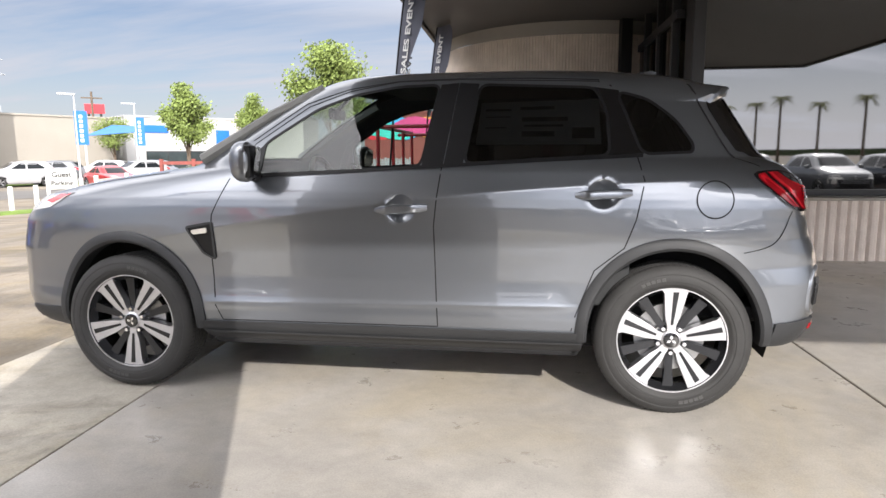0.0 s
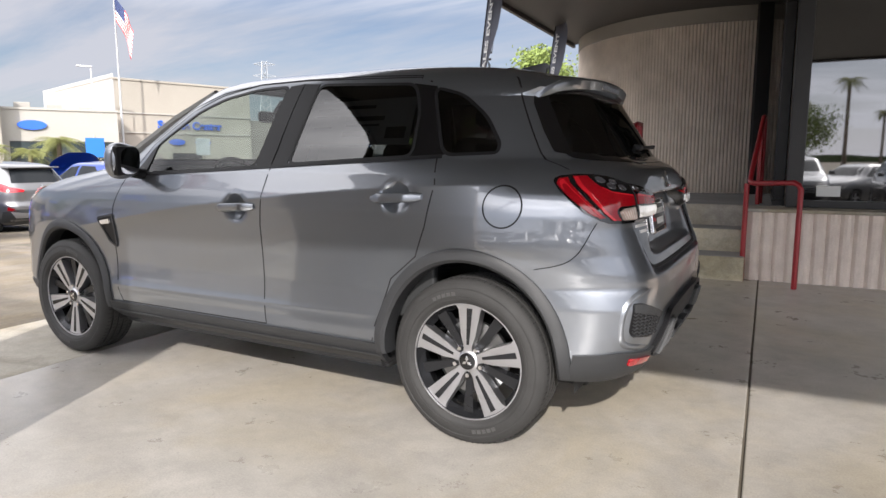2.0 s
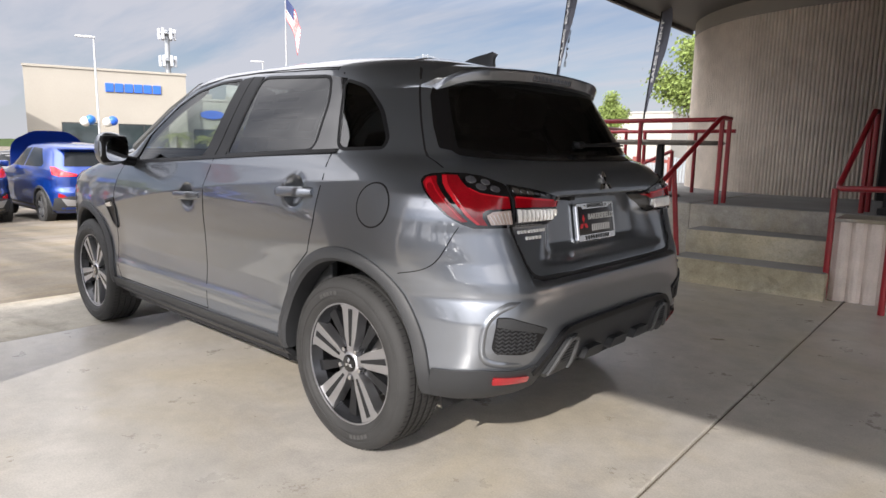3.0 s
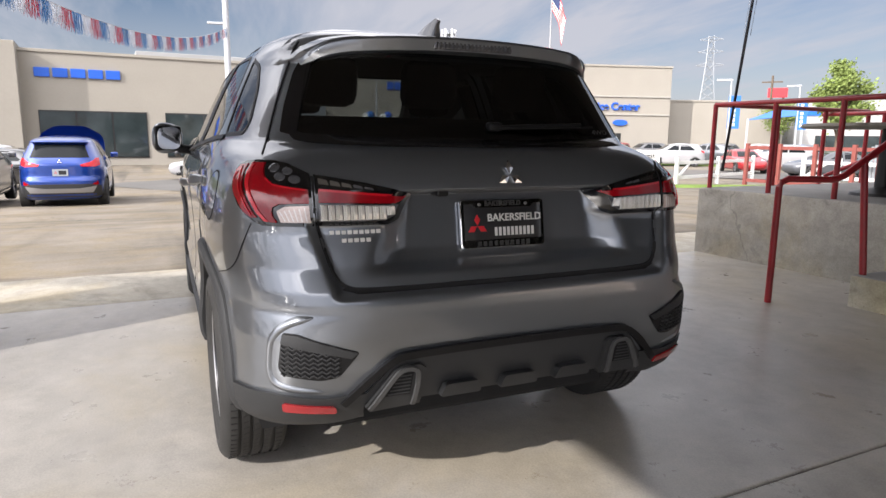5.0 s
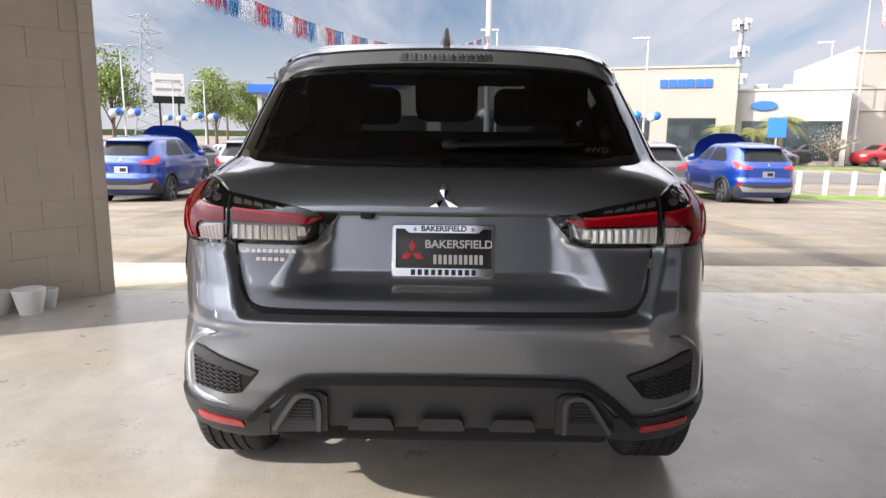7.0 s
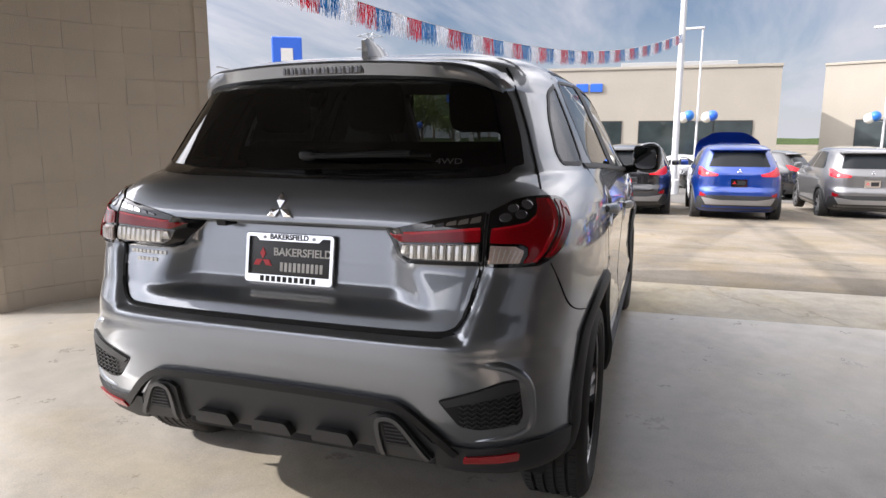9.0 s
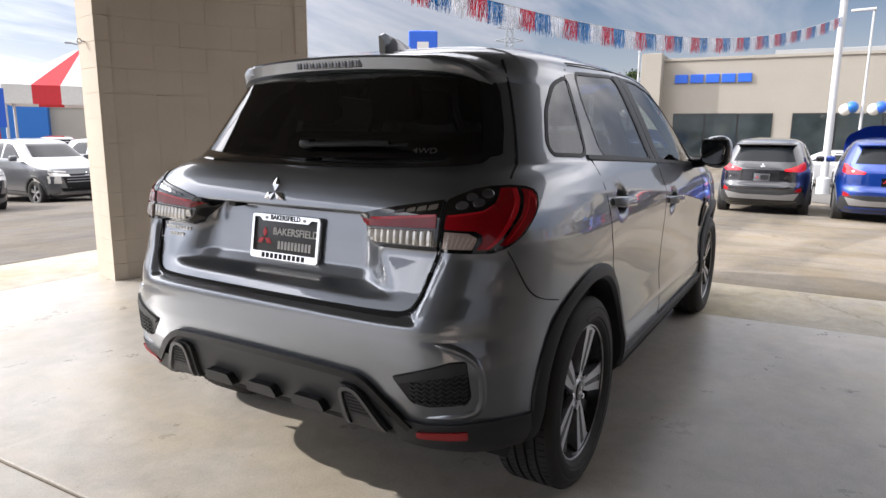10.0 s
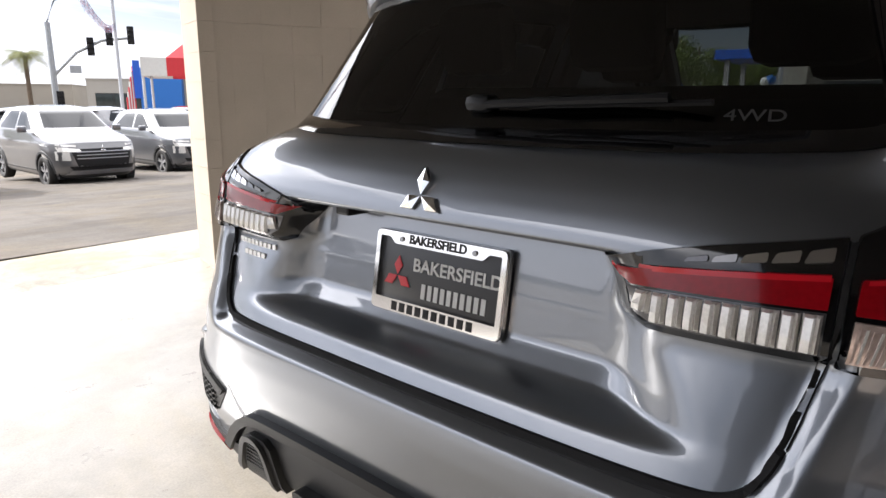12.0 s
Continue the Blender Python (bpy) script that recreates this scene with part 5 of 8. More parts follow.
        # tailgate shut line
        part("shut_line", ribbon(tail, m(flowing([(0.618, 0.930), (0.605, 0.86), (0.588, 0.79), (0.555, 0.745), (0.48, 0.738), (0.0, 0.736)])), 0.010, 0.007, -0.004), M_well, gate)
        part("shut_line", ribbon(tail, m(flowing([(0.80, 1.12), (0.765, 1.22), (0.735, 1.30), (0.665, 1.45), (0.61, 1.50)], 2)), 0.006, 0.0045, -0.004), M_well, body)
        # black glass border that wraps to the gate's edge
        part("window_border", patch(tail, m(rounded([(0.655, 1.176), (0.722, 1.188), (0.702, 1.27), (0.655, 1.385), (0.612, 1.438), (0.55, 1.450), (0.592, 1.405)], 0.008, 2)), 0.0036, -0.006, 0.03), M_blackgloss, gate, "black rear window border", smooth=True)
        # black strip that paints the shade in the recess below the gate
        part("recess_shade", patch(tail, m([(0.0, 0.728), (0.0, 0.741), (0.50, 0.742), (0.545, 0.750), (0.565, 0.742), (0.52, 0.729)]), 0.003, -0.004, 0.03), M_black, body, "black strip painted for the shade in the seam below the tailgate", smooth=True)
        # bumper details
        cl = part("bumper_cladding", patch(tail, m([(0.50, 0.432), (0.62, 0.425), (0.78, 0.442), (Q(1.76, 0.40), 0.432), (Q(1.74, 0.34), 0.325), (0.80, 0.318), (0.62, 0.322), (0.52, 0.34)]), 0.012, -0.01, 0.03), M_clad, body, "matt dark grey lower bumper", smooth=True)
        part("reflector", patch(tail, m(rounded([(0.585, 0.372), (0.59, 0.398), (0.74, 0.416), (0.735, 0.386)], 0.008)), 0.02, 0.008, 0.03), M_reflector, cl, "red reflector", smooth=True)
        mesh_poly = [(0.524, 0.565), (0.70, 0.625), (0.748, 0.628), (0.762, 0.52), (0.745, 0.500), (0.635, 0.484), (0.585, 0.492)]
        vent = part("bumper_vent", patch(tail, m(rounded(mesh_poly, 0.012)), 0.002, -0.004, 0.03), M_black, body, "black bumper vent", smooth=True)
        part("vent_hood", patch(tail, m([(0.532, 0.564), (0.70, 0.622), (0.744, 0.624), (0.748, 0.596), (0.60, 0.562), (0.55, 0.548)]), 0.008, 0.0, 0.03), M_clad, vent, smooth=True)
        for i in range(8):
            v0 = 0.496 + 0.0135 * i
            pts = []
            for j in range(15):
                u = 0.585 + 0.0118 * j
                v = v0 + 0.004 * (-1) ** j + 0.008 * (u - 0.585) / 0.16
                if inside(mesh_poly, u, v):
                    pts.append((u, v))
            if len(pts) > 2:
                part("grille_bar", ribbon(tail, m(pts), 0.0045, 0.007, 0.0, step=0.02), M_clad, vent)
        bm = bmesh.new()
        rows = []
        run = flowing([(0.655, 0.672), (0.728, 0.655), (0.786, 0.612), (0.795, 0.545), (0.792, 0.490), (0.755, 0.462), (0.625, 0.446)], 3)
        for i, (u, v) in enumerate(run):
            a, b = Vector(run[max(0, i - 1)]), Vector(run[min(len(run) - 1, i + 1)])
            d = (b - a).normalized()
            nn = Vector((-d.y, d.x))
            k = min(1.0, 0.15 + 6 * min(i, len(run) - 1 - i) / len(run))
            rows.append([bm.verts.new(tail(sgn * (u + nn.x * o * k), v + nn.y * o * k, h)) for o, h in ((0.020, -0.006), (0.004, 0.008 * k), (-0.004, 0.008 * k), (-0.016, -0.006))])
        for a, b in zip(rows, rows[1:]):
            for k in range(3):
                bm.faces.new((a[k], a[k + 1], b[k + 1], b[k]))
        part("vent_bezel", bm, M_paint, body, "grey crease round the vent", smooth="all")
        # outlet frames
        ex = part("outlet_frame", patch(tail, m([(0.335, 0.374), (0.328, 0.500), (0.35, 0.514), (0.40, 0.514), (0.428, 0.498), (0.505, 0.385), (0.49, 0.366)]), 0.026, 0.0, 0.03), M_clad, body, "grey framed bumper outlet", smooth=True)
        part("outlet_trim", ribbon(tail, m(flowing([(0.360, 0.376), (0.350, 0.490), (0.375, 0.506), (0.405, 0.504), (0.425, 0.488), (0.493, 0.378)], 2)), 0.013, 0.036, 0.01), M_cladlight, ex, "grey outlet rim", smooth=True)
        part("outlet_grille", patch(tail, m([(0.374, 0.418), (0.368, 0.492), (0.410, 0.492), (0.450, 0.418)]), 0.028, 0.01, 0.03), M_well, ex, "black outlet grille", smooth=True)
        for i in range(6):
            part("grille_bar", ribbon(tail, m([(0.376, 0.424 + 0.012 * i), (0.444 - 0.006 * i, 0.424 + 0.012 * i)]), 0.004, 0.031, 0.02), M_clad, ex)
    # diffuser
    dif = part("diffuser", patch(tail, [(-0.53, 0.398), (-0.42, 0.528), (-0.36, 0.538), (0.36, 0.538), (0.42, 0.528), (0.53, 0.40), (0.50, 0.388), (-0.50, 0.388)], 0.010, -0.01, 0.04), M_clad, body, "matt dark grey rear diffuser", smooth=True)
    part("diffuser_lip", ribbon(tail, flowing([(-0.57, 0.40), (-0.44, 0.532), (-0.36, 0.546), (0.36, 0.546), (0.44, 0.532), (0.57, 0.40)], 2), 0.022, 0.020, -0.004), M_black, dif, smooth=True)
    for u in (-0.205, 0.0, 0.205):
        part("diffuser_fin", patch(tail, rounded([(u - 0.070, 0.390), (u - 0.056, 0.434), (u + 0.056, 0.434), (u + 0.070, 0.390)], 0.012), 0.04, 0.0, 0.03), M_clad, dif, smooth=True)
    # rear glass, spoiler, wiper
    pane = part("rear_window", patch(tail, [(u, v) for u, v in grow(G_TAIL, 0.004)], 0.0, -0.006, 0.05), M_carglass, gate, "dark tinted rear window", smooth=True)
    pane.visible_shadow = False
    part("window_seal", ribbon(tail, grow(G_TAIL, 0.002), 0.028, 0.003, -0.008, True), M_blackgloss, gate, "black rear window border", smooth=True)
    def roof_z(x, y):
        lo, hi = 1.30, 1.62
        for _ in range(30):
            mid = (lo + hi) / 2
            if x < sh.at(mid)[0] and sh.y(x, mid) > abs(y):
                lo = mid
            else:
                hi = mid
        return lo
    bm = bmesh.new()
    rows = []
    for j in range(45):
        t = -1 + 2 * j / 44
        e = abs(t)
        drop = 0.030 * e ** 2 + 0.062 * e ** 12
        tx, ty, tz = 1.672 - 0.030 * e ** 2 - 0.125 * e ** 6, 0.570 * t, 1.513 - drop
        row = []
        for x, k in ((1.34, 1.12), (1.40, 1.10), (1.46, 1.075), (1.52, 1.05), (1.58, 1.025), (1.63, 1.01)):
            x = min(x, tx - 0.012 - (1.64 - x) * 0.5) if e > 0.97 else min(x, tx - 0.012)
            y = ty * k
            f = (x - 1.34) / (tx - 1.34)
            row.append((x, y, (roof_z(min(x, 1.46), y) + 0.003) * (1 - f) + tz * f + 0.012 * f * (1 - f)))
        row += [(tx - 0.003, ty, tz - 0.002), (tx, ty, tz - 0.010), (tx - 0.012, ty, tz - 0.046 + 0.02 * e ** 8), (tx - 0.03, ty, tz - 0.054 + 0.02 * e ** 8), (max(tx - 0.09, 1.505) if tx > 1.53 else tx - 0.025, ty * 1.01, tz - 0.060 + 0.02 * e ** 8), (min(1.50, tx - 0.03), ty * 1.03, min(tz - 0.04, 1.468))]
        rows.append([bm.verts.new(p) for p in row])
    for a, b in zip(rows, rows[1:]):
        for k in range(len(a) - 1):
            bm.faces.new((a[k], a[k + 1], b[k + 1], b[k]))
    bm.faces.new(rows[0]); bm.faces.new(rows[-1][::-1])
    sp = part("spoiler", bm, M_paint, gate, "grey roof-edge spoiler", smooth=True)
    bm = bmesh.new()
    box(bm, 1.62, 1.6665, -0.15, 0.15, 1.470, 1.497, 0.006)
    bl = part("brake_lamp", bm, M_smokelens, sp, "ribbed smoked high brake lamp", smooth=True)
    for i in range(20):
        y = -0.14 + 0.01474 * i
        part("lens_rib", boxed(1.660, 1.6685, y - 0.004, y + 0.004, 1.473, 1.494, 0.001), M_cladlight if i % 2 else M_smokelens, bl)
    bm = bmesh.new()
    wx = HERO.end(0.02, 1.20)
    box(bm, wx - 0.03, wx + 0.02, -0.012, 0.045, 1.196, 1.228, 0.014)
    tube(bm, [(wx + 0.012, 0.03, 1.21), (wx + 0.018, 0.20, 1.217), (wx + 0.004, 0.36, 1.222)], 0.008, 8)
    tube(bm, [(wx + 0.004, 0.12, 1.208), (wx - 0.006, 0.42, 1.216)], 0.005, 6)
    part("rear_wiper", bm, M_black, gate, "black rear wiper", smooth=True)
    # number plate in its frame
    px = 1.9015
    pl = new("plate_holder"); pl.parent = gate; pl.matrix_world = pose(px, 0.0, 0.900, 81, 0, 90) @ Matrix.Diagonal((0.955, 0.93, 1, 1))
    bm = bmesh.new(); box(bm, -0.158, 0.158, -0.080, 0.080, -0.008, 0.0, 0.004)
    part("plate_backing", bm, M_plateblack, pl, "black dealer plate", smooth=True)
    bm = bmesh.new()
    rim = rounded([(-0.162, -0.084), (0.162, -0.084), (0.162, 0.084), (-0.162, 0.084)], 0.012, 3)
    hole = rounded([(-0.149, -0.056), (0.149, -0.056), (0.149, 0.070), (0.122, 0.070), (0.108, 0.057), (-0.108, 0.057), (-0.122, 0.070), (-0.149, 0.070)], 0.003, 2)
    top = [[bm.verts.new((x, y, z)) for x, y in loop] for loop, z in ((rim, -0.008), (rim, 0.003), ([(x * 0.985, y * 0.97) for x, y in rim], 0.006), (hole, 0.006), (hole, 0.0))]
    for a, b in ((0, 1), (1, 2), (3, 4)):
        n = len(top[a])
        for k in range(n):
            bm.faces.new((top[a][k], top[a][(k + 1) % n], top[b][(k + 1) % n], top[b][k]))
    edges = [bm.edges.get((loop[k], loop[(k + 1) % len(loop)])) for loop in (top[2], top[3]) for k in range(len(loop))]
    bmesh.ops.triangle_fill(bm, use_beauty=True, edges=edges, normal=(0, 0, 1))
    bmesh.ops.recalc_face_normals(bm, faces=bm.faces[:])
    part("plate_frame", bm, M_plateframe, pl, "silver plate frame with a notched head")
    bm = bmesh.new()
    diamonds(bm, 0.042, lambda u, v, h: (u - 0.098, v - 0.006, 0.001 + h * 0.15))
    part("plate_emblem", bm, M_platered, pl, "red three-diamond mark")
    text("plate_text", "BAKERSFIELD", 0.036, M_white, pose(0.047, 0.020, 0.0012), pl, 0.0006, bold=0.0007)
    text("frame_text", "BAKERSFIELD", 0.024, M_ink, pose(0.0, 0.070, 0.0065), pl, 0.0004, bold=0.0008)
    for nm, x0, x1, yc, hh, mm, zz, n in (("plate_bar", -0.035, 0.125, -0.028, 0.030, M_white, 0.0005, 10), ("frame_bar", -0.105, 0.105, -0.069, 0.018, M_ink, 0.0062, 10)):
        wd = (x1 - x0) / n
        for i in range(n):
            bm = bmesh.new()
            box(bm, x0 + wd * (i + 0.17), x0 + wd * (i + 0.80), yc - hh / 2, yc + hh / 2, zz, zz + 0.001)
            part(nm, bm, mm, pl)
    for x in (-0.09, 0.09):
        bm = bmesh.new(); cyl(bm, (x, 0.068, 0.004), (x, 0.068, 0.009), 0.006, 0.005, 12)
        part("screw", bm, M_steel, pl)
    # emblem, badges
    ex0 = HERO.end(0, 1.058)
    em = new("emblem_seat"); em.parent = gate; em.matrix_world = pose(ex0 + 0.002, 0.0, 1.057, 74, 0, 90)
    bm = bmesh.new()
    diamonds(bm, 0.053, lambda u, v, h: (u, v, h))
    part("emblem", bm, M_chrome, em, "chrome three-diamond emblem")
    for v, u0, u1, n, hh in ((0.900, 0.43, 0.585, 9, 0.016), (0.877, 0.462, 0.552, 5, 0.016)):
        wd = (u1 - u0) / n
        for i in range(n):
            bm = bmesh.new()
            y = -u1 + wd * (i + 0.5)
            xx = HERO.arc(y, v)[0]
            d = wd * 0.36
            box(bm, xx - 0.003, xx + 0.004, y - d, y + d, v - hh * 0.36, v + hh * 0.36, 0.001)
            part("badge", bm, M_satin, gate, "chrome model badge shape")
    wd4 = text("window_text", "4WD", 0.033, M_cladlight, pose(HERO.end(0.47, 1.198) + 0.006, 0.47, 1.198, 59, 0, 102) @ Matrix.Diagonal((1.08, 0.8, 1, 1)), gate, 0.0004)
    # camera and release under the gate's ledge
    bm = bmesh.new(); box(bm, 1.86, 1.925, -0.245, -0.205, 0.995, 1.018, 0.006)
    part("reversing_camera", bm, M_black, gate)
    # antenna fin
    bm = bmesh.new()
    rows = []
    for j in range(9):
        t = j / 8
        z0, hgt, wdt = 1.588, 0.046 * (t ** 0.6 if t < 0.86 else 1 - 2.2 * (t - 0.86)), 0.032 * (0.25 + 0.75 * math.sin(math.pi * (0.2 + 0.75 * t)))
        x = 1.14 + 0.20 * t + (0.0 if t < 0.9 else 0)
        rows.append([bm.verts.new(p) for p in ((x, -wdt * 1.2, z0 - 0.035), (x, -wdt * 0.66, z0 + hgt * 0.5), (x + 0.02 * t, -wdt * 0.36, z0 + hgt), (x + 0.02 * t, wdt * 0.36, z0 + hgt), (x, wdt * 0.66, z0 + hgt * 0.5), (x, wdt * 1.2, z0 - 0.035))])
    for a, b in zip(rows, rows[1:]):
        for k in range(5):
            bm.faces.new((a[k], a[k + 1], b[k + 1], b[k]))
    bm.faces.new(rows[0]); bm.faces.new(rows[-1][::-1])
    part("antenna_fin", bm, M_paint_dgrey, body, "dark shark-fin antenna", smooth=True)
    # windscreen
    pane = part("windscreen", patch(nose, G_SCREEN, 0.0, -0.006, 0.05), M_frontglass, body, "clear windscreen", smooth=True)
    pane.visible_shadow = False
    part("window_seal", ribbon(nose, G_SCREEN, 0.03, 0.003, -0.008, True), M_black, body, "black windscreen border", smooth=True)
    # cabin
    def seat(x, y, wdt):
        st = new("seat"); st.parent = car; st.location = (x, y, 0.45)
        bm = bmesh.new(); box(bm, -0.25, 0.25, -wdt / 2, wdt / 2, 0.12, 0.30, 0.05)
        part("seat_cushion", bm, M_seat, st, smooth=True)
        bm = bmesh.new(); box(bm, -0.06, 0.07, -wdt / 2, wdt / 2, 0, 0.60, 0.05, pose(0.24, 0, 0.22, 0, 14, 0))
        part("backrest", bm, M_seat, st, smooth=True)
        for yy in ([0] if wdt < 0.8 else [-0.42, 0, 0.42]):
            bm = bmesh.new(); box(bm, -0.045, 0.05, -0.12, 0.12, 0, 0.19, 0.045, pose(0.41, yy, 0.84, 0, 10, 0))
            part("headrest", bm, M_seat, st, smooth=True)
    seat(-0.05, -0.36, 0.50); seat(-0.05, 0.36, 0.50); seat(0.82, 0.0, 1.26)
    bm = bmesh.new(); box(bm, -1.0, -0.50, -0.70, 0.70, 0.72, 1.04, 0.06); box(bm, -0.6, 0.0, -0.12, 0.12, 0.45, 0.80, 0.04)
    part("dashboard", bm, M_dash, car, smooth=True)
    bm = bmesh.new()
    lathe(bm, [(0.165, -0.012), (0.185, -0.016), (0.193, 0), (0.185, 0.016), (0.165, 0.012), (0.165, -0.012)], 32)
    box(bm, -0.17, 0.17, -0.015, 0.015, -0.03, 0.03, 0.008); box(bm, -0.07, 0.07, -0.03, 0.02, -0.08, 0.06, 0.02)
    bmesh.ops.transform(bm, matrix=pose(-0.42, -0.36, 1.0, 0, 0, 90) @ pose(0, 0, 0, -22, 0, 0), verts=bm.verts)
    part("steering_wheel", bm, M_dash, car, smooth=True)
    bm = bmesh.new(); box(bm, -0.50, -0.46, -0.12, 0.12, 1.39, 1.46, 0.02); cyl(bm, (-0.47, 0, 1.45), (-0.40, 0, 1.52), 0.012)
    part("rear_view_mirror", bm, M_black, car, smooth=True)
    bm = bmesh.new(); box(bm, -0.9, 1.75, -0.72, 0.72, 0.42, 0.48, 0.01); box(bm, 1.25, 1.72, -0.6, 0.6, 0.48, 0.72, 0.03)
    part("cabin_floor", bm, M_seat, car)
    for sgn in (-1, 1):
        bm = bmesh.new()
        box(bm, -0.80, 1.15, sgn * 0.78 - 0.02, sgn * 0.78 + 0.02, 0.48, 1.06, 0.01)
        part("door_card", bm, M_dash, car)
        bm = bmesh.new()
        tube(bm, [(-0.98, sgn * 0.68, 1.16), (-0.62, sgn * 0.60, 1.38), (-0.36, sgn * 0.54, 1.51)], 0.035, 8)
        part("pillar_lining", bm, M_trimgrey, car, "grey pillar lining", smooth=True)
        bm = bmesh.new()
        tube(bm, [(0.32, sgn * 0.74, 1.05), (0.36, sgn * 0.575, 1.46)], 0.04, 8)
        part("pillar_lining", bm, M_trimgrey, car, "grey pillar lining", smooth=True)
    bm = bmesh.new(); box(bm, -0.15, 1.12, -0.46, 0.46, 1.535, 1.55, 0.005)
    part("headliner", bm, M_trimgrey, car, "light grey headliner")
    # window sticker inside the rear side glass
    sd = mapper(HERO, "side", -1)
    st = part("window_sticker", patch(sd, [(0.44, 1.225), (0.46, 1.42), (1.0, 1.43), (1.01, 1.222)], -0.012, -0.014, 0.08), M_paper, P["rdl"], "white paper price sheet behind the glass")
    for u0, u1, v0, v1 in ((0.64, 0.80, 1.385, 1.40), (0.65, 0.86, 1.33, 1.35), (0.65, 0.80, 1.26, 1.285), (0.48, 0.60, 1.38, 1.39), (0.48, 0.60, 1.35, 1.355), (0.88, 0.98, 1.25, 1.30), (0.66, 0.84, 1.305, 1.315), (0.48, 0.58, 1.30, 1.305)):
        part("print_bar", patch(sd, [(u0, v0), (u1, v0), (u1, v1), (u0, v1)], -0.011, -0.013, 0.1), M_ink, st)
    # nose details, seen only from the side
    bm = patch(nose, rounded([(-0.62, 0.50), (0.62, 0.50), (0.55, 0.86), (-0.55, 0.86)], 0.05), 0.004, -0.01, 0.06)
    part("front_grille", bm, M_black, body, "black front grille", smooth=True)
    part("front_lip", patch(nose, rounded([(-0.78, 0.26), (0.78, 0.26), (0.80, 0.36), (-0.80, 0.36)], 0.02), 0.012, -0.01, 0.06), M_clad, body, smooth=True)
    for sgn in (-1, 1):
        sd2 = mapper(HERO, "side", sgn)
        part("bumper_cladding", patch(sd2, [(-1.72, 0.40), (-2.02, 0.385), (-2.06, 0.30), (-1.95, 0.262), (-1.75, 0.27)], 0.008, -0.01, 0.04), M_clad, body, "matt dark grey front bumper lip", smooth=True)
    return car


hero_car()

# ---- cars of the lot ----
def car_shell(L=4.5, W=1.8, H=1.68, back=0.72, kind="suv"):
    """Skin of a plainer car, nose towards -x, the middle of its wheelbase at the origin."""
    r, f, w = L / 2 - 0.10, -L / 2 - 0.10 + 0.08, W / 2
    k = H / 1.62
    if kind == "suv":
        xr = [(0.2, r - 0.25), (0.34, r - 0.06), (0.5, r), (0.68, r), (0.76, r - 0.05), (1.0 * k, r - 0.06), (1.12 * k, r - 0.12), (1.45 * k, r - 0.42), (1.53 * k, r - 0.52), (1.58 * k, r - 0.9), (1.61 * k, 0.7), (1.62 * k, 0.4)]
        xf = [(0.2, f + 0.3), (0.34, f + 0.06), (0.5, f), (0.8, f + 0.02), (0.93 * k, f + 0.12), (1.0 * k, f + 0.35), (1.07 * k, f + 0.75), (1.12 * k, f + 1.1), (1.16 * k, f + 1.2), (1.52 * k, f + 1.85), (1.58 * k, f + 2.05), (1.61 * k, 0.0), (1.62 * k, 0.2)]
    else:
        xr = [(0.2, r - 0.2), (0.34, r - 0.04), (0.5, r), (0.8, r - 0.02), (0.95 * k, r - 0.06), (1.08 * k, r - 0.3), (1.12 * k, r - 0.55), (1.5 * k, r - 1.15), (1.58 * k, r - 1.5), (1.61 * k, 0.5), (1.62 * k, 0.3)]
        xf = [(0.2, f + 0.3), (0.34, f + 0.06), (0.5, f), (0.7, f + 0.05), (0.85 * k, f + 0.2), (0.98 * k, f + 0.7), (1.05 * k, f + 1.2), (1.5 * k, f + 2.0), (1.58 * k, f + 2.25), (1.61 * k, 0.0), (1.62 * k, 0.2)]
    ww = [(0.2, w - 0.12), (0.3, w - 0.03), (0.5, w - 0.01), (0.75, w), (0.95, w - 0.005), (1.08 * k, w - 0.05), (1.16 * k, w - 0.085), (1.45 * k, w - 0.22), (1.54 * k, w - 0.28), (1.59 * k, w - 0.38), (1.61 * k, w - 0.55), (1.62 * k, w - 0.7)]
    return Shell(xr, xf, ww, xm=0.1, n=5.0, soft=0.02)


WHEEL = {}


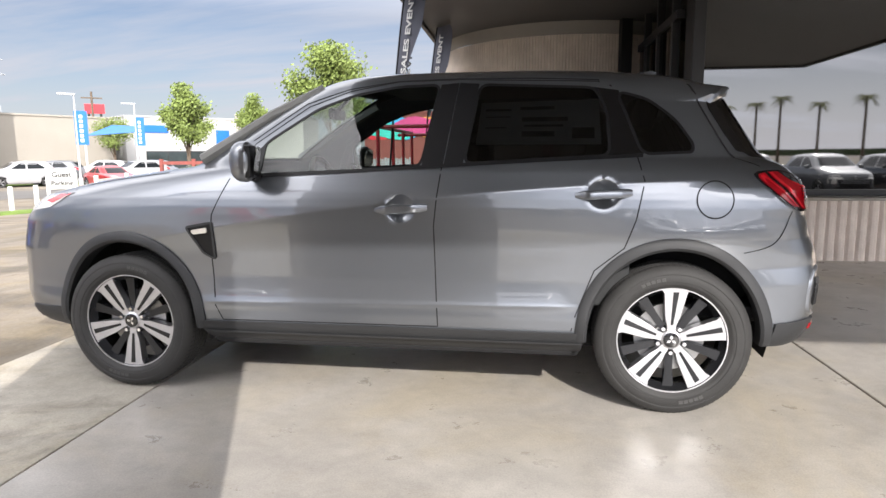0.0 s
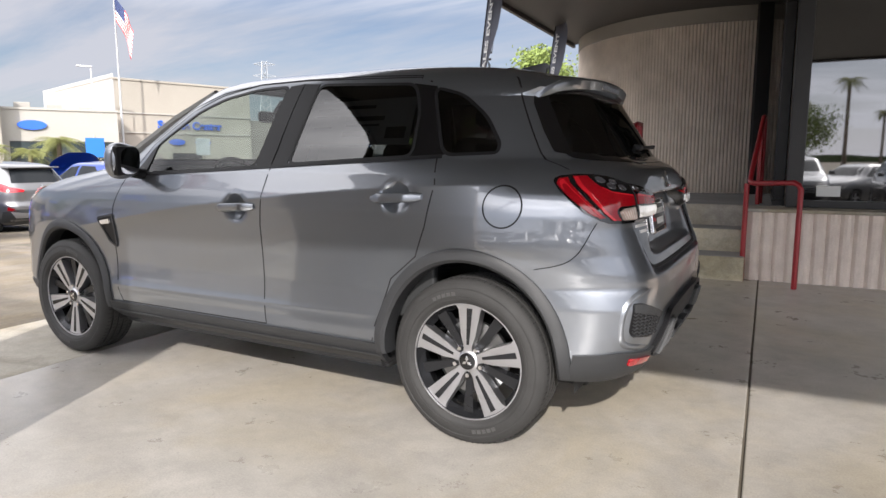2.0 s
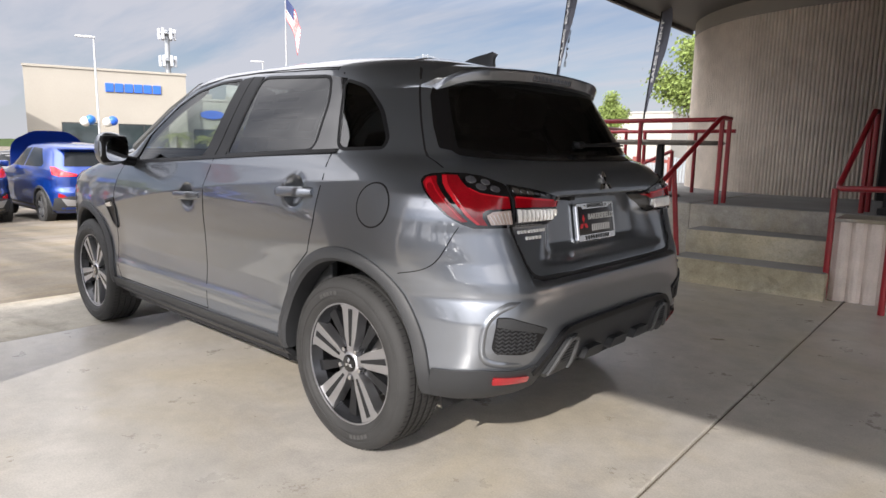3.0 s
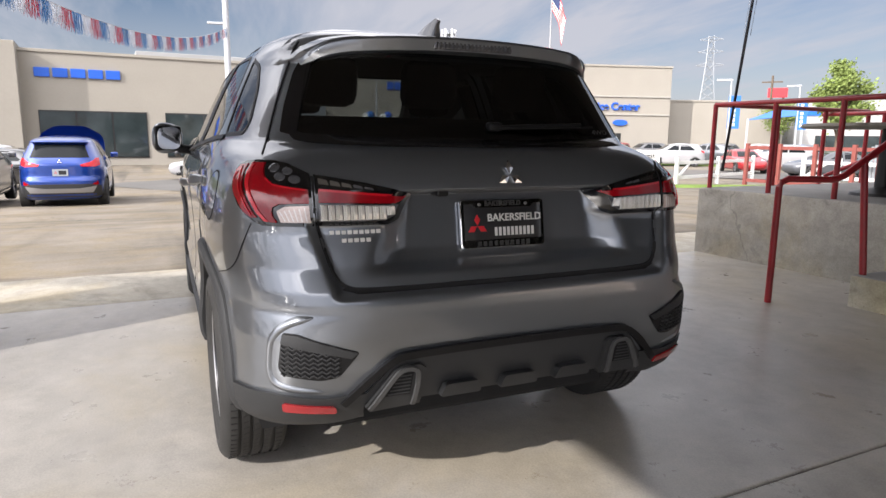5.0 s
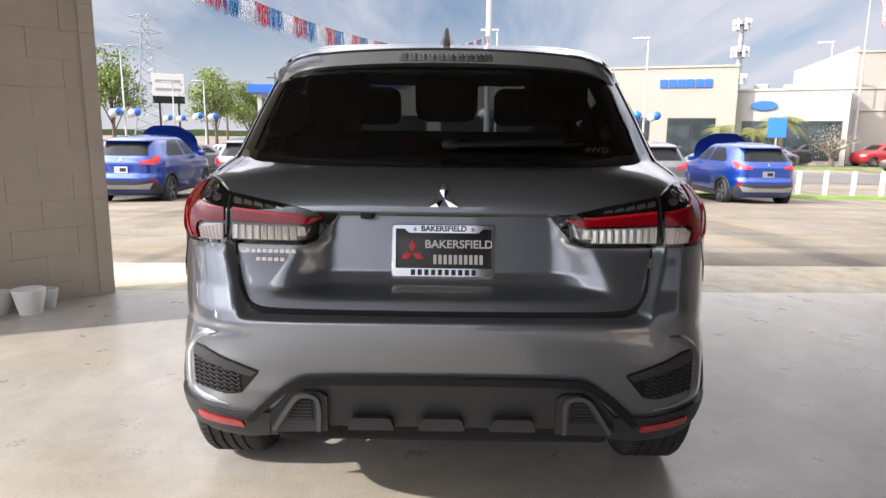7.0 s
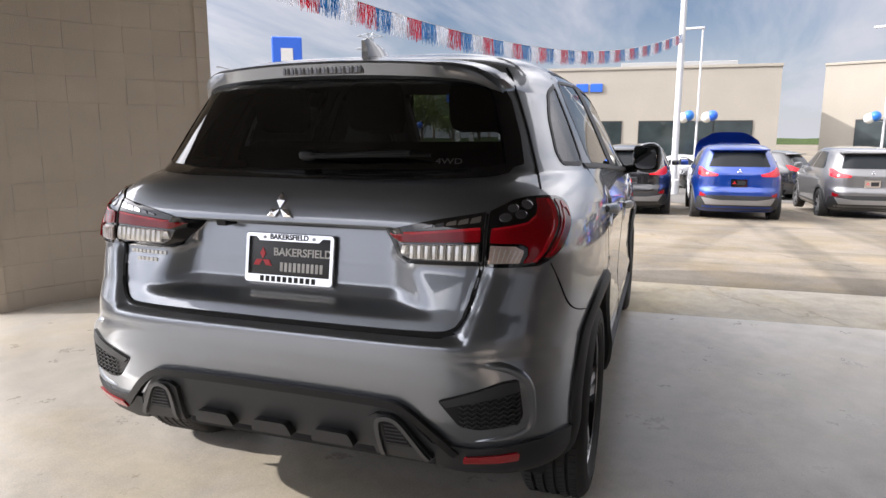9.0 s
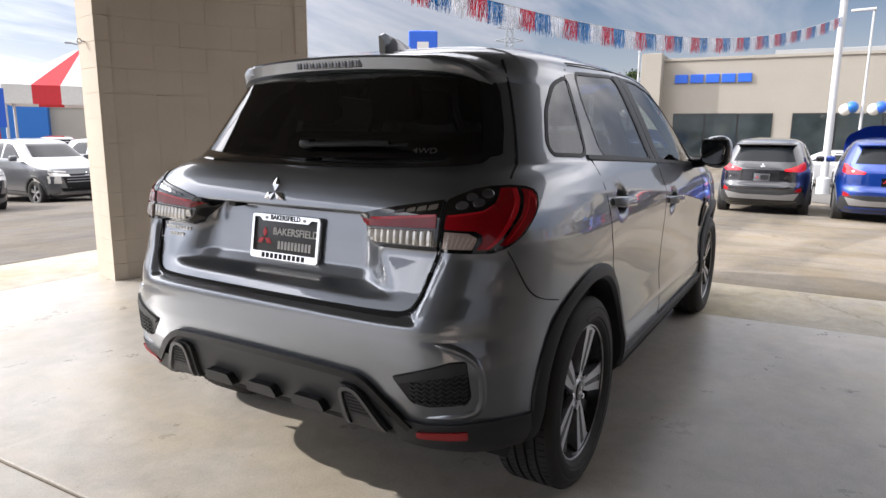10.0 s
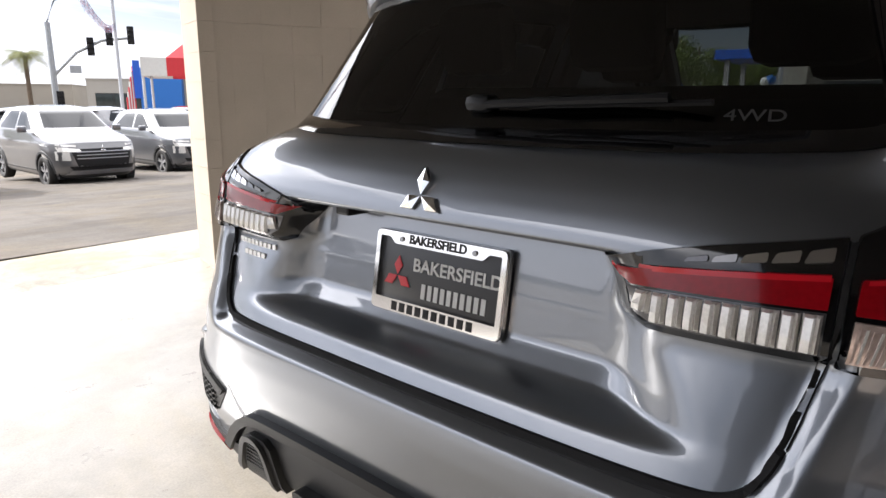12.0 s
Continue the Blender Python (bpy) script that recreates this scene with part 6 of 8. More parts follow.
def lot_car(x, y, heading, material, label, kind="suv", L=4.45, H=1.68, hood=False, fine=True, group="cars on the lot", face=False):
    """heading: degrees by which its nose is turned from -x."""
    z = gz(x, y)
    root = thing("car", pose(x, y, z - 0.012, 0, 0, heading), label, "car", group)
    sh = car_shell(L, 1.82, H, kind=kind)
    k = H / 1.62
    hubs = (-L * 0.30 - 0.03, L * 0.30 - 0.03)
    top = 1.62 * k

    def sorter(px, py, pz):
        for hx in hubs:
            if abs(py) > 0.4 and (px - hx) ** 2 + (pz - 0.345) ** 2 < 0.40 ** 2:
                return None
        return "body"
    lv = np.concatenate([np.linspace(0.24, 1.5 * k, 34 if fine else 20), np.linspace(1.52 * k, top - 0.001, 9 if fine else 5)])
    body = skin(sh, lv, 64 if fine else 34, 24 if fine else 12, sorter, {"body": "body"}, material, root)["body"]
    bm = bmesh.new(); box(bm, -L * 0.42, L * 0.38, -0.78, 0.78, 0.22, 0.62)
    part("underbody", bm, M_well, root)
    st = 0.07 if fine else 0.15
    bz, tz = 1.13 * k, 1.49 * k
    fr, rr = (-0.78, 1.32) if kind == "suv" else (-0.55, 1.0)
    for sgn in (-1, 1):
        sd = mapper(sh, "side", sgn)
        part("window", patch(sd, [(fr, bz), (fr + 0.62, tz - 0.02), (0.20, tz + 0.02), (0.14, bz)], 0.003, -0.004, st), M_lotglass, root, "dark side window", smooth=True)
        part("window", patch(sd, [(0.24, bz), (0.30, tz + 0.02), (rr - 0.42, tz), (rr, bz + 0.06), (rr - 0.05, bz)], 0.003, -0.004, st), M_lotglass, root, "dark side window", smooth=True)
        if fine:
            part("sill_trim", patch(sd, [(hubs[0] + 0.42, 0.26), (hubs[0] + 0.42, 0.38), (hubs[1] - 0.42, 0.38), (hubs[1] - 0.42, 0.26)], 0.01, -0.01, 0.2), M_clad, root, smooth=True)
            for hx in hubs:
                bm = bmesh.new()
                rows = []
                for j in range(21):
                    a = radians(180 * j / 20)
                    rows.append([bm.verts.new((hx + q * math.cos(a), sgn * (sh.y(hx + q * math.cos(a), max(0.3, 0.345 + q * math.sin(a))) + h), 0.345 + q * math.sin(a))) for q, h in ((0.385, -0.05), (0.39, 0.01), (0.44, 0.01), (0.45, -0.005))])
                for a, b in zip(rows, rows[1:]):
                    for j in range(3):
                        bm.faces.new((a[j], a[j + 1], b[j + 1], b[j]))
                part("wheel_arch_trim", bm, M_clad, root, smooth=True)
            bm = bmesh.new(); box(bm, fr - 0.02, fr + 0.10, sgn * 1.0 - 0.09, sgn * 1.0 + 0.09, 1.08 * k, 1.21 * k, 0.03)
            part("mirror", bm, material, root, smooth=True)
        for hx in hubs:
            if "w" not in WHEEL:
                bm = bmesh.new(); lathe(bm, [(0.22, -0.09), (0.25, -0.11), (0.32, -0.108), (0.345, -0.08), (0.345, 0.08), (0.32, 0.108), (0.22, 0.09)], 28)
                WHEEL["w"] = mesh_of("tyre", bm, M_tyre, True)
                bm = bmesh.new(); lathe(bm, [(0.225, -0.09), (0.21, -0.06), (0.19, -0.03), (0.0005, -0.03)], 28)
                WHEEL["b"] = mesh_of("rim", bm, M_alloydark, True)
                bm = bmesh.new()
                for j in range(5):
                    a = 2 * math.pi * j / 5 + 0.3
                    for da in (-0.13, 0.13):
                        box(bm, 0.02, 0.222, -0.085, -0.05, -0.016, 0.016, 0, pose(0, 0, 0, 0, -math.degrees(a + da), 0))
                WHEEL["s"] = mesh_of("spokes", bm, M_machined)
            wh = new("wheel"); wh.parent = root; wh.matrix_local = pose(hx, sgn * 0.79, 0.345, 0, 0, 0 if sgn < 0 else 180)
            for nm, key in (("tyre", "w"), ("rim", "b"), ("spokes", "s")):
                o = new(nm, WHEEL[key]); o.parent = wh
    tl = mapper(sh, "tail")
    ns_ = mapper(sh, "nose")
    if kind == "suv":
        part("rear_window", patch(tl, [(-0.60, 1.15 * k), (-0.5, 1.43 * k), (0.5, 1.43 * k), (0.60, 1.15 * k)], 0.004, -0.004, st), M_lotglass, root, "dark rear window", smooth=True)
        bm = bmesh.new(); r = sh.at(1.45 * k)[0]
        box(bm, r - 0.2, r + 0.10, -0.58, 0.58, 1.47 * k, 1.50 * k, 0.012)
        part("spoiler", bm, material, root, smooth=True)
        part("windscreen", patch(ns_, [(-0.66, 1.17 * k), (0.66, 1.17 * k), (0.54, 1.50 * k), (-0.54, 1.50 * k)], 0.004, -0.004, st), M_lotglass, root, "windscreen", smooth=True)
    else:
        part("rear_window", patch(tl, [(-0.58, 1.15 * k), (-0.46, 1.47 * k), (0.46, 1.47 * k), (0.58, 1.15 * k)], 0.004, -0.004, st), M_lotglass, root, "dark rear window", smooth=True)
        part("windscreen", patch(ns_, [(-0.62, 1.09 * k), (0.62, 1.09 * k), (0.50, 1.48 * k), (-0.50, 1.48 * k)], 0.004, -0.004, st), M_lotglass, root, "windscreen", smooth=True)
    for sgn in (-1, 1):
        def m(p):
            return [(sgn * u, v) for u, v in p]
        part("tail_lamp", patch(tl, m([(0.42, 0.96 * k), (0.40, 1.0 * k), (0.62, 1.06 * k), (0.80, 1.14 * k), (0.93, 1.14 * k), (0.90, 0.99 * k), (0.72, 0.95 * k)]), 0.01, -0.005, st), M_redglow, root, "red rear lamp", smooth=True)
        part("headlamp", patch(ns_, m([(0.42, 0.80), (0.78, 0.80), (0.80, 0.90), (0.45, 0.86)]), 0.008, -0.005, st), M_clearlens, root, "clear headlamp", smooth=True)
        if fine:
            part("reflector", patch(tl, m([(0.62, 0.56), (0.80, 0.58), (0.78, 0.66), (0.66, 0.62)]), 0.012, -0.004, 0.1), M_redlens, root, "red reflector", smooth=True)
    if fine:
        part("bumper_cladding", patch(tl, [(-0.95, 0.30), (-0.90, 0.55), (-0.6, 0.60), (0.6, 0.60), (0.90, 0.55), (0.95, 0.30)], 0.012, -0.008, 0.1), M_clad, root, smooth=True)
        part("skid_plate", patch(tl, [(-0.62, 0.40), (-0.72, 0.55), (-0.35, 0.50), (0.35, 0.50), (0.72, 0.55), (0.62, 0.40)], 0.03, 0.0, 0.1), M_silverplastic, root, "silver skid plate", smooth=True)
        part("front_grille", patch(ns_, [(-0.5, 0.45), (0.5, 0.45), (0.62, 0.86), (-0.62, 0.86)], 0.008, -0.004, 0.12), M_black, root, "black front grille", smooth=True)
        for i in range(3):
            part("grille_bar", ribbon(ns_, [(-0.52, 0.66 + 0.07 * i), (0.52, 0.66 + 0.07 * i)], 0.02, 0.02, 0.0), M_silverplastic, root)
        part("skid_plate", patch(ns_, [(-0.7, 0.32), (0.7, 0.32), (0.62, 0.40), (-0.62, 0.40)], 0.016, -0.004, 0.12), M_silverplastic, root, "silver skid plate", smooth=True)
        pl = new("plate_holder"); pl.parent = root; pl.matrix_local = pose(sh.at(0.86)[0] + 0.015, 0, 0.86, 86, 0, 90)
        part("plate_backing", boxed(-0.155, 0.155, -0.078, 0.078, -0.004, 0.002), M_plateframe, pl, "pale dealer plate")
        part("plate_bar", boxed(-0.03, 0.12, -0.045, 0.045, 0.002, 0.004), M_plateblack, pl)
        bm = bmesh.new(); diamonds(bm, 0.04, lambda u, v, h: (u - 0.09, v, 0.003 + h * 0.1)); part("plate_emblem", bm, M_platered, pl)
        em = new("emblem_seat"); em.parent = root; em.matrix_local = pose(sh.at(1.06)[0] + 0.004, 0, 1.06 * k, 78, 0, 90)
        bm = bmesh.new(); diamonds(bm, 0.055, lambda u, v, h: (u, v, h)); part("emblem", bm, M_chrome, em, "chrome emblem")
    if face:
        for sgn in (-1, 1):
            part("headlamp", patch(ns_, [(sgn * u, v) for u, v in rounded([(0.62, 0.62), (0.88, 0.62), (0.90, 0.80), (0.64, 0.82)], 0.03)], 0.014, -0.004, 0.1), M_clearlens, root, "square clear headlamp", smooth=True)
            part("running_lamp", patch(ns_, [(sgn * u, v) for u, v in [(0.50, 0.90), (0.88, 0.93), (0.88, 0.955), (0.50, 0.94)]], 0.014, -0.004, 0.1), M_clearlens, root, "slim lamp", smooth=True)
        part("lower_grille", patch(ns_, [(-0.6, 0.42), (0.6, 0.42), (0.66, 0.50), (-0.66, 0.50)], 0.014, -0.004, 0.1), M_black, root, smooth=True)
        em = new("emblem_seat"); em.parent = root; em.matrix_local = pose(sh.at(0.82)[1] - 0.02, 0, 0.84, 90, 0, -90)
        bm = bmesh.new(); diamonds(bm, 0.085, lambda u, v, h: (u, v, h)); part("emblem", bm, M_chrome, em, "chrome emblem")
    if hood:
        bm = bmesh.new()
        rows = []
        for i in range(9):
            t = i / 8
            zz = 1.08 * k + 0.82 * t
            xx = -L / 2 + 1.05 + 0.32 * t - 0.12 * math.sin(math.pi * t)
            wd = 0.76 * (1 - 0.32 * t ** 7)
            rows.append([bm.verts.new((xx, wd * (j / 6), zz - 0.10 * t * (j / 6) ** 4)) for j in range(-6, 7)])
        for a, b in zip(rows, rows[1:]):
            for j in range(12):
                bm.faces.new((a[j], a[j + 1], b[j + 1], b[j]))
        bmesh.ops.solidify(bm, geom=bm.faces[:], thickness=0.03)
        part("open_bonnet", bm, material, root, "raised bonnet", smooth=True)
    return root


blue_open = "bright blue crossover with its bonnet raised"
for x, y, hd, mm, lb, op in (
        (-13.5, -7.9, 3, M_paint_blue, blue_open, True), (-15.1, -5.5, 2, M_paint_silver, "silver crossover parked in the row", False),
        (-15.1, -3.17, 1, M_paint_blue, blue_open, True), (-13.7, 0.39, 0, M_paint_black, "black crossover parked in the row", False),
        (-13.1, 2.6, 0, M_paint_blue, blue_open, True), (-15.0, 5.5, 0, M_paint_silver, "silver crossover parked in the row", False),
        (-15.2, 8.37, 0, M_paint_blue, blue_open, True), (-15.5, -10.8, 4, M_paint_silver, "silver crossover parked in the row", False)):
    lot_car(x, y, hd, mm, lb, hood=op)
for x, y, mm, lb in ((-3.0, -16.1, M_paint_silver, "large silver SUV facing the showroom"), (-6.3, -17.6, M_paint_dgrey, "large grey SUV facing the showroom"),
                     (-9.6, -19.2, M_paint_dgrey, "large dark grey SUV facing the showroom"), (0.3, -14.6, M_paint_silver, "large silver SUV facing the showroom"), (3.6, -13.2, M_paint_dgrey, "large dark grey SUV facing the showroom"),
                     (7.2, -15.0, M_paint_black, "large black SUV facing the showroom"), (10.2, -15.0, M_paint_dgrey, "large dark grey SUV facing the showroom"), (13.2, -15.2, M_paint_dgrey, "large dark grey SUV facing the showroom"), (16.2, -15.4, M_paint_black, "large black SUV facing the showroom")):
    lot_car(x, y, -90, mm, lb, L=4.7, H=1.74, face=True)
far_cars = [
    (52.5, 50, 95, M_paint_silver, "silver saloon across the road", "sedan"), (46.2, 52, 60, M_paint_white, "white SUV across the road", "suv"), (40.8, 44, 150, M_paint_red, "red saloon across the road", "sedan"),
    (55.2, 60, 100, M_paint_red, "red SUV across the road", "suv"), (51.0, 61, 120, M_paint_red, "red pickup across the road", "suv"), (48.6, 63, 80, M_paint_silver, "silver SUV across the road", "suv"),
    (43.6, 58, 20, M_paint_dgrey, "grey SUV across the road", "suv"), (38.2, 50, 60, M_paint_white, "white SUV across the road", "suv"), (36.5, 52, 150, M_paint_dgrey, "grey SUV across the road", "suv"),
    (34.6, 40, 70, M_paint_dgrey, "dark grey saloon across the road", "sedan"), (40.0, 62, 30, M_paint_white, "white SUV across the road", "suv"), (42.2, 66, 160, M_paint_silver, "silver SUV across the road", "suv"),
    (60.2, 58, 95, M_paint_black, "black pickup across the road", "suv"), (62.6, 50, 100, M_paint_silver, "silver saloon across the road", "sedan"), (64.5, 36, 80, M_paint_dgrey, "dark saloon beyond the row", "sedan"),
    (66.5, 34, 70, M_paint_dgrey, "dark crossover beyond the row", "sedan"), (102, 38, 95, M_paint_white, "white saloon by the showroom", "sedan"), (101, 27, 70, M_paint_black, "dark blue saloon beyond the row", "sedan"),
    (108, 36, 60, M_paint_silver, "silver saloon beyond the row", "sedan"), (111, 34, 150, M_paint_dgrey, "grey saloon beyond the row", "sedan"), (114.5, 44, 40, M_paint_white, "white SUV beyond the row", "suv"),
    (118, 40, 100, M_paint_red, "red SUV beyond the row", "suv"), (85, 30, 80, M_paint_white, "white saloon by the showroom", "sedan"), (79, 26, 60, M_paint_black, "black crossover beyond the row", "suv"),
    (150, 30, 60, M_paint_black, "black SUV by the street", "suv"), (156, 27, 40, M_paint_white, "white van by the street", "suv"), (161, 26, 50, M_paint_dgrey, "dark SUV by the street", "suv"), (166, 24, 50, M_paint_white, "white SUV by the street", "suv"),
    (190, 20, -50, M_paint_silver, "silver SUV facing the street", "suv"), (202, 21, -50, M_paint_black, "black SUV facing the street", "suv"), (180, 22, -45, M_paint_white, "white SUV facing the street", "suv"), (212, 23, -60, M_paint_dgrey, "grey SUV facing the street", "suv"),
]
for a, d, hd, mm, lb, kd in far_cars:
    x, y = az(a, d)
    lot_car(x, y, hd, mm, lb, kd, L=4.7 if kd == "sedan" else 4.6, H=1.46 if kd == "sedan" else 1.74, fine=False, group="far parked cars")


# ---- far buildings ----
def on_ground(x, y, turn=0.0):
    return pose(x, y, gz(x, y) - 0.05, 0, 0, turn)


def facade(a0, d0, a1, d1):
    """A frame whose x axis runs along the front from the first corner, y into the building."""
    p, q = Vector(az(a0, d0)), Vector(az(a1, d1))
    return math.degrees(math.atan2((q - p).y, (q - p).x)), p, (q - p).length


def building(name, a0, d0, a1, d1, h, depth, material, label, cat="building"):
    if a0 < a1:
        a0, d0, a1, d1 = a1, d1, a0, d0
    turn, p, ln = facade(a0, d0, a1, d1)
    m = pose(p.x, p.y, -0.8, 0, 0, turn)
    root = thing(name, m, label, cat)
    part("wall", boxed(0, ln, 0, depth, 0, h), material, root)
    part("parapet", boxed(-0.06, ln + 0.06, -0.08, depth, h - 0.18, h, 0.01), material, root)
    return root, ln


def letter_bars(root, x0, x1, z, hgt, n, material, y=-0.12):
    """Plain block shapes in place of a brand's letters."""
    wd = (x1 - x0) / n
    for i in range(n):
        bm = bmesh.new()
        box(bm, x0 + wd * (i + 0.06), x0 + wd * (i + 0.90), y, 0.0, z + hgt * 0.10, z + hgt * 0.86, 0.02)
        part("sign_letter_block", bm, material, root, "plain blue block of a wall sign")


def shopfront(root, panes, z0, z1):
    for x0, x1 in panes:
        win = part("window_frame", boxed(x0, x1, -0.05, 0.1, z0, z1), M_frame, root)
        n = max(1, round((x1 - x0) / 2.2))
        wd = (x1 - x0) / n
        for i in range(n):
            part("pane", boxed(x0 + wd * i + 0.05, x0 + wd * (i + 1) - 0.05, -0.07, -0.052, z0 + 0.08, z1 - 0.08), M_shopdark, win)


M_shopdark = mat("dark_shop_glass", (0.03, 0.04, 0.042), 0.05, vary=0.5, scale=0.8, spec=0.7)
# the beige showroom over the road; walls are given from the far corner to the near one as seen
hb, ln = building("showroom", 79.0, 47.5, 99.9, 46.0, 7.0, 14, M_beige, "beige stucco showroom with dark shop windows")
shopfront(hb, [(1.2, 7.2), (8.3, 15.5)], 0.5, 3.4)
letter_bars(hb, 1.1, 5.9, 5.3, 0.72, 5, M_bluesign)
part("pier", boxed(-0.9, 0.4, -1.2, 4, 0, 7.25, 0.02), M_beige, hb)
part("roof_monitor", boxed(ln - 10, ln - 2, 4, 9, 7.0, 7.7, 0.02), M_whitestucco, hb, "white ribbed roof")
part("canopy", boxed(-5.5, -0.9, 1.0, 8, 4.9, 5.5, 0.02), M_bluesign, hb, "blue entrance canopy")
for i in range(2):
    part("canopy_post", boxed(-4.9, -4.6, 1.4 + 5 * i, 1.7 + 5 * i, 0, 4.9), M_whitestucco, hb)

fb, ln = building("showroom", 65.2, 56.0, 76.5, 56.0, 7.7, 14, M_beige, "beige stucco dealership block with a blue sign")
shopfront(fb, [(2.2, 4.6), (6.0, 9.6)], 0.4, 3.6)
letter_bars(fb, 5.2, 9.2, 5.9, 0.85, 6, M_bluesign)
lw, ln = building("showroom_wing", 57.4, 57.5, 65.2, 57.5, 5.9, 12, M_greystucco, "low grey stucco showroom wing")
shopfront(lw, [(0.5, ln - 0.4)], 0.4, 3.4)


def oval(root, x, z, w, h, material):
    bm = bmesh.new()
    bm.faces.new([bm.verts.new((x + w * math.cos(2 * math.pi * j / 28), -0.1, z + h * math.sin(2 * math.pi * j / 28))) for j in range(28)])
    r = bmesh.ops.extrude_face_region(bm, geom=bm.faces[:])
    bmesh.ops.translate(bm, vec=(0, -0.08, 0), verts=[v for v in r["geom"] if isinstance(v, bmesh.types.BMVert)])
    part("oval_sign", bm, material, root, "plain blue oval sign")


oval(lw, 2.0, 4.6, 0.95, 0.36, M_bluesign)
for i in range(3):
    part("roof_unit", boxed(0.9 + 2.2 * i, 2.0 + 2.2 * i, 3, 4.2, 5.9, 6.5 - 0.1 * i, 0.03), M_greystucco, lw)
sb, ln = building("service_building", 46.9, 67.0, 57.4, 62.0, 9.0, 16, M_beige, "large beige stucco service building")
part("side_wall", boxed(-0.06, 0.05, -0.02, 20, 0, 9.3), M_whitestucco, sb, "sunlit white side wall")
for zz in (6.0, 4.3):
    part("wall_band", boxed(-0.05, ln, -0.10, 0.0, zz, zz + 0.12, 0.01), M_greystucco, sb)
# near-black slab on the closed wall stands in for a shaded garage opening
part("opening_shade", boxed(4.8, 7.9, -0.04, 0.05, 0, 2.6), M_dark, sb, "near-black slab painted as the shade of a garage opening")
text("wall_text", "Service Center", 1.0, M_bluesign, pose(6.6, -0.08, 5.1, 90, 0, 0), sb, 0.06, bold=0.03)
oval(sb, 5.2, 3.6, 0.75, 0.28, M_bluesign)
oval(sb, 7.7, 3.6, 0.75, 0.28, M_bluesign)
building("warehouse", 38.4, 76.0, 47.4, 71.0, 6.1, 14, M_beige, "long low beige stucco warehouse wall")
wb, ln = building("shop", 29.0, 80.0, 37.6, 76.0, 6.4, 14, M_whitestucco, "white shop building with blue trim")
part("blue_panel", boxed(1.0, 4.5, -0.1, 0.0, 4.6, 5.4), M_bluelight, wb)
part("blue_panel", boxed(ln - 2.4, ln - 0.8, -0.1, 0.0, 1.0, 5.0), M_bluelight, wb)
shopfront(wb, [(2.0, ln - 3.4)], 0.6, 2.6)
building("shop", 23.4, 76.0, 29.0, 78.0, 6.8, 12, M_greystucco, "grey stucco shop block")
mu, ln = building("mural_wall", -2.0, 62.0, 18.5, 62.0, 6.2, 8, M_redfence, "dark red building with a bright painted mural")
rngm = random.Random(4)
for i, (cc, nm) in enumerate([((0.62, 0.03, 0.05), "red"), ((0.03, 0.42, 0.28), "green"), ((0.05, 0.38, 0.65), "blue"), ((0.7, 0.3, 0.06), "orange"), ((0.05, 0.5, 0.42), "teal"), ((0.55, 0.06, 0.2), "crimson")]):
    mm = mat("mural_" + nm, cc, 0.8, vary=0.08, scale=1)
    for j in range(3):
        bm = bmesh.new()
        x0, z0, r = ln * (0.06 + 0.9 * ((i * 3 + j * 7) % 18) / 18), 3.6 + rngm.uniform(0, 1.2), rngm.uniform(0.8, 1.8)
        bm.faces.new([bm.verts.new((x0 + r * 1.4 * math.cos(t) * (1 + 0.25 * math.sin(3 * t + i)), -0.05 - 0.004 * (i * 3 + j), z0 + r * 0.6 * math.sin(t) * (1 + 0.3 * math.cos(2 * t + j)))) for t in (2 * math.pi * q / 24 for q in range(24))])
        r2 = bmesh.ops.extrude_face_region(bm, geom=bm.faces[:])
        bmesh.ops.translate(bm, vec=(0, 0.04, 0), verts=[v for v in r2["geom"] if isinstance(v, bmesh.types.BMVert)])
        part("mural_patch", bm, mm, mu)
bb, ln = building("dealership", 158.5, 92.0, 147.5, 86.0, 4.6, 12, M_greystucco, "low grey dealership with a blue portal")
part("blue_portal", boxed(ln * 0.38, ln * 0.66, -0.8, 0.3, 0, 5.9), M_bluelight, bb, "blue entrance portal")
shopfront(bb, [(1, ln * 0.55)], 0.6, 2.8)
building("dealership", 170.0, 105.0, 159.5, 100.0, 4.0, 12, M_beige, "low beige building down the street")


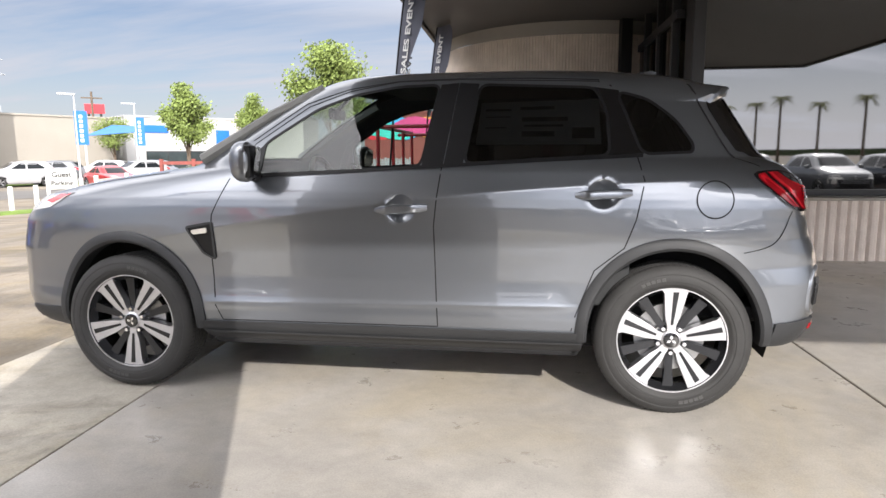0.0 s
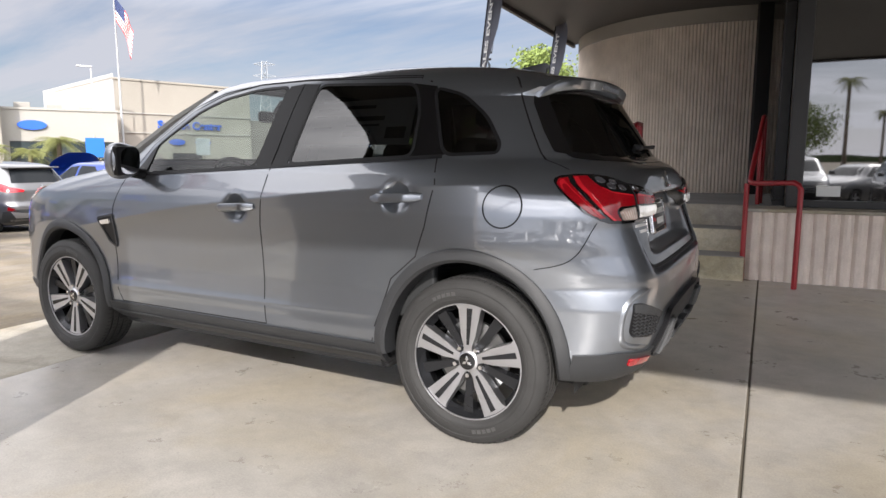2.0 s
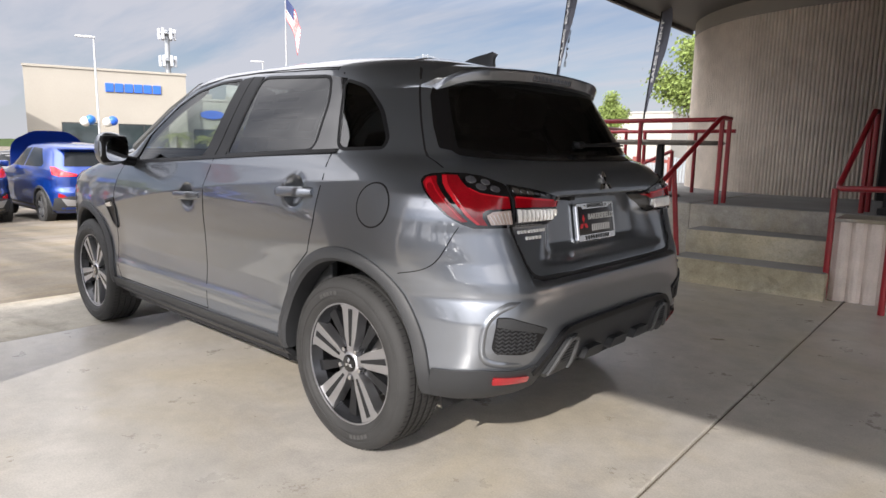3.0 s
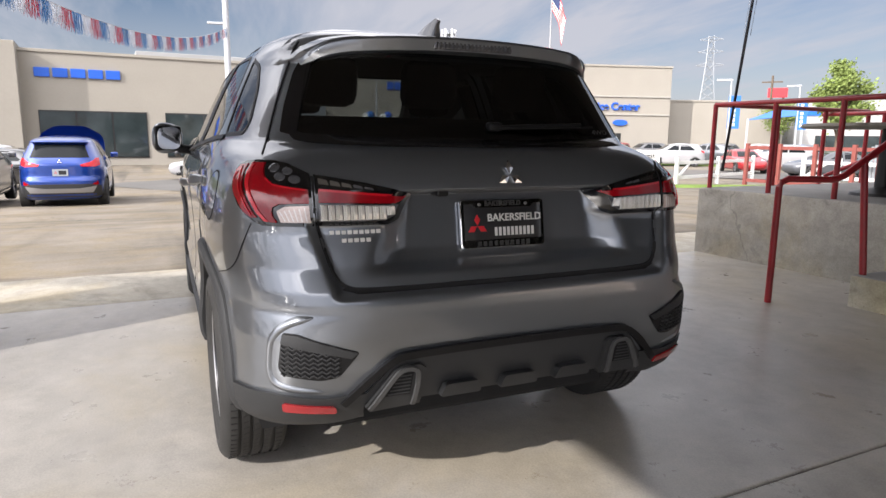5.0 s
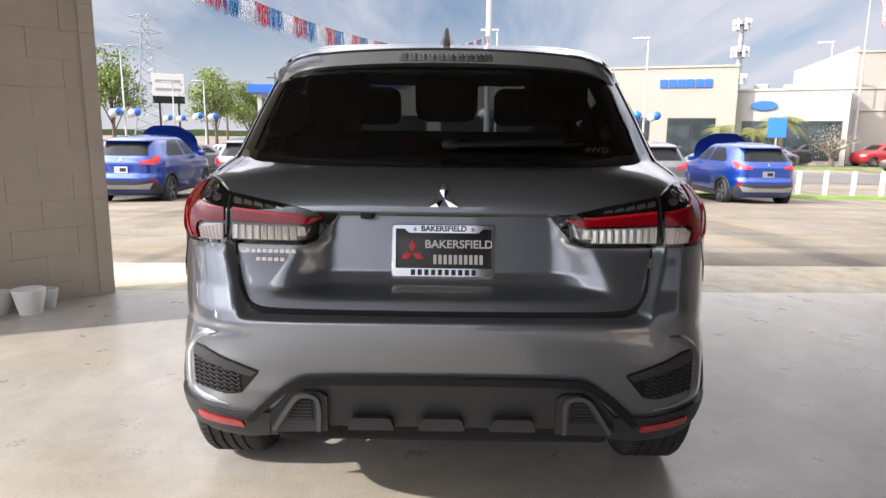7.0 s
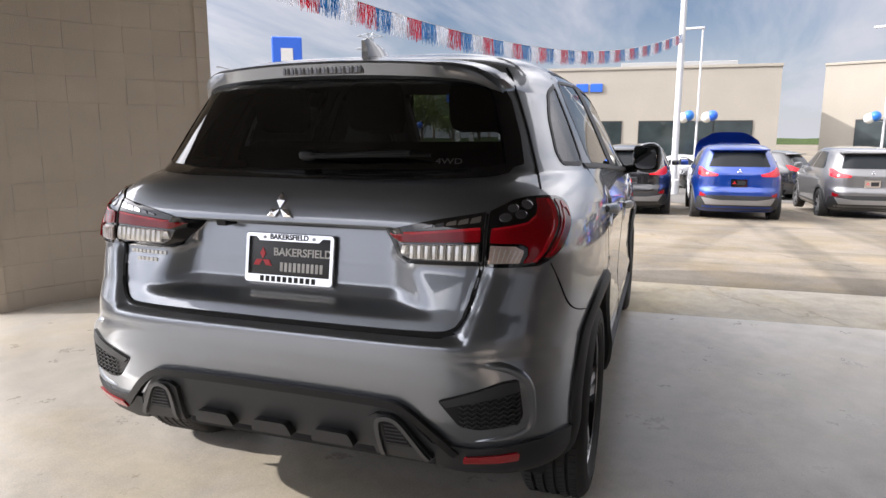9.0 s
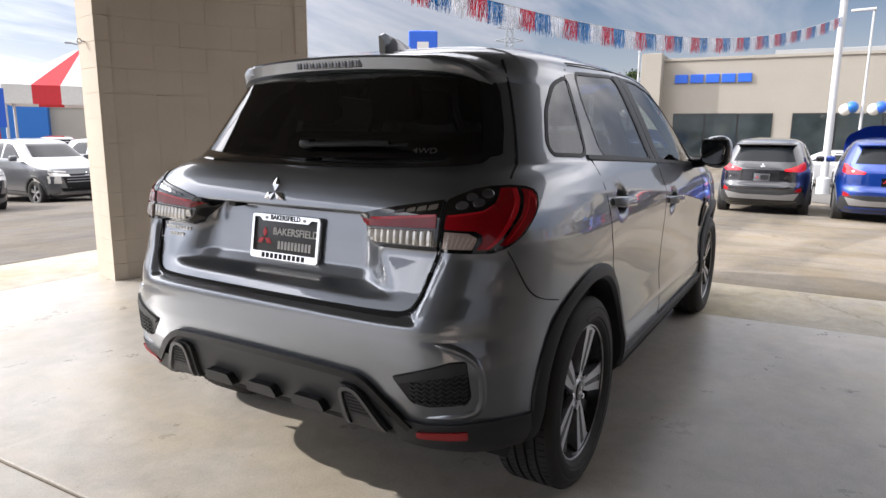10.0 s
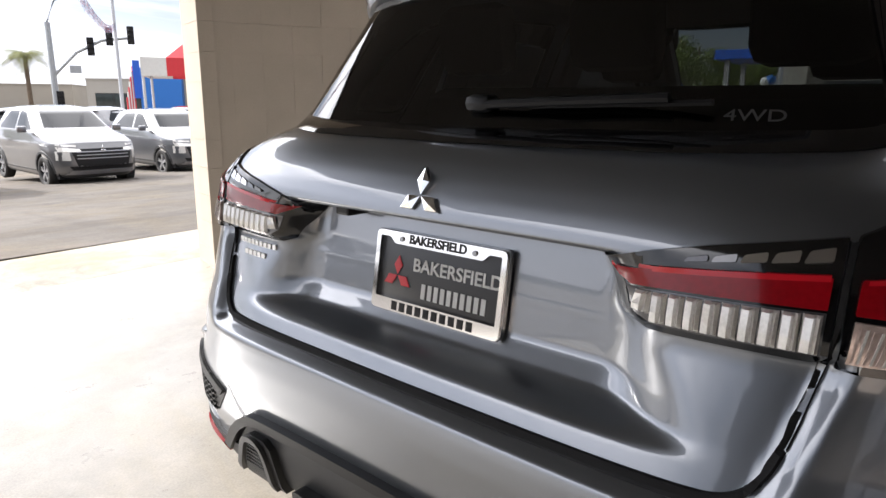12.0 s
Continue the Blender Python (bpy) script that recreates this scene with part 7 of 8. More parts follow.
# ---- poles, signs, tower, flags ----
def lamp_pole(a, d, h, label, banner=False, balloons=False, arm=1.0, r=0.07):
    x, y = az(a, d)
    root = thing("street_lamp", on_ground(x, y, a), label, "street lamp", "lamp poles")
    bm = bmesh.new(); lathe(bm, [(0.0, 0), (r * 2.2, 0), (r * 2.2, 0.5), (r * 1.05, 0.55), (r * 0.7, h), (0, h)], 14, "z")
    part("pole", bm, M_lampgrey, root, smooth=True)
    bm = bmesh.new(); box(bm, -arm, 0.1, -0.10, 0.10, h - 0.08, h + 0.04, 0.02)
    part("lamp_head", bm, M_lampgrey, root, smooth=True)
    if banner:
        part("banner", boxed(-0.1, 0.72, -0.03, 0.0, h * 0.45, h * 0.82, 0.004), M_bluelight, root, "blue banner with plain white bars")
        for i in range(6):
            part("banner_bar", boxed(0.2, 0.42, -0.036, -0.031, h * 0.48 + i * h * 0.052, h * 0.48 + i * h * 0.052 + h * 0.035), M_white, root)
    if balloons:
        for i, (dx, dz, mm) in enumerate(((-0.75, 0.0, M_white), (-0.45, 0.12, M_bluelight), (0.5, 0.0, M_white), (0.8, 0.1, M_bluesign))):
            bm = bmesh.new(); bmesh.ops.create_uvsphere(bm, u_segments=16, v_segments=12, radius=0.30)
            bmesh.ops.translate(bm, vec=(dx, -0.1, 3.4 + dz), verts=bm.verts)
            part("balloon", bm, mm, root, "party balloon", smooth="all")
        bm = bmesh.new(); tube(bm, [(-0.75, -0.1, 3.3), (0, 0, 3.2), (0.8, -0.1, 3.3)], 0.01, 5)
        part("balloon_arm", bm, M_lampgrey, root)
    return root


lamp_pole(42.2, 52, 6.4, "white lamp pole with a blue banner", banner=True)
lamp_pole(37.4, 62, 6.6, "white lamp pole with a blue banner", banner=True)
lamp_pole(29.5, 66, 5.0, "plain white steel lamp pole")
lamp_pole(59.0, 58, 9.3, "white lamp pole with balloons", balloons=True)
lamp_pole(72.0, 46, 8.6, "white lamp pole with balloons", balloons=True)
lamp_pole(84.5, 40, 8.4, "white lamp pole with balloons", balloons=True)
lamp_pole(116.0, 52, 8.2, "white lamp pole with balloons", balloons=True)
lamp_pole(112.5, 70, 7.0, "white lamp pole with balloons", balloons=True)
lamp_pole(110.0, 60, 6.5, "white lamp pole with balloons", balloons=True)
lamp_pole(101.5, 46.5, 7.6, "white corner pole with balloons", balloons=True, arm=0.1)
lamp_pole(97.5, 62, 8.2, "plain white steel lamp pole")


def flag_pole(a, d, h, label):
    x, y = az(a, d)
    root = thing("flag_pole", on_ground(x, y, a), label, "flagpole")
    bm = bmesh.new(); lathe(bm, [(0, 0), (0.11, 0), (0.05, h), (0.09, h + 0.05), (0, h + 0.14)], 12, "z")
    part("pole", bm, M_lampgrey, root, smooth=True)
    n, mm = 26, 14
    w, drop = 2.4, 4.4

    def pt(u, v):
        # hanging cloth: u along the fly, v down the hoist, folded by the slack air
        x = 0.06 + w * u * (0.62 + 0.1 * math.sin(5 * u)) * 1.0
        zz = h - 0.2 - 1.9 * v - 2.6 * u ** 1.1 - 0.5 * u * v
        yy = 0.16 * math.sin(9 * u + 3 * v) * u
        return x * (1 - 0.25 * v * u), yy, zz
    for k in range(13):
        bm = bmesh.new()
        rows = [[bm.verts.new(pt(i / n, (k + q) / 13)) for q in (0, 0.5, 1.0)] for i in range(n + 1)]
        for r0, r1 in zip(rows, rows[1:]):
            for j in range(2):
                bm.faces.new((r0[j], r0[j + 1], r1[j + 1], r1[j]))
        part("stripe", bm, M_tentred if k % 2 == 0 else M_white, root, smooth="all")
    bm = bmesh.new()
    rows = [[bm.verts.new((Vector(pt(0.40 * i / 10, 7 / 13 * j / 6)) + Vector((0, -0.02, 0)))) for j in range(7)] for i in range(11)]
    for r0, r1 in zip(rows, rows[1:]):
        for j in range(6):
            bm.faces.new((r0[j], r0[j + 1], r1[j + 1], r1[j]))
    part("canton", bm, M_navy, root, "navy canton with pale stars", smooth="all")


M_navy = mat("navy_cloth", (0.03, 0.045, 0.12), 0.8, vary=0.5, scale=14, fine=60)
flag_pole(57.0, 60, 15.4, "tall pole with a limp striped flag")


def lattice_tower(a, d, h, label, w=7.0):
    x, y = az(a, d)
    root = thing("transmission_tower", on_ground(x, y, a), label, "pylon")
    bm = bmesh.new()

    def half(z):
        t = z / h
        return w / 2 * (1 - t) ** 1.6 + 0.9
    zs = [h * i / 12 for i in range(13)]
    for sx in (-1, 1):
        for sy in (-1, 1):
            for z0, z1 in zip(zs, zs[1:]):
                cyl(bm, (sx * half(z0), sy * half(z0), z0), (sx * half(z1), sy * half(z1), z1), 0.14, seg=5, caps=False)
    for z0, z1 in zip(zs, zs[1:]):
        for s in (-1, 1):
            cyl(bm, (-half(z0), s * half(z0), z0), (half(z1), s * half(z1), z1), 0.08, seg=4, caps=False)
            cyl(bm, (half(z0), s * half(z0), z0), (-half(z1), s * half(z1), z1), 0.08, seg=4, caps=False)
    part("lattice", bm, M_galv, root)
    for k, wd in ((0.74, 4.6), (0.86, 4.2), (0.97, 3.8)):
        bm = bmesh.new()
        for s in (-1, 1):
            cyl(bm, (0, 0, h * k + 0.9), (s * wd, 0, h * k), 0.12, seg=5); cyl(bm, (0, 0, h * k - 0.6), (s * wd, 0, h * k), 0.12, seg=5)
        part("cross_arm", bm, M_galv, root)


lattice_tower(114.6, 200, 34, "grey steel lattice pylon in the distance")
lattice_tower(44.4, 250, 38, "grey steel lattice pylon in the distance")


def simple_pole(a, d, h, r, label, name="utility_pole", material=None):
    x, y = az(a, d)
    root = thing(name, on_ground(x, y, a), label, "pole")
    bm = bmesh.new(); lathe(bm, [(0, 0), (r, 0), (r * 0.75, h), (0, h)], 10, "z")
    part("pole", bm, material or M_bark, root, smooth=True)
    return root


for a, d, h in ((39.5, 85, 9.5), (108.5, 90, 9.0), (104.5, 95, 10.5), (110.2, 120, 13)):
    r = simple_pole(a, d, h, 0.16, "brown wooden utility pole")
    part("cross_arm", boxed(-1.1, 1.1, -0.06, 0.06, h - 0.8, h - 0.65), M_bark, r)
ct = simple_pole(65.9, 110, 19.5, 0.5, "grey cell tower with antenna panels", "cell_tower", M_galv)
for zz in (19.0, 15.0, 11.0):
    for i in range(6):
        a = 2 * math.pi * i / 6
        part("antenna_panel", boxed(1.1 * math.cos(a) - 0.2, 1.1 * math.cos(a) + 0.2, 1.1 * math.sin(a) - 0.2, 1.1 * math.sin(a) + 0.2, zz - 0.9, zz + 0.7), M_lampgrey, ct)
    bm = bmesh.new(); lathe(bm, [(1.1, zz - 0.1), (1.1, zz + 0.05), (0.4, zz + 0.05)], 12, "z"); part("antenna_ring", bm, M_galv, ct)


def board_sign(a, d, z0, z1, w, label, material, base=None):
    x, y = az(a, d)
    root = thing("sign", on_ground(x, y, a), label, "sign")
    part("board", boxed(-w / 2, w / 2, -0.15, 0.15, z0, z1, 0.02), material, root)
    for s in (-1, 1):
        part("post", boxed(s * w * 0.3 - 0.15, s * w * 0.3 + 0.15, -0.1, 0.1, 0, z0), M_frame, root)
    if base:
        part("lower_board", boxed(-w / 2, w / 2, -0.16, 0.16, z0, z0 + (z1 - z0) * 0.25), base, root)
        for i in range(2):
            part("print_bar", boxed(-w * 0.4, w * 0.4, -0.17, -0.15, z0 + (z1 - z0) * (0.42 + 0.28 * i), z0 + (z1 - z0) * (0.52 + 0.28 * i)), M_galv, root)


board_sign(113.0, 110, 6.5, 11.0, 4.6, "white roadside sign with grey bars", M_white, M_black)
board_sign(39.1, 95, 7.6, 8.8, 2.3, "small red roof sign", M_tentred)

# pylon sign of the showroom
x, y = az(120.3, 47)
py = thing("pylon_sign", on_ground(x, y, 120.3), "tall blue and white pylon sign", "sign")
part("column", boxed(-0.9, 0.9, -0.3, 0.3, 0, 6.4, 0.08), M_whitestucco, py)
part("blue_head", boxed(-1.05, 1.05, -0.34, 0.34, 6.4, 9.3, 0.1), M_bluesign, py)
bm = bmesh.new(); box(bm, -0.42, 0.42, -0.38, -0.34, 7.5, 8.5, 0.04)
part("emblem", bm, M_white, py, "white emblem shape")

# guest parking sign, bollard posts, gate, verge
x, y = az(47.8, 24.7)
gs = thing("parking_sign", on_ground(x, y, 47.8), "white board sign on two white posts in the grass", "sign")
part("board", boxed(-0.45, 0.45, -0.03, 0.03, 0.72, 1.40, 0.01), M_white, gs)
for s in (-0.41, 0.41):
    part("post", boxed(s - 0.05, s + 0.05, -0.05, 0.02, 0, 1.25), M_white, gs)
text("sign_text", "Guest", 0.24, M_ink, pose(0, -0.045, 1.20, 90, 0, 0), gs, 0.003, bold=0.004)
text("sign_text", "Parking", 0.22, M_ink, pose(0, -0.045, 0.92, 90, 0, 0), gs, 0.003, bold=0.004)
P0, P1 = Vector(az(64.0, 23.6)), Vector(az(49.6, 24.6))
for i in range(9):
    p = P0.lerp(P1, i / 8)
    b = thing("bollard", on_ground(p.x, p.y), "short white painted bollard post in the verge", "bollard", "bollards in the verge")
    bm = bmesh.new(); lathe(bm, [(0, 0), (0.075, 0), (0.075, 0.86), (0.06, 0.90), (0, 0.90)], 12, "z")
    part("post", bm, M_white, b, smooth=True)


def verge(pts, w):
    bm = bmesh.new()
    rows = []
    for i, p in enumerate(pts):
        q = Vector(pts[min(i + 1, len(pts) - 1)]) - Vector(pts[max(i - 1, 0)])
        n = Vector((-q.y, q.x)).normalized() * w / 2
        p = Vector(p)
        row = []
        for s, dz in ((-1.05, -0.05), (-1, 0.06), (0, 0.09), (1, 0.06), (1.05, -0.05)):
            c = p + n * s
            row.append(bm.verts.new((c.x, c.y, gz(c.x, c.y) + dz)))
        rows.append(row)
    for a, b in zip(rows, rows[1:]):
        for j in range(4):
            bm.faces.new((a[j], a[j + 1], b[j + 1], b[j]))
    return bm


tagged(part("grass_verge", verge([az(a, d) for a, d in ((68, 22.8), (60, 23.6), (54, 24.2), (48, 24.6), (42, 24.6), (36, 24.4), (30, 24.2), (24, 24.0))], 1.5), M_grass, smooth="all"), "narrow grass verge along the lot's edge", "grass", kind="stuff")
tagged(part("grass_verge", verge([az(a, d) for a, d in ((64, 48), (58, 52), (52, 54), (46, 54), (40, 54), (34, 54))], 2.2), M_grass, smooth="all"), "strip of lawn before the parked cars over the road", "grass", kind="stuff")
bm = verge([az(a, d) for a, d in ((90, 24), (80, 28), (70, 33), (62, 38), (52, 41), (42, 41), (32, 38), (22, 36))], 9.0)
for v in bm.verts:
    v.co.z = gz(v.co.x, v.co.y) + 0.004
tagged(part("road", bm, M_road, smooth="all"), "grey asphalt side road", "road", kind="structure")


def white_gate(a0, d0, a1, d1, label, h=1.0, material=None, rails=(0.35, 0.9), n=3, brace=True):
    p, q = Vector(az(a0, d0)), Vector(az(a1, d1))
    root = thing("fence", pose(p.x, p.y, gz(p.x, p.y) - 0.03, 0, 0, math.degrees(math.atan2((q - p).y, (q - p).x))), label, "fence")
    ln = (q - p).length
    for i in range(n):
        x = ln * i / (n - 1)
        part("post", boxed(x - 0.06, x + 0.06, -0.06, 0.06, 0, h + 0.1), material or M_white, root)
    for z in rails:
        part("rail", boxed(0, ln, -0.035, 0.035, z - 0.06, z + 0.06), material or M_white, root)
    if brace:
        bm = bmesh.new(); cyl(bm, (0.1, 0, 0.35), (1.0, 0, 0.9), 0.05, seg=6); part("brace", bm, material or M_white, root)
    return root


white_gate(45.3, 24.9, 39.7, 31.0, "white painted pipe gate across the drive")
white_gate(36.0, 28.5, 31.0, 27.0, "white painted pipe gate across the drive")
fr = white_gate(40.0, 26.0, 24.0, 23.0, "rust red metal railing fence", 1.5, M_redfence, (0.25, 1.45), 7, False)
bf = thing("fence", on_ground(*az(31.5, 27.5), 0), "weathered grey board fence", "fence")
pp, qq = Vector(az(31.5, 27.5)), Vector(az(18.0, 25.5))
for i in range(56):
    p = pp.lerp(qq, i / 55) - pp
    part("board", boxed(p.x - 0.07, p.x + 0.03, p.y - 0.01, p.y + 0.015, 0, 1.45 + 0.03 * ((i * 5) % 3)), M_galv, bf)
sp = simple_pole(44.0 + 8.8, 30.5, 3.0, 0.05, "yellow-brown timber sign post", "sign_post", M_apron)
part("sign_plate", boxed(-0.3, 0.3, -0.05, -0.03, 2.2, 2.95, 0.004), M_galv, sp)
sp = simple_pole(61.0, 30.0, 3.0, 0.05, "yellow-brown timber sign post with a blue plate", "sign_post", M_apron)
part("sign_plate", boxed(-0.35, 0.35, -0.05, -0.03, 2.1, 2.9, 0.004), M_bluelight, sp)
# blue shade sail
x, y = az(38.6, 66)
sl = thing("shade_sail", on_ground(x, y, 38.6), "bright blue shade sail on white posts", "canopy")
bm = bmesh.new()
vs = [bm.verts.new(p) for p in ((-2.6, -1, 3.9), (1.8, -1, 4.3), (2.4, 2, 4.9), (-0.2, 2, 5.0))]
bm.faces.new(vs); bmesh.ops.subdivide_edges(bm, edges=bm.edges[:], cuts=4, use_grid_fill=True)
bmesh.ops.solidify(bm, geom=bm.faces[:], thickness=0.04)
part("sail", bm, M_bluelight, sl)
for px_, pz in ((-2.6, 3.9), (1.8, 4.3)):
    bm = bmesh.new(); cyl(bm, (px_, -1, 0), (px_, -1, pz + 0.1), 0.09, seg=10); part("post", bm, M_lampgrey, sl)


# ---- flags on the railing ----
def feather_flag(x, y, z0, h, w, words, lean, turn, label):
    root = thing("feather_flag", pose(x, y, z0) @ Matrix.Rotation(radians(5), 4, Vector((-0.54, 0.84, 0))) @ pose(0, 0, 0, 0, 0, turn), label, "flag", "feather flags")
    bm = bmesh.new()
    line = [(lean * (t ** 2) * 1.0, 0, h * t) for t in (i / 12 for i in range(13))]
    tube(bm, [(0, 0, -0.75)] + line, 0.014, 8)
    part("pole", bm, M_black, root, smooth=True)
    bm = bmesh.new()
    rows = []
    for i in range(21):
        t = i / 20
        base = 0.10 + 0.90 * t
        wd = w * (min(1, 0.18 + 1.6 * t) if t < 0.8 else math.sqrt(max(0.0, 1 - ((t - 0.8) / 0.2) ** 2)))
        x0 = lean * base ** 2
        rows.append([bm.verts.new((x0 + wd * j / 5, 0.02 * math.sin(6 * t + j * 0.7) * j / 5, h * base)) for j in range(6)])
    for a, b in zip(rows, rows[1:]):
        for j in range(5):
            bm.faces.new((a[j], a[j + 1], b[j + 1], b[j]))
    bmesh.ops.remove_doubles(bm, verts=bm.verts, dist=0.0005)
    part("cloth", bm, M_flagfabric, root, "dark grey banner cloth", smooth="all")
    for s in (-1, 1):
        text("flag_text", words, w * 0.34, M_white, pose(lean * 0.22 + w * 0.50, 0.0 + s * 0.03, 1.02, 90, 0, 0 if s < 0 else 180) @ pose(0, 0, 0, 0, 0, 84 if s < 0 else 96), root, 0.001, bold=0.004)


feather_flag(-1.16, 4.34, LZ + 0.95, 1.95, 0.48, "SALES EVENT", 0.14, -46, "dark grey feather flag with white lettering on the railing")
feather_flag(-1.18, 6.85, LZ + 0.95, 1.72, 0.44, "SALES EVENT", 0.12, -46, "dark grey feather flag with white lettering on the railing")

# ---- tinsel pennants ----
def pole_tall(x, y, h, label, r=0.125):
    root = thing("light_pole", on_ground(x, y), label, "pole")
    bm = bmesh.new(); lathe(bm, [(0, 0), (r * 1.76, 0), (r * 1.76, 0.6), (r, 0.65), (r * 0.8, h), (0, h)], 18, "z")
    part("pole", bm, M_lampgrey, root, smooth=True)
    return root


def tinsel(p, q, sag, n, drop, label):
    p, q = Vector(p), Vector(q)
    root = thing("tinsel_garland", Matrix.Identity(4), label, "garland")

    def at(t):
        c = p.lerp(q, t)
        c.z -= sag * 4 * t * (1 - t)
        return c
    bm = bmesh.new(); tube(bm, [at(i / 60) for i in range(61)], 0.006, 5)
    part("cord", bm, M_lampgrey, root)
    rng = random.Random(7)
    mats = (M_tinsel_b, M_tinsel_r, M_tinsel_w)
    for k in range(n):
        bm = bmesh.new()
        m = 52
        for j in range(m):
            t = (k + (j + 0.1) / m) / n
            a, b = at(t), at(t + 1.25 / m / n)
            l = drop * rng.uniform(0.75, 1.1)
            kk = Vector((rng.uniform(-0.05, 0.05), rng.uniform(-0.05, 0.05), -l))
            mid = kk * 0.5 + Vector((rng.uniform(-0.03, 0.03), rng.uniform(-0.03, 0.03), 0))
            v = [bm.verts.new(c) for c in (a, b, b + mid, b + kk, a + kk, a + mid)]
            bm.faces.new((v[0], v[1], v[2], v[5])); bm.faces.new((v[5], v[2], v[3], v[4]))
        part("fringe", bm, mats[k % 3], root)
    return root


PX, PY = -22.5, 1.5
pole_tall(PX, PY, 11.0, "tall white painted light pole")
tinsel((PX, PY, 5.15), (-0.95, -4.74, 3.75), 1.08, 56, 0.34, "red, white and blue tinsel garland strung from pole to canopy")
x2, y2 = az(154.9, 30)
fp = pole_tall(x2, y2, 10.0, "white pole with a striped cloth and a blue banner", 0.075)
for k in range(7):
    part("stripe", boxed(-0.60 + 0.055 * k, -0.545 + 0.055 * k, -0.05, 0.0, 1.0 + 0.06 * k, 3.45 - 0.22 * k), M_tentred if k % 2 == 0 else M_white, fp)
part("banner", boxed(-0.86, -0.56, 0.02, 0.06, 2.1, 3.7), M_bluesign, fp, "blue banner")
tinsel((x2, y2, 4.35), (1.3, -4.70, 3.75), 0.75, 60, 0.26, "red, white and blue tinsel garland strung from pole to canopy")


# ---- street corner: signals, tent, palms, trees ----
def traffic_signal(a, d, reach, h, label):
    x, y = az(a, d)
    root = thing("traffic_signal", on_ground(x, y, a), label, "traffic light")
    bm = bmesh.new(); lathe(bm, [(0, 0), (0.2, 0), (0.16, h), (0, h)], 12, "z")
    tube(bm, [(0, 0, h), (0.5, 0, h + 1.3), (1.9, 0, h + 1.9)], 0.06, 8)
    part("pole", bm, M_galv, root, smooth=True)
    bm = bmesh.new(); tube(bm, [(0, 0, h * 0.52), (reach * 0.3, 0, h * 0.74), (reach * 0.62, 0, h * 0.86), (reach, 0, h * 0.90)], 0.10, 8)
    part("mast_arm", bm, M_galv, root, smooth=True)
    for i, (px_, pz) in enumerate(((0.25, h * 0.30), (reach * 0.48, h * 0.80), (reach * 0.72, h * 0.90), (reach * 0.99, h * 0.92))):
        sg = part("signal_head", boxed(px_ - 0.2, px_ + 0.2, -0.2, 0.15, pz - 0.55, pz + 0.55, 0.03), M_black, root, "black signal head")
        for k in range(3):
            bm = bmesh.new(); cyl(bm, (px_, -0.2, pz + 0.34 - 0.34 * k), (px_, -0.36, pz + 0.34 - 0.34 * k), 0.14, 0.13, 12)
            part("visor", bm, M_black, sg)
    part("street_name_plate", boxed(reach * 0.2, reach * 0.34, -0.16, -0.13, h * 0.55, h * 0.62), M_galv, root, "plain pale green street plate")


traffic_signal(160.1, 46, 4.6, 6.6, "grey signal mast with black heads at the corner")
x, y = az(149.8, 50)
tent = thing("tent", on_ground(x, y, 149.8), "red and white striped sales tent", "tent")
for k in range(6):
    a0, a1 = -3.4 + 1.6 * k, -3.4 + 1.6 * (k + 1)
    b0, b1 = 1.4 + (a0 - 1.4) * 0.12, 1.4 + (a1 - 1.4) * 0.12
    bm = bmesh.new()
    v = [bm.verts.new(p) for p in ((a0, -3.2, 4.8), (a1, -3.2, 4.8), (b1, 0, 7.4), (b0, 0, 7.4), (a0, 3.2, 4.8), (a1, 3.2, 4.8), (a0, -3.2, 3.6), (a1, -3.2, 3.6), (a0, 3.2, 3.6), (a1, 3.2, 3.6))]
    for f in ((0, 1, 2, 3), (3, 2, 5, 4), (6, 7, 1, 0), (4, 5, 9, 8)):
        bm.faces.new([v[i] for i in f])
    part("roof_stripe", bm, M_tentred if k % 2 else M_white, tent)
for ex_, px_ in ((-3.4, -3.3), (6.2, 6.1)):
    bm = bmesh.new(); vs = [bm.verts.new(p) for p in ((ex_, -3.2, 3.6), (ex_, 3.2, 3.6), (ex_, 3.2, 4.8), (ex_, -3.2, 4.8))]; bm.faces.new(vs)
    part("valance", bm, M_white, tent)
    for sy in (-1, 1):
        bm = bmesh.new(); cyl(bm, (px_, sy * 3.1, 0), (px_, sy * 3.1, 4.7), 0.09, seg=8); part("post", bm, M_lampgrey, tent)


def arm_lamp(a, d, h, reach, label):
    x, y = az(a, d)
    root = thing("street_lamp", on_ground(x, y, a), label, "street lamp", "lamp poles")
    bm = bmesh.new(); tube(bm, [(0, 0, 0), (0, 0, h * 0.85), (-reach * 0.35, 0, h * 0.96), (-reach, 0, h)], 0.07, 8)
    part("pole", bm, M_galv, root, smooth=True)
    part("lamp_head", boxed(-reach - 0.5, -reach, -0.14, 0.14, h - 0.06, h + 0.08, 0.03), M_galv, root)


arm_lamp(124.2, 70, 9.5, 2.6, "grey street lamp with a long arm")
arm_lamp(146.5, 62, 9.2, 3.0, "grey street lamp with a long arm")


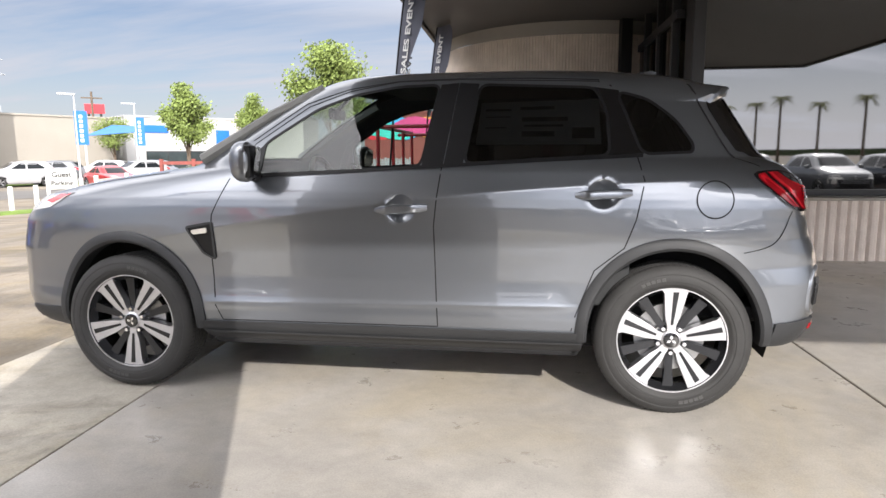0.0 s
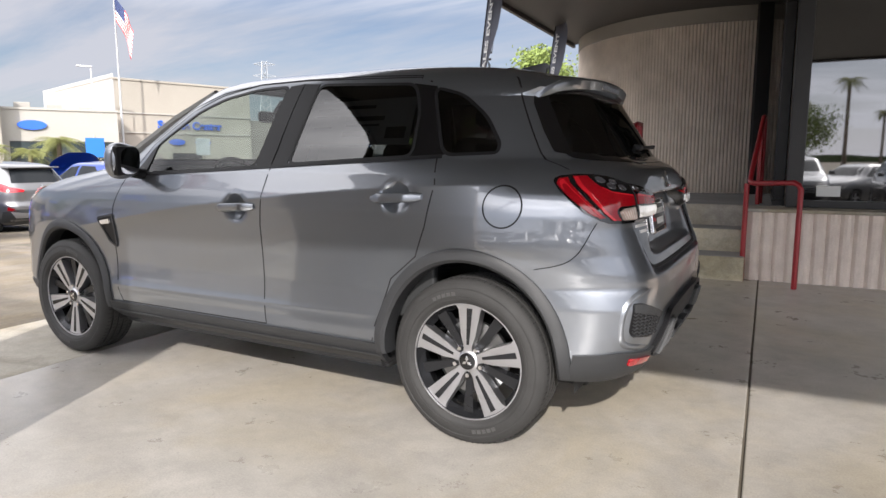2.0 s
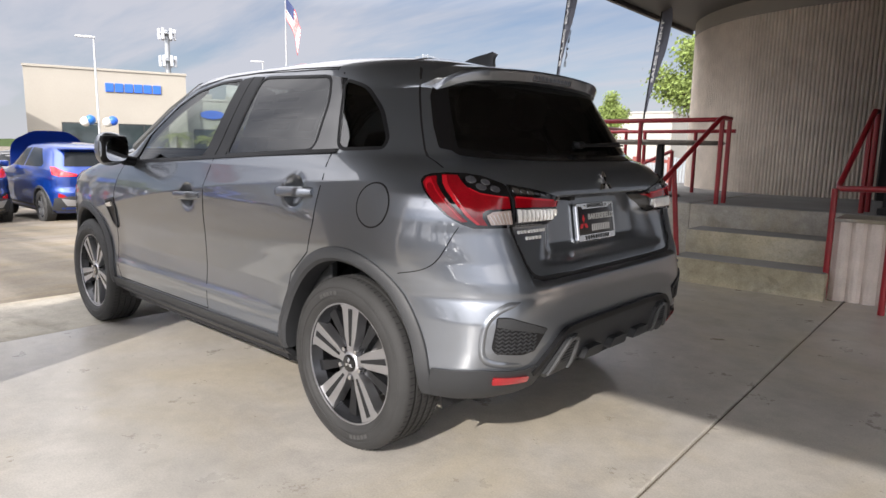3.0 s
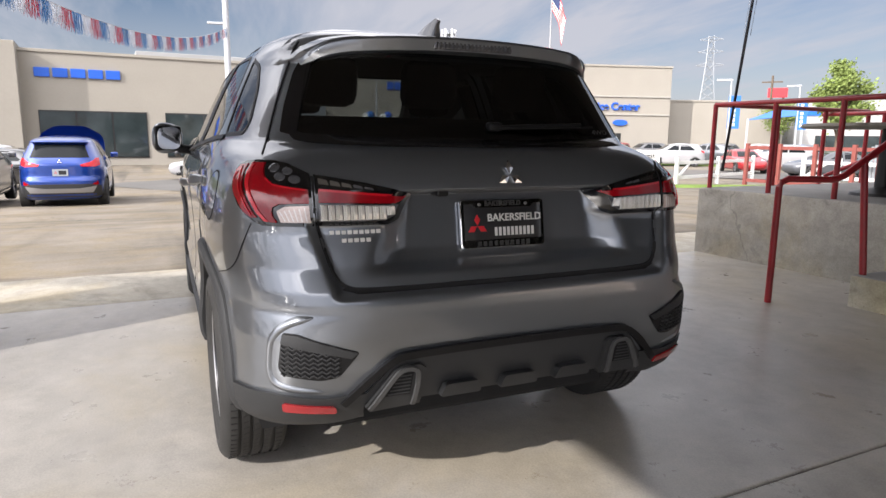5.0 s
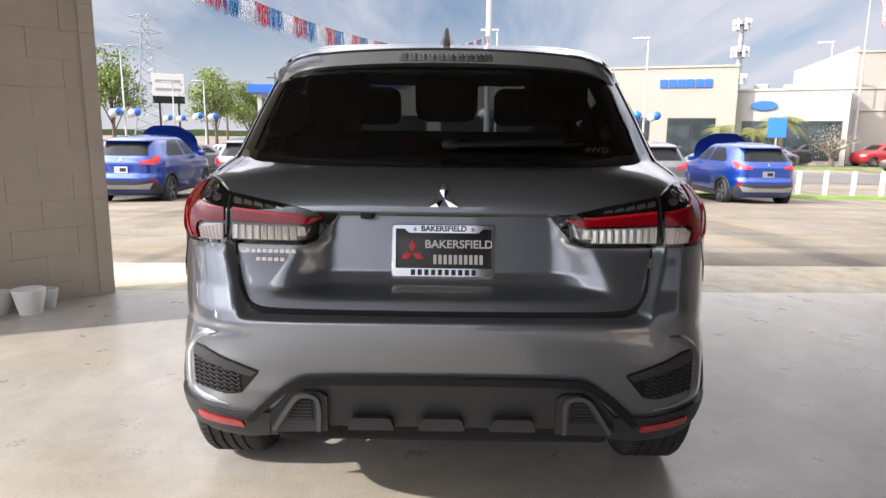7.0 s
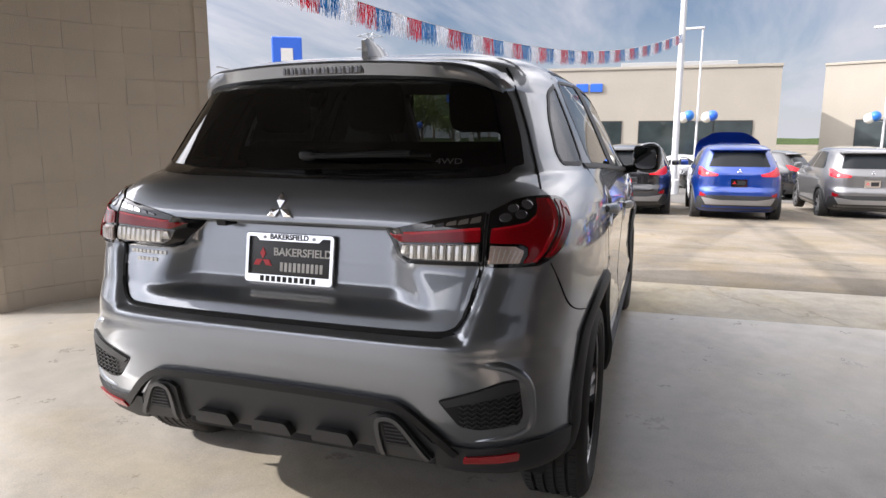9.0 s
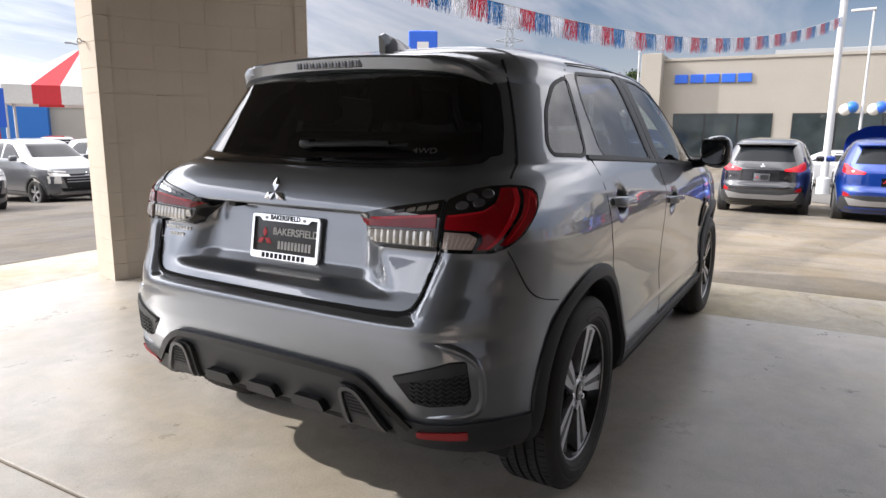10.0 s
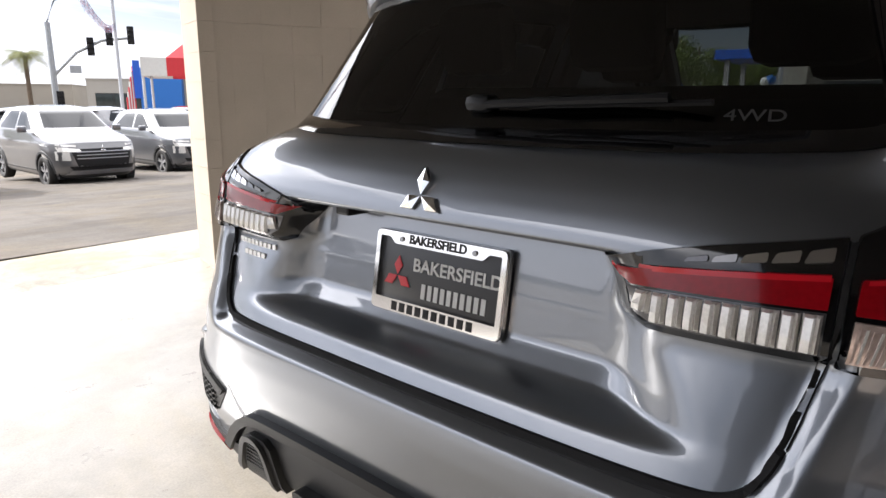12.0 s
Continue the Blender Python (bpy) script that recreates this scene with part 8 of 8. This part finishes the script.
def palm(a, d, h, label, spread=1.0):
    x, y = az(a, d)
    root = thing("palm_tree", on_ground(x, y), label, "palm tree", "palms")
    bm = bmesh.new(); lathe(bm, [(0.26, 0), (0.18, h * 0.3), (0.15, h), (0.02, h + 0.2)], 10, "z")
    part("trunk", bm, M_bark, root, smooth=True)
    rng = random.Random(int(a * 10))
    bm = bmesh.new()
    for i in range(34):
        t = 2 * math.pi * rng.random()
        up = rng.uniform(-0.5, 1.0)
        L = spread * rng.uniform(1.5, 2.1)
        prev = None
        for j in range(9):
            s = j / 8
            r = L * s * (0.55 + 0.45 * (1 - abs(up) * 0.4))
            zz = h + 0.1 + up * 0.9 * s * spread - 1.7 * s * s * spread * (0.6 if up > 0 else 0.75)
            c = Vector((r * math.cos(t), r * math.sin(t), zz))
            sd = Vector((-math.sin(t), math.cos(t), 0))
            wl_ = 0.42 * spread * math.sin(math.pi * min(1, 0.12 + s * 0.9)) 
            if prev is not None:
                p0, w0 = prev
                for sg in (-1, 1):
                    for q in range(3):
                        c0 = p0.lerp(c, q / 3)
                        c1 = p0.lerp(c, (q + 0.45) / 3)
                        tip = c1 + sd * sg * wl_ + Vector((0.25 * wl_ * math.cos(t), 0.25 * wl_ * math.sin(t), -wl_ * 0.55))
                        bm.faces.new([bm.verts.new(k) for k in (c0, c1, tip)])
            prev = (c, wl_)
    part("crown", bm, M_palmleaf, root)


palm(162.0, 58, 5.3, "tall palm with a drooping crown", 1.5)
palm(61.7, 54, 3.4, "young palm before the showroom wing", 1.25)
palm(63.6, 54.5, 2.6, "young palm before the showroom wing", 1.0)
palm(66.0, 53.0, 2.8, "young palm before the showroom wing", 0.9)
for a, d, h in ((184, 84, 9.0), (187.5, 62, 9.5), (190, 90, 8.0), (192, 84, 9.0), (193.2, 88, 8.2), (195, 86, 8.6), (197, 92, 9.4), (199.5, 84, 8.2), (202, 90, 8.8), (204, 86, 9.2), (207, 88, 8.4), (210.5, 84, 8.8), (214, 80, 8.4)):
    palm(a, d, h, "tall palm across the street", 1.05)


def tree(a, d, h, crown, label, material=None, seed=0, low=0.28, n=5200, vase=False):
    x, y = az(a, d)
    root = thing("tree", on_ground(x, y), label, "tree", "street trees")
    rng = random.Random(seed + int(a * 13))
    tr = bmesh.new()
    lathe(tr, [(0.24, 0), (0.16, h * 0.2), (0.13, h * low), (0.03, h * 0.8)], 10, "z")
    tips = []
    for i in range(13):
        t = 2 * math.pi * i / 13 + rng.uniform(-0.3, 0.3)
        z0 = h * (low * 0.8 + 0.3 * rng.random())
        r = crown * rng.uniform(0.55, 0.95)
        z1 = min(h * 0.93, z0 + h * rng.uniform(0.22, 0.45))
        p0, p1 = Vector((0, 0, z0)), Vector((r * math.cos(t), r * math.sin(t), z1))
        mid = p0.lerp(p1, 0.5) + Vector((0, 0, 0.1 * h))
        tube(tr, [p0, mid, p1], 0.05, 5)
        tips += [p1, mid.lerp(p1, 0.5), mid]
    tips += [Vector((rng.uniform(-0.3, 0.3) * crown, rng.uniform(-0.3, 0.3) * crown, h * rng.uniform(0.7, 0.95))) for _ in range(8)]
    part("trunk", tr, material and M_bark or M_bark, root, smooth=True)
    bm = bmesh.new()
    s = 0.0145 * h
    for k in range(n):
        c = rng.choice(tips)
        o = Vector((rng.gauss(0, 1), rng.gauss(0, 1), rng.gauss(0, 0.9)))
        p = c + o * crown * 0.18
        p.z = max(p.z, h * low)
        e = (h - p.z)
        if e < 0:
            p.z = h - abs(rng.gauss(0, 0.05 * h))
        q = Vector((rng.uniform(-1, 1), rng.uniform(-1, 1), rng.uniform(-0.6, 0.6))).normalized()
        u = q.orthogonal().normalized()
        v = q.cross(u)
        sz = s * rng.uniform(0.6, 1.3)
        bm.faces.new([bm.verts.new(p + u * sz * aa + v * sz * bb) for aa, bb in ((-1, 0), (0, -0.6), (1, 0), (0, 0.6))])
    part("crown", bm, material or M_leaf, root)


tree(34.4, 48, 7.1, 1.5, "young street tree in bright spring leaf", seed=1, n=9000)
tree(28.7, 52, 6.9, 1.25, "young street tree in bright spring leaf", seed=2, n=8000)
tree(21.6, 60, 12.0, 3.6, "street tree in bright spring leaf", seed=3, n=10000)
tree(38.6, 72, 6.0, 1.8, "street tree in bright spring leaf", seed=4)
tree(116.9, 55, 8.6, 2.4, "open-crowned tree in young leaf", seed=5, n=3600)
tree(109.3, 72, 8.6, 2.9, "vase-shaped tree in young leaf", seed=6)
tree(106.6, 76, 7.8, 2.6, "vase-shaped tree in young leaf", seed=7)
tree(104.2, 76, 7.4, 2.6, "vase-shaped tree in young leaf", seed=8)
tree(41.2, 150, 10, 4, "dark evergreen tree far off", M_leafdark, seed=9, low=0.12)
tree(103.9, 120, 14, 2.2, "dark evergreen tree far off", M_leafdark, seed=10, low=0.15)
tree(58.2, 55, 3.2, 1.6, "bare twiggy shrub tree by the flagpole", M_apron, seed=11, low=0.1, n=900)
tree(184, 45, 6, 2.5, "street tree across the street", seed=12)
# far wooded rise that closes the view over the lot
bm = bmesh.new()
rng = random.Random(3)
lo, hi = [], []
for i in range(241):
    a = 1.5 * i
    d = 420
    x, y = az(a, d)
    lo.append(bm.verts.new((x, y, -3)))
    hi.append(bm.verts.new((x, y, 2.6 + 1.6 * noise.noise((i * 0.35, 0.0, 0.0)) + rng.uniform(0, 0.8))))
for i in range(240):
    bm.faces.new((lo[i], lo[i + 1], hi[i + 1], hi[i]))
tagged(part("backdrop", bm, M_leafdark, smooth="all"), "hazy dark tree line on the horizon", "backdrop", kind="structure")

# plastic tubs by the pier
for x, y, s, mm in ((-0.60, -2.84, 0.8, M_white), (-0.46, -2.86, 1.0, M_paper), (-0.42, -3.06, 0.9, M_white)):
    tub = thing("plastic_tub", pose(x, y, 0.0, 0, 0, 30 * s), "crumpled white plastic tub on the slab by the pier", "tub", "tubs by the pier")
    bm = bmesh.new(); lathe(bm, [(0.001, 0.0), (0.07 * s, 0.0), (0.095 * s, 0.12 * s), (0.105 * s, 0.17 * s), (0.10 * s, 0.175 * s), (0.085 * s, 0.10 * s), (0.001, 0.02)], 18, "z")
    part("bowl", bm, mm, tub, smooth=True)
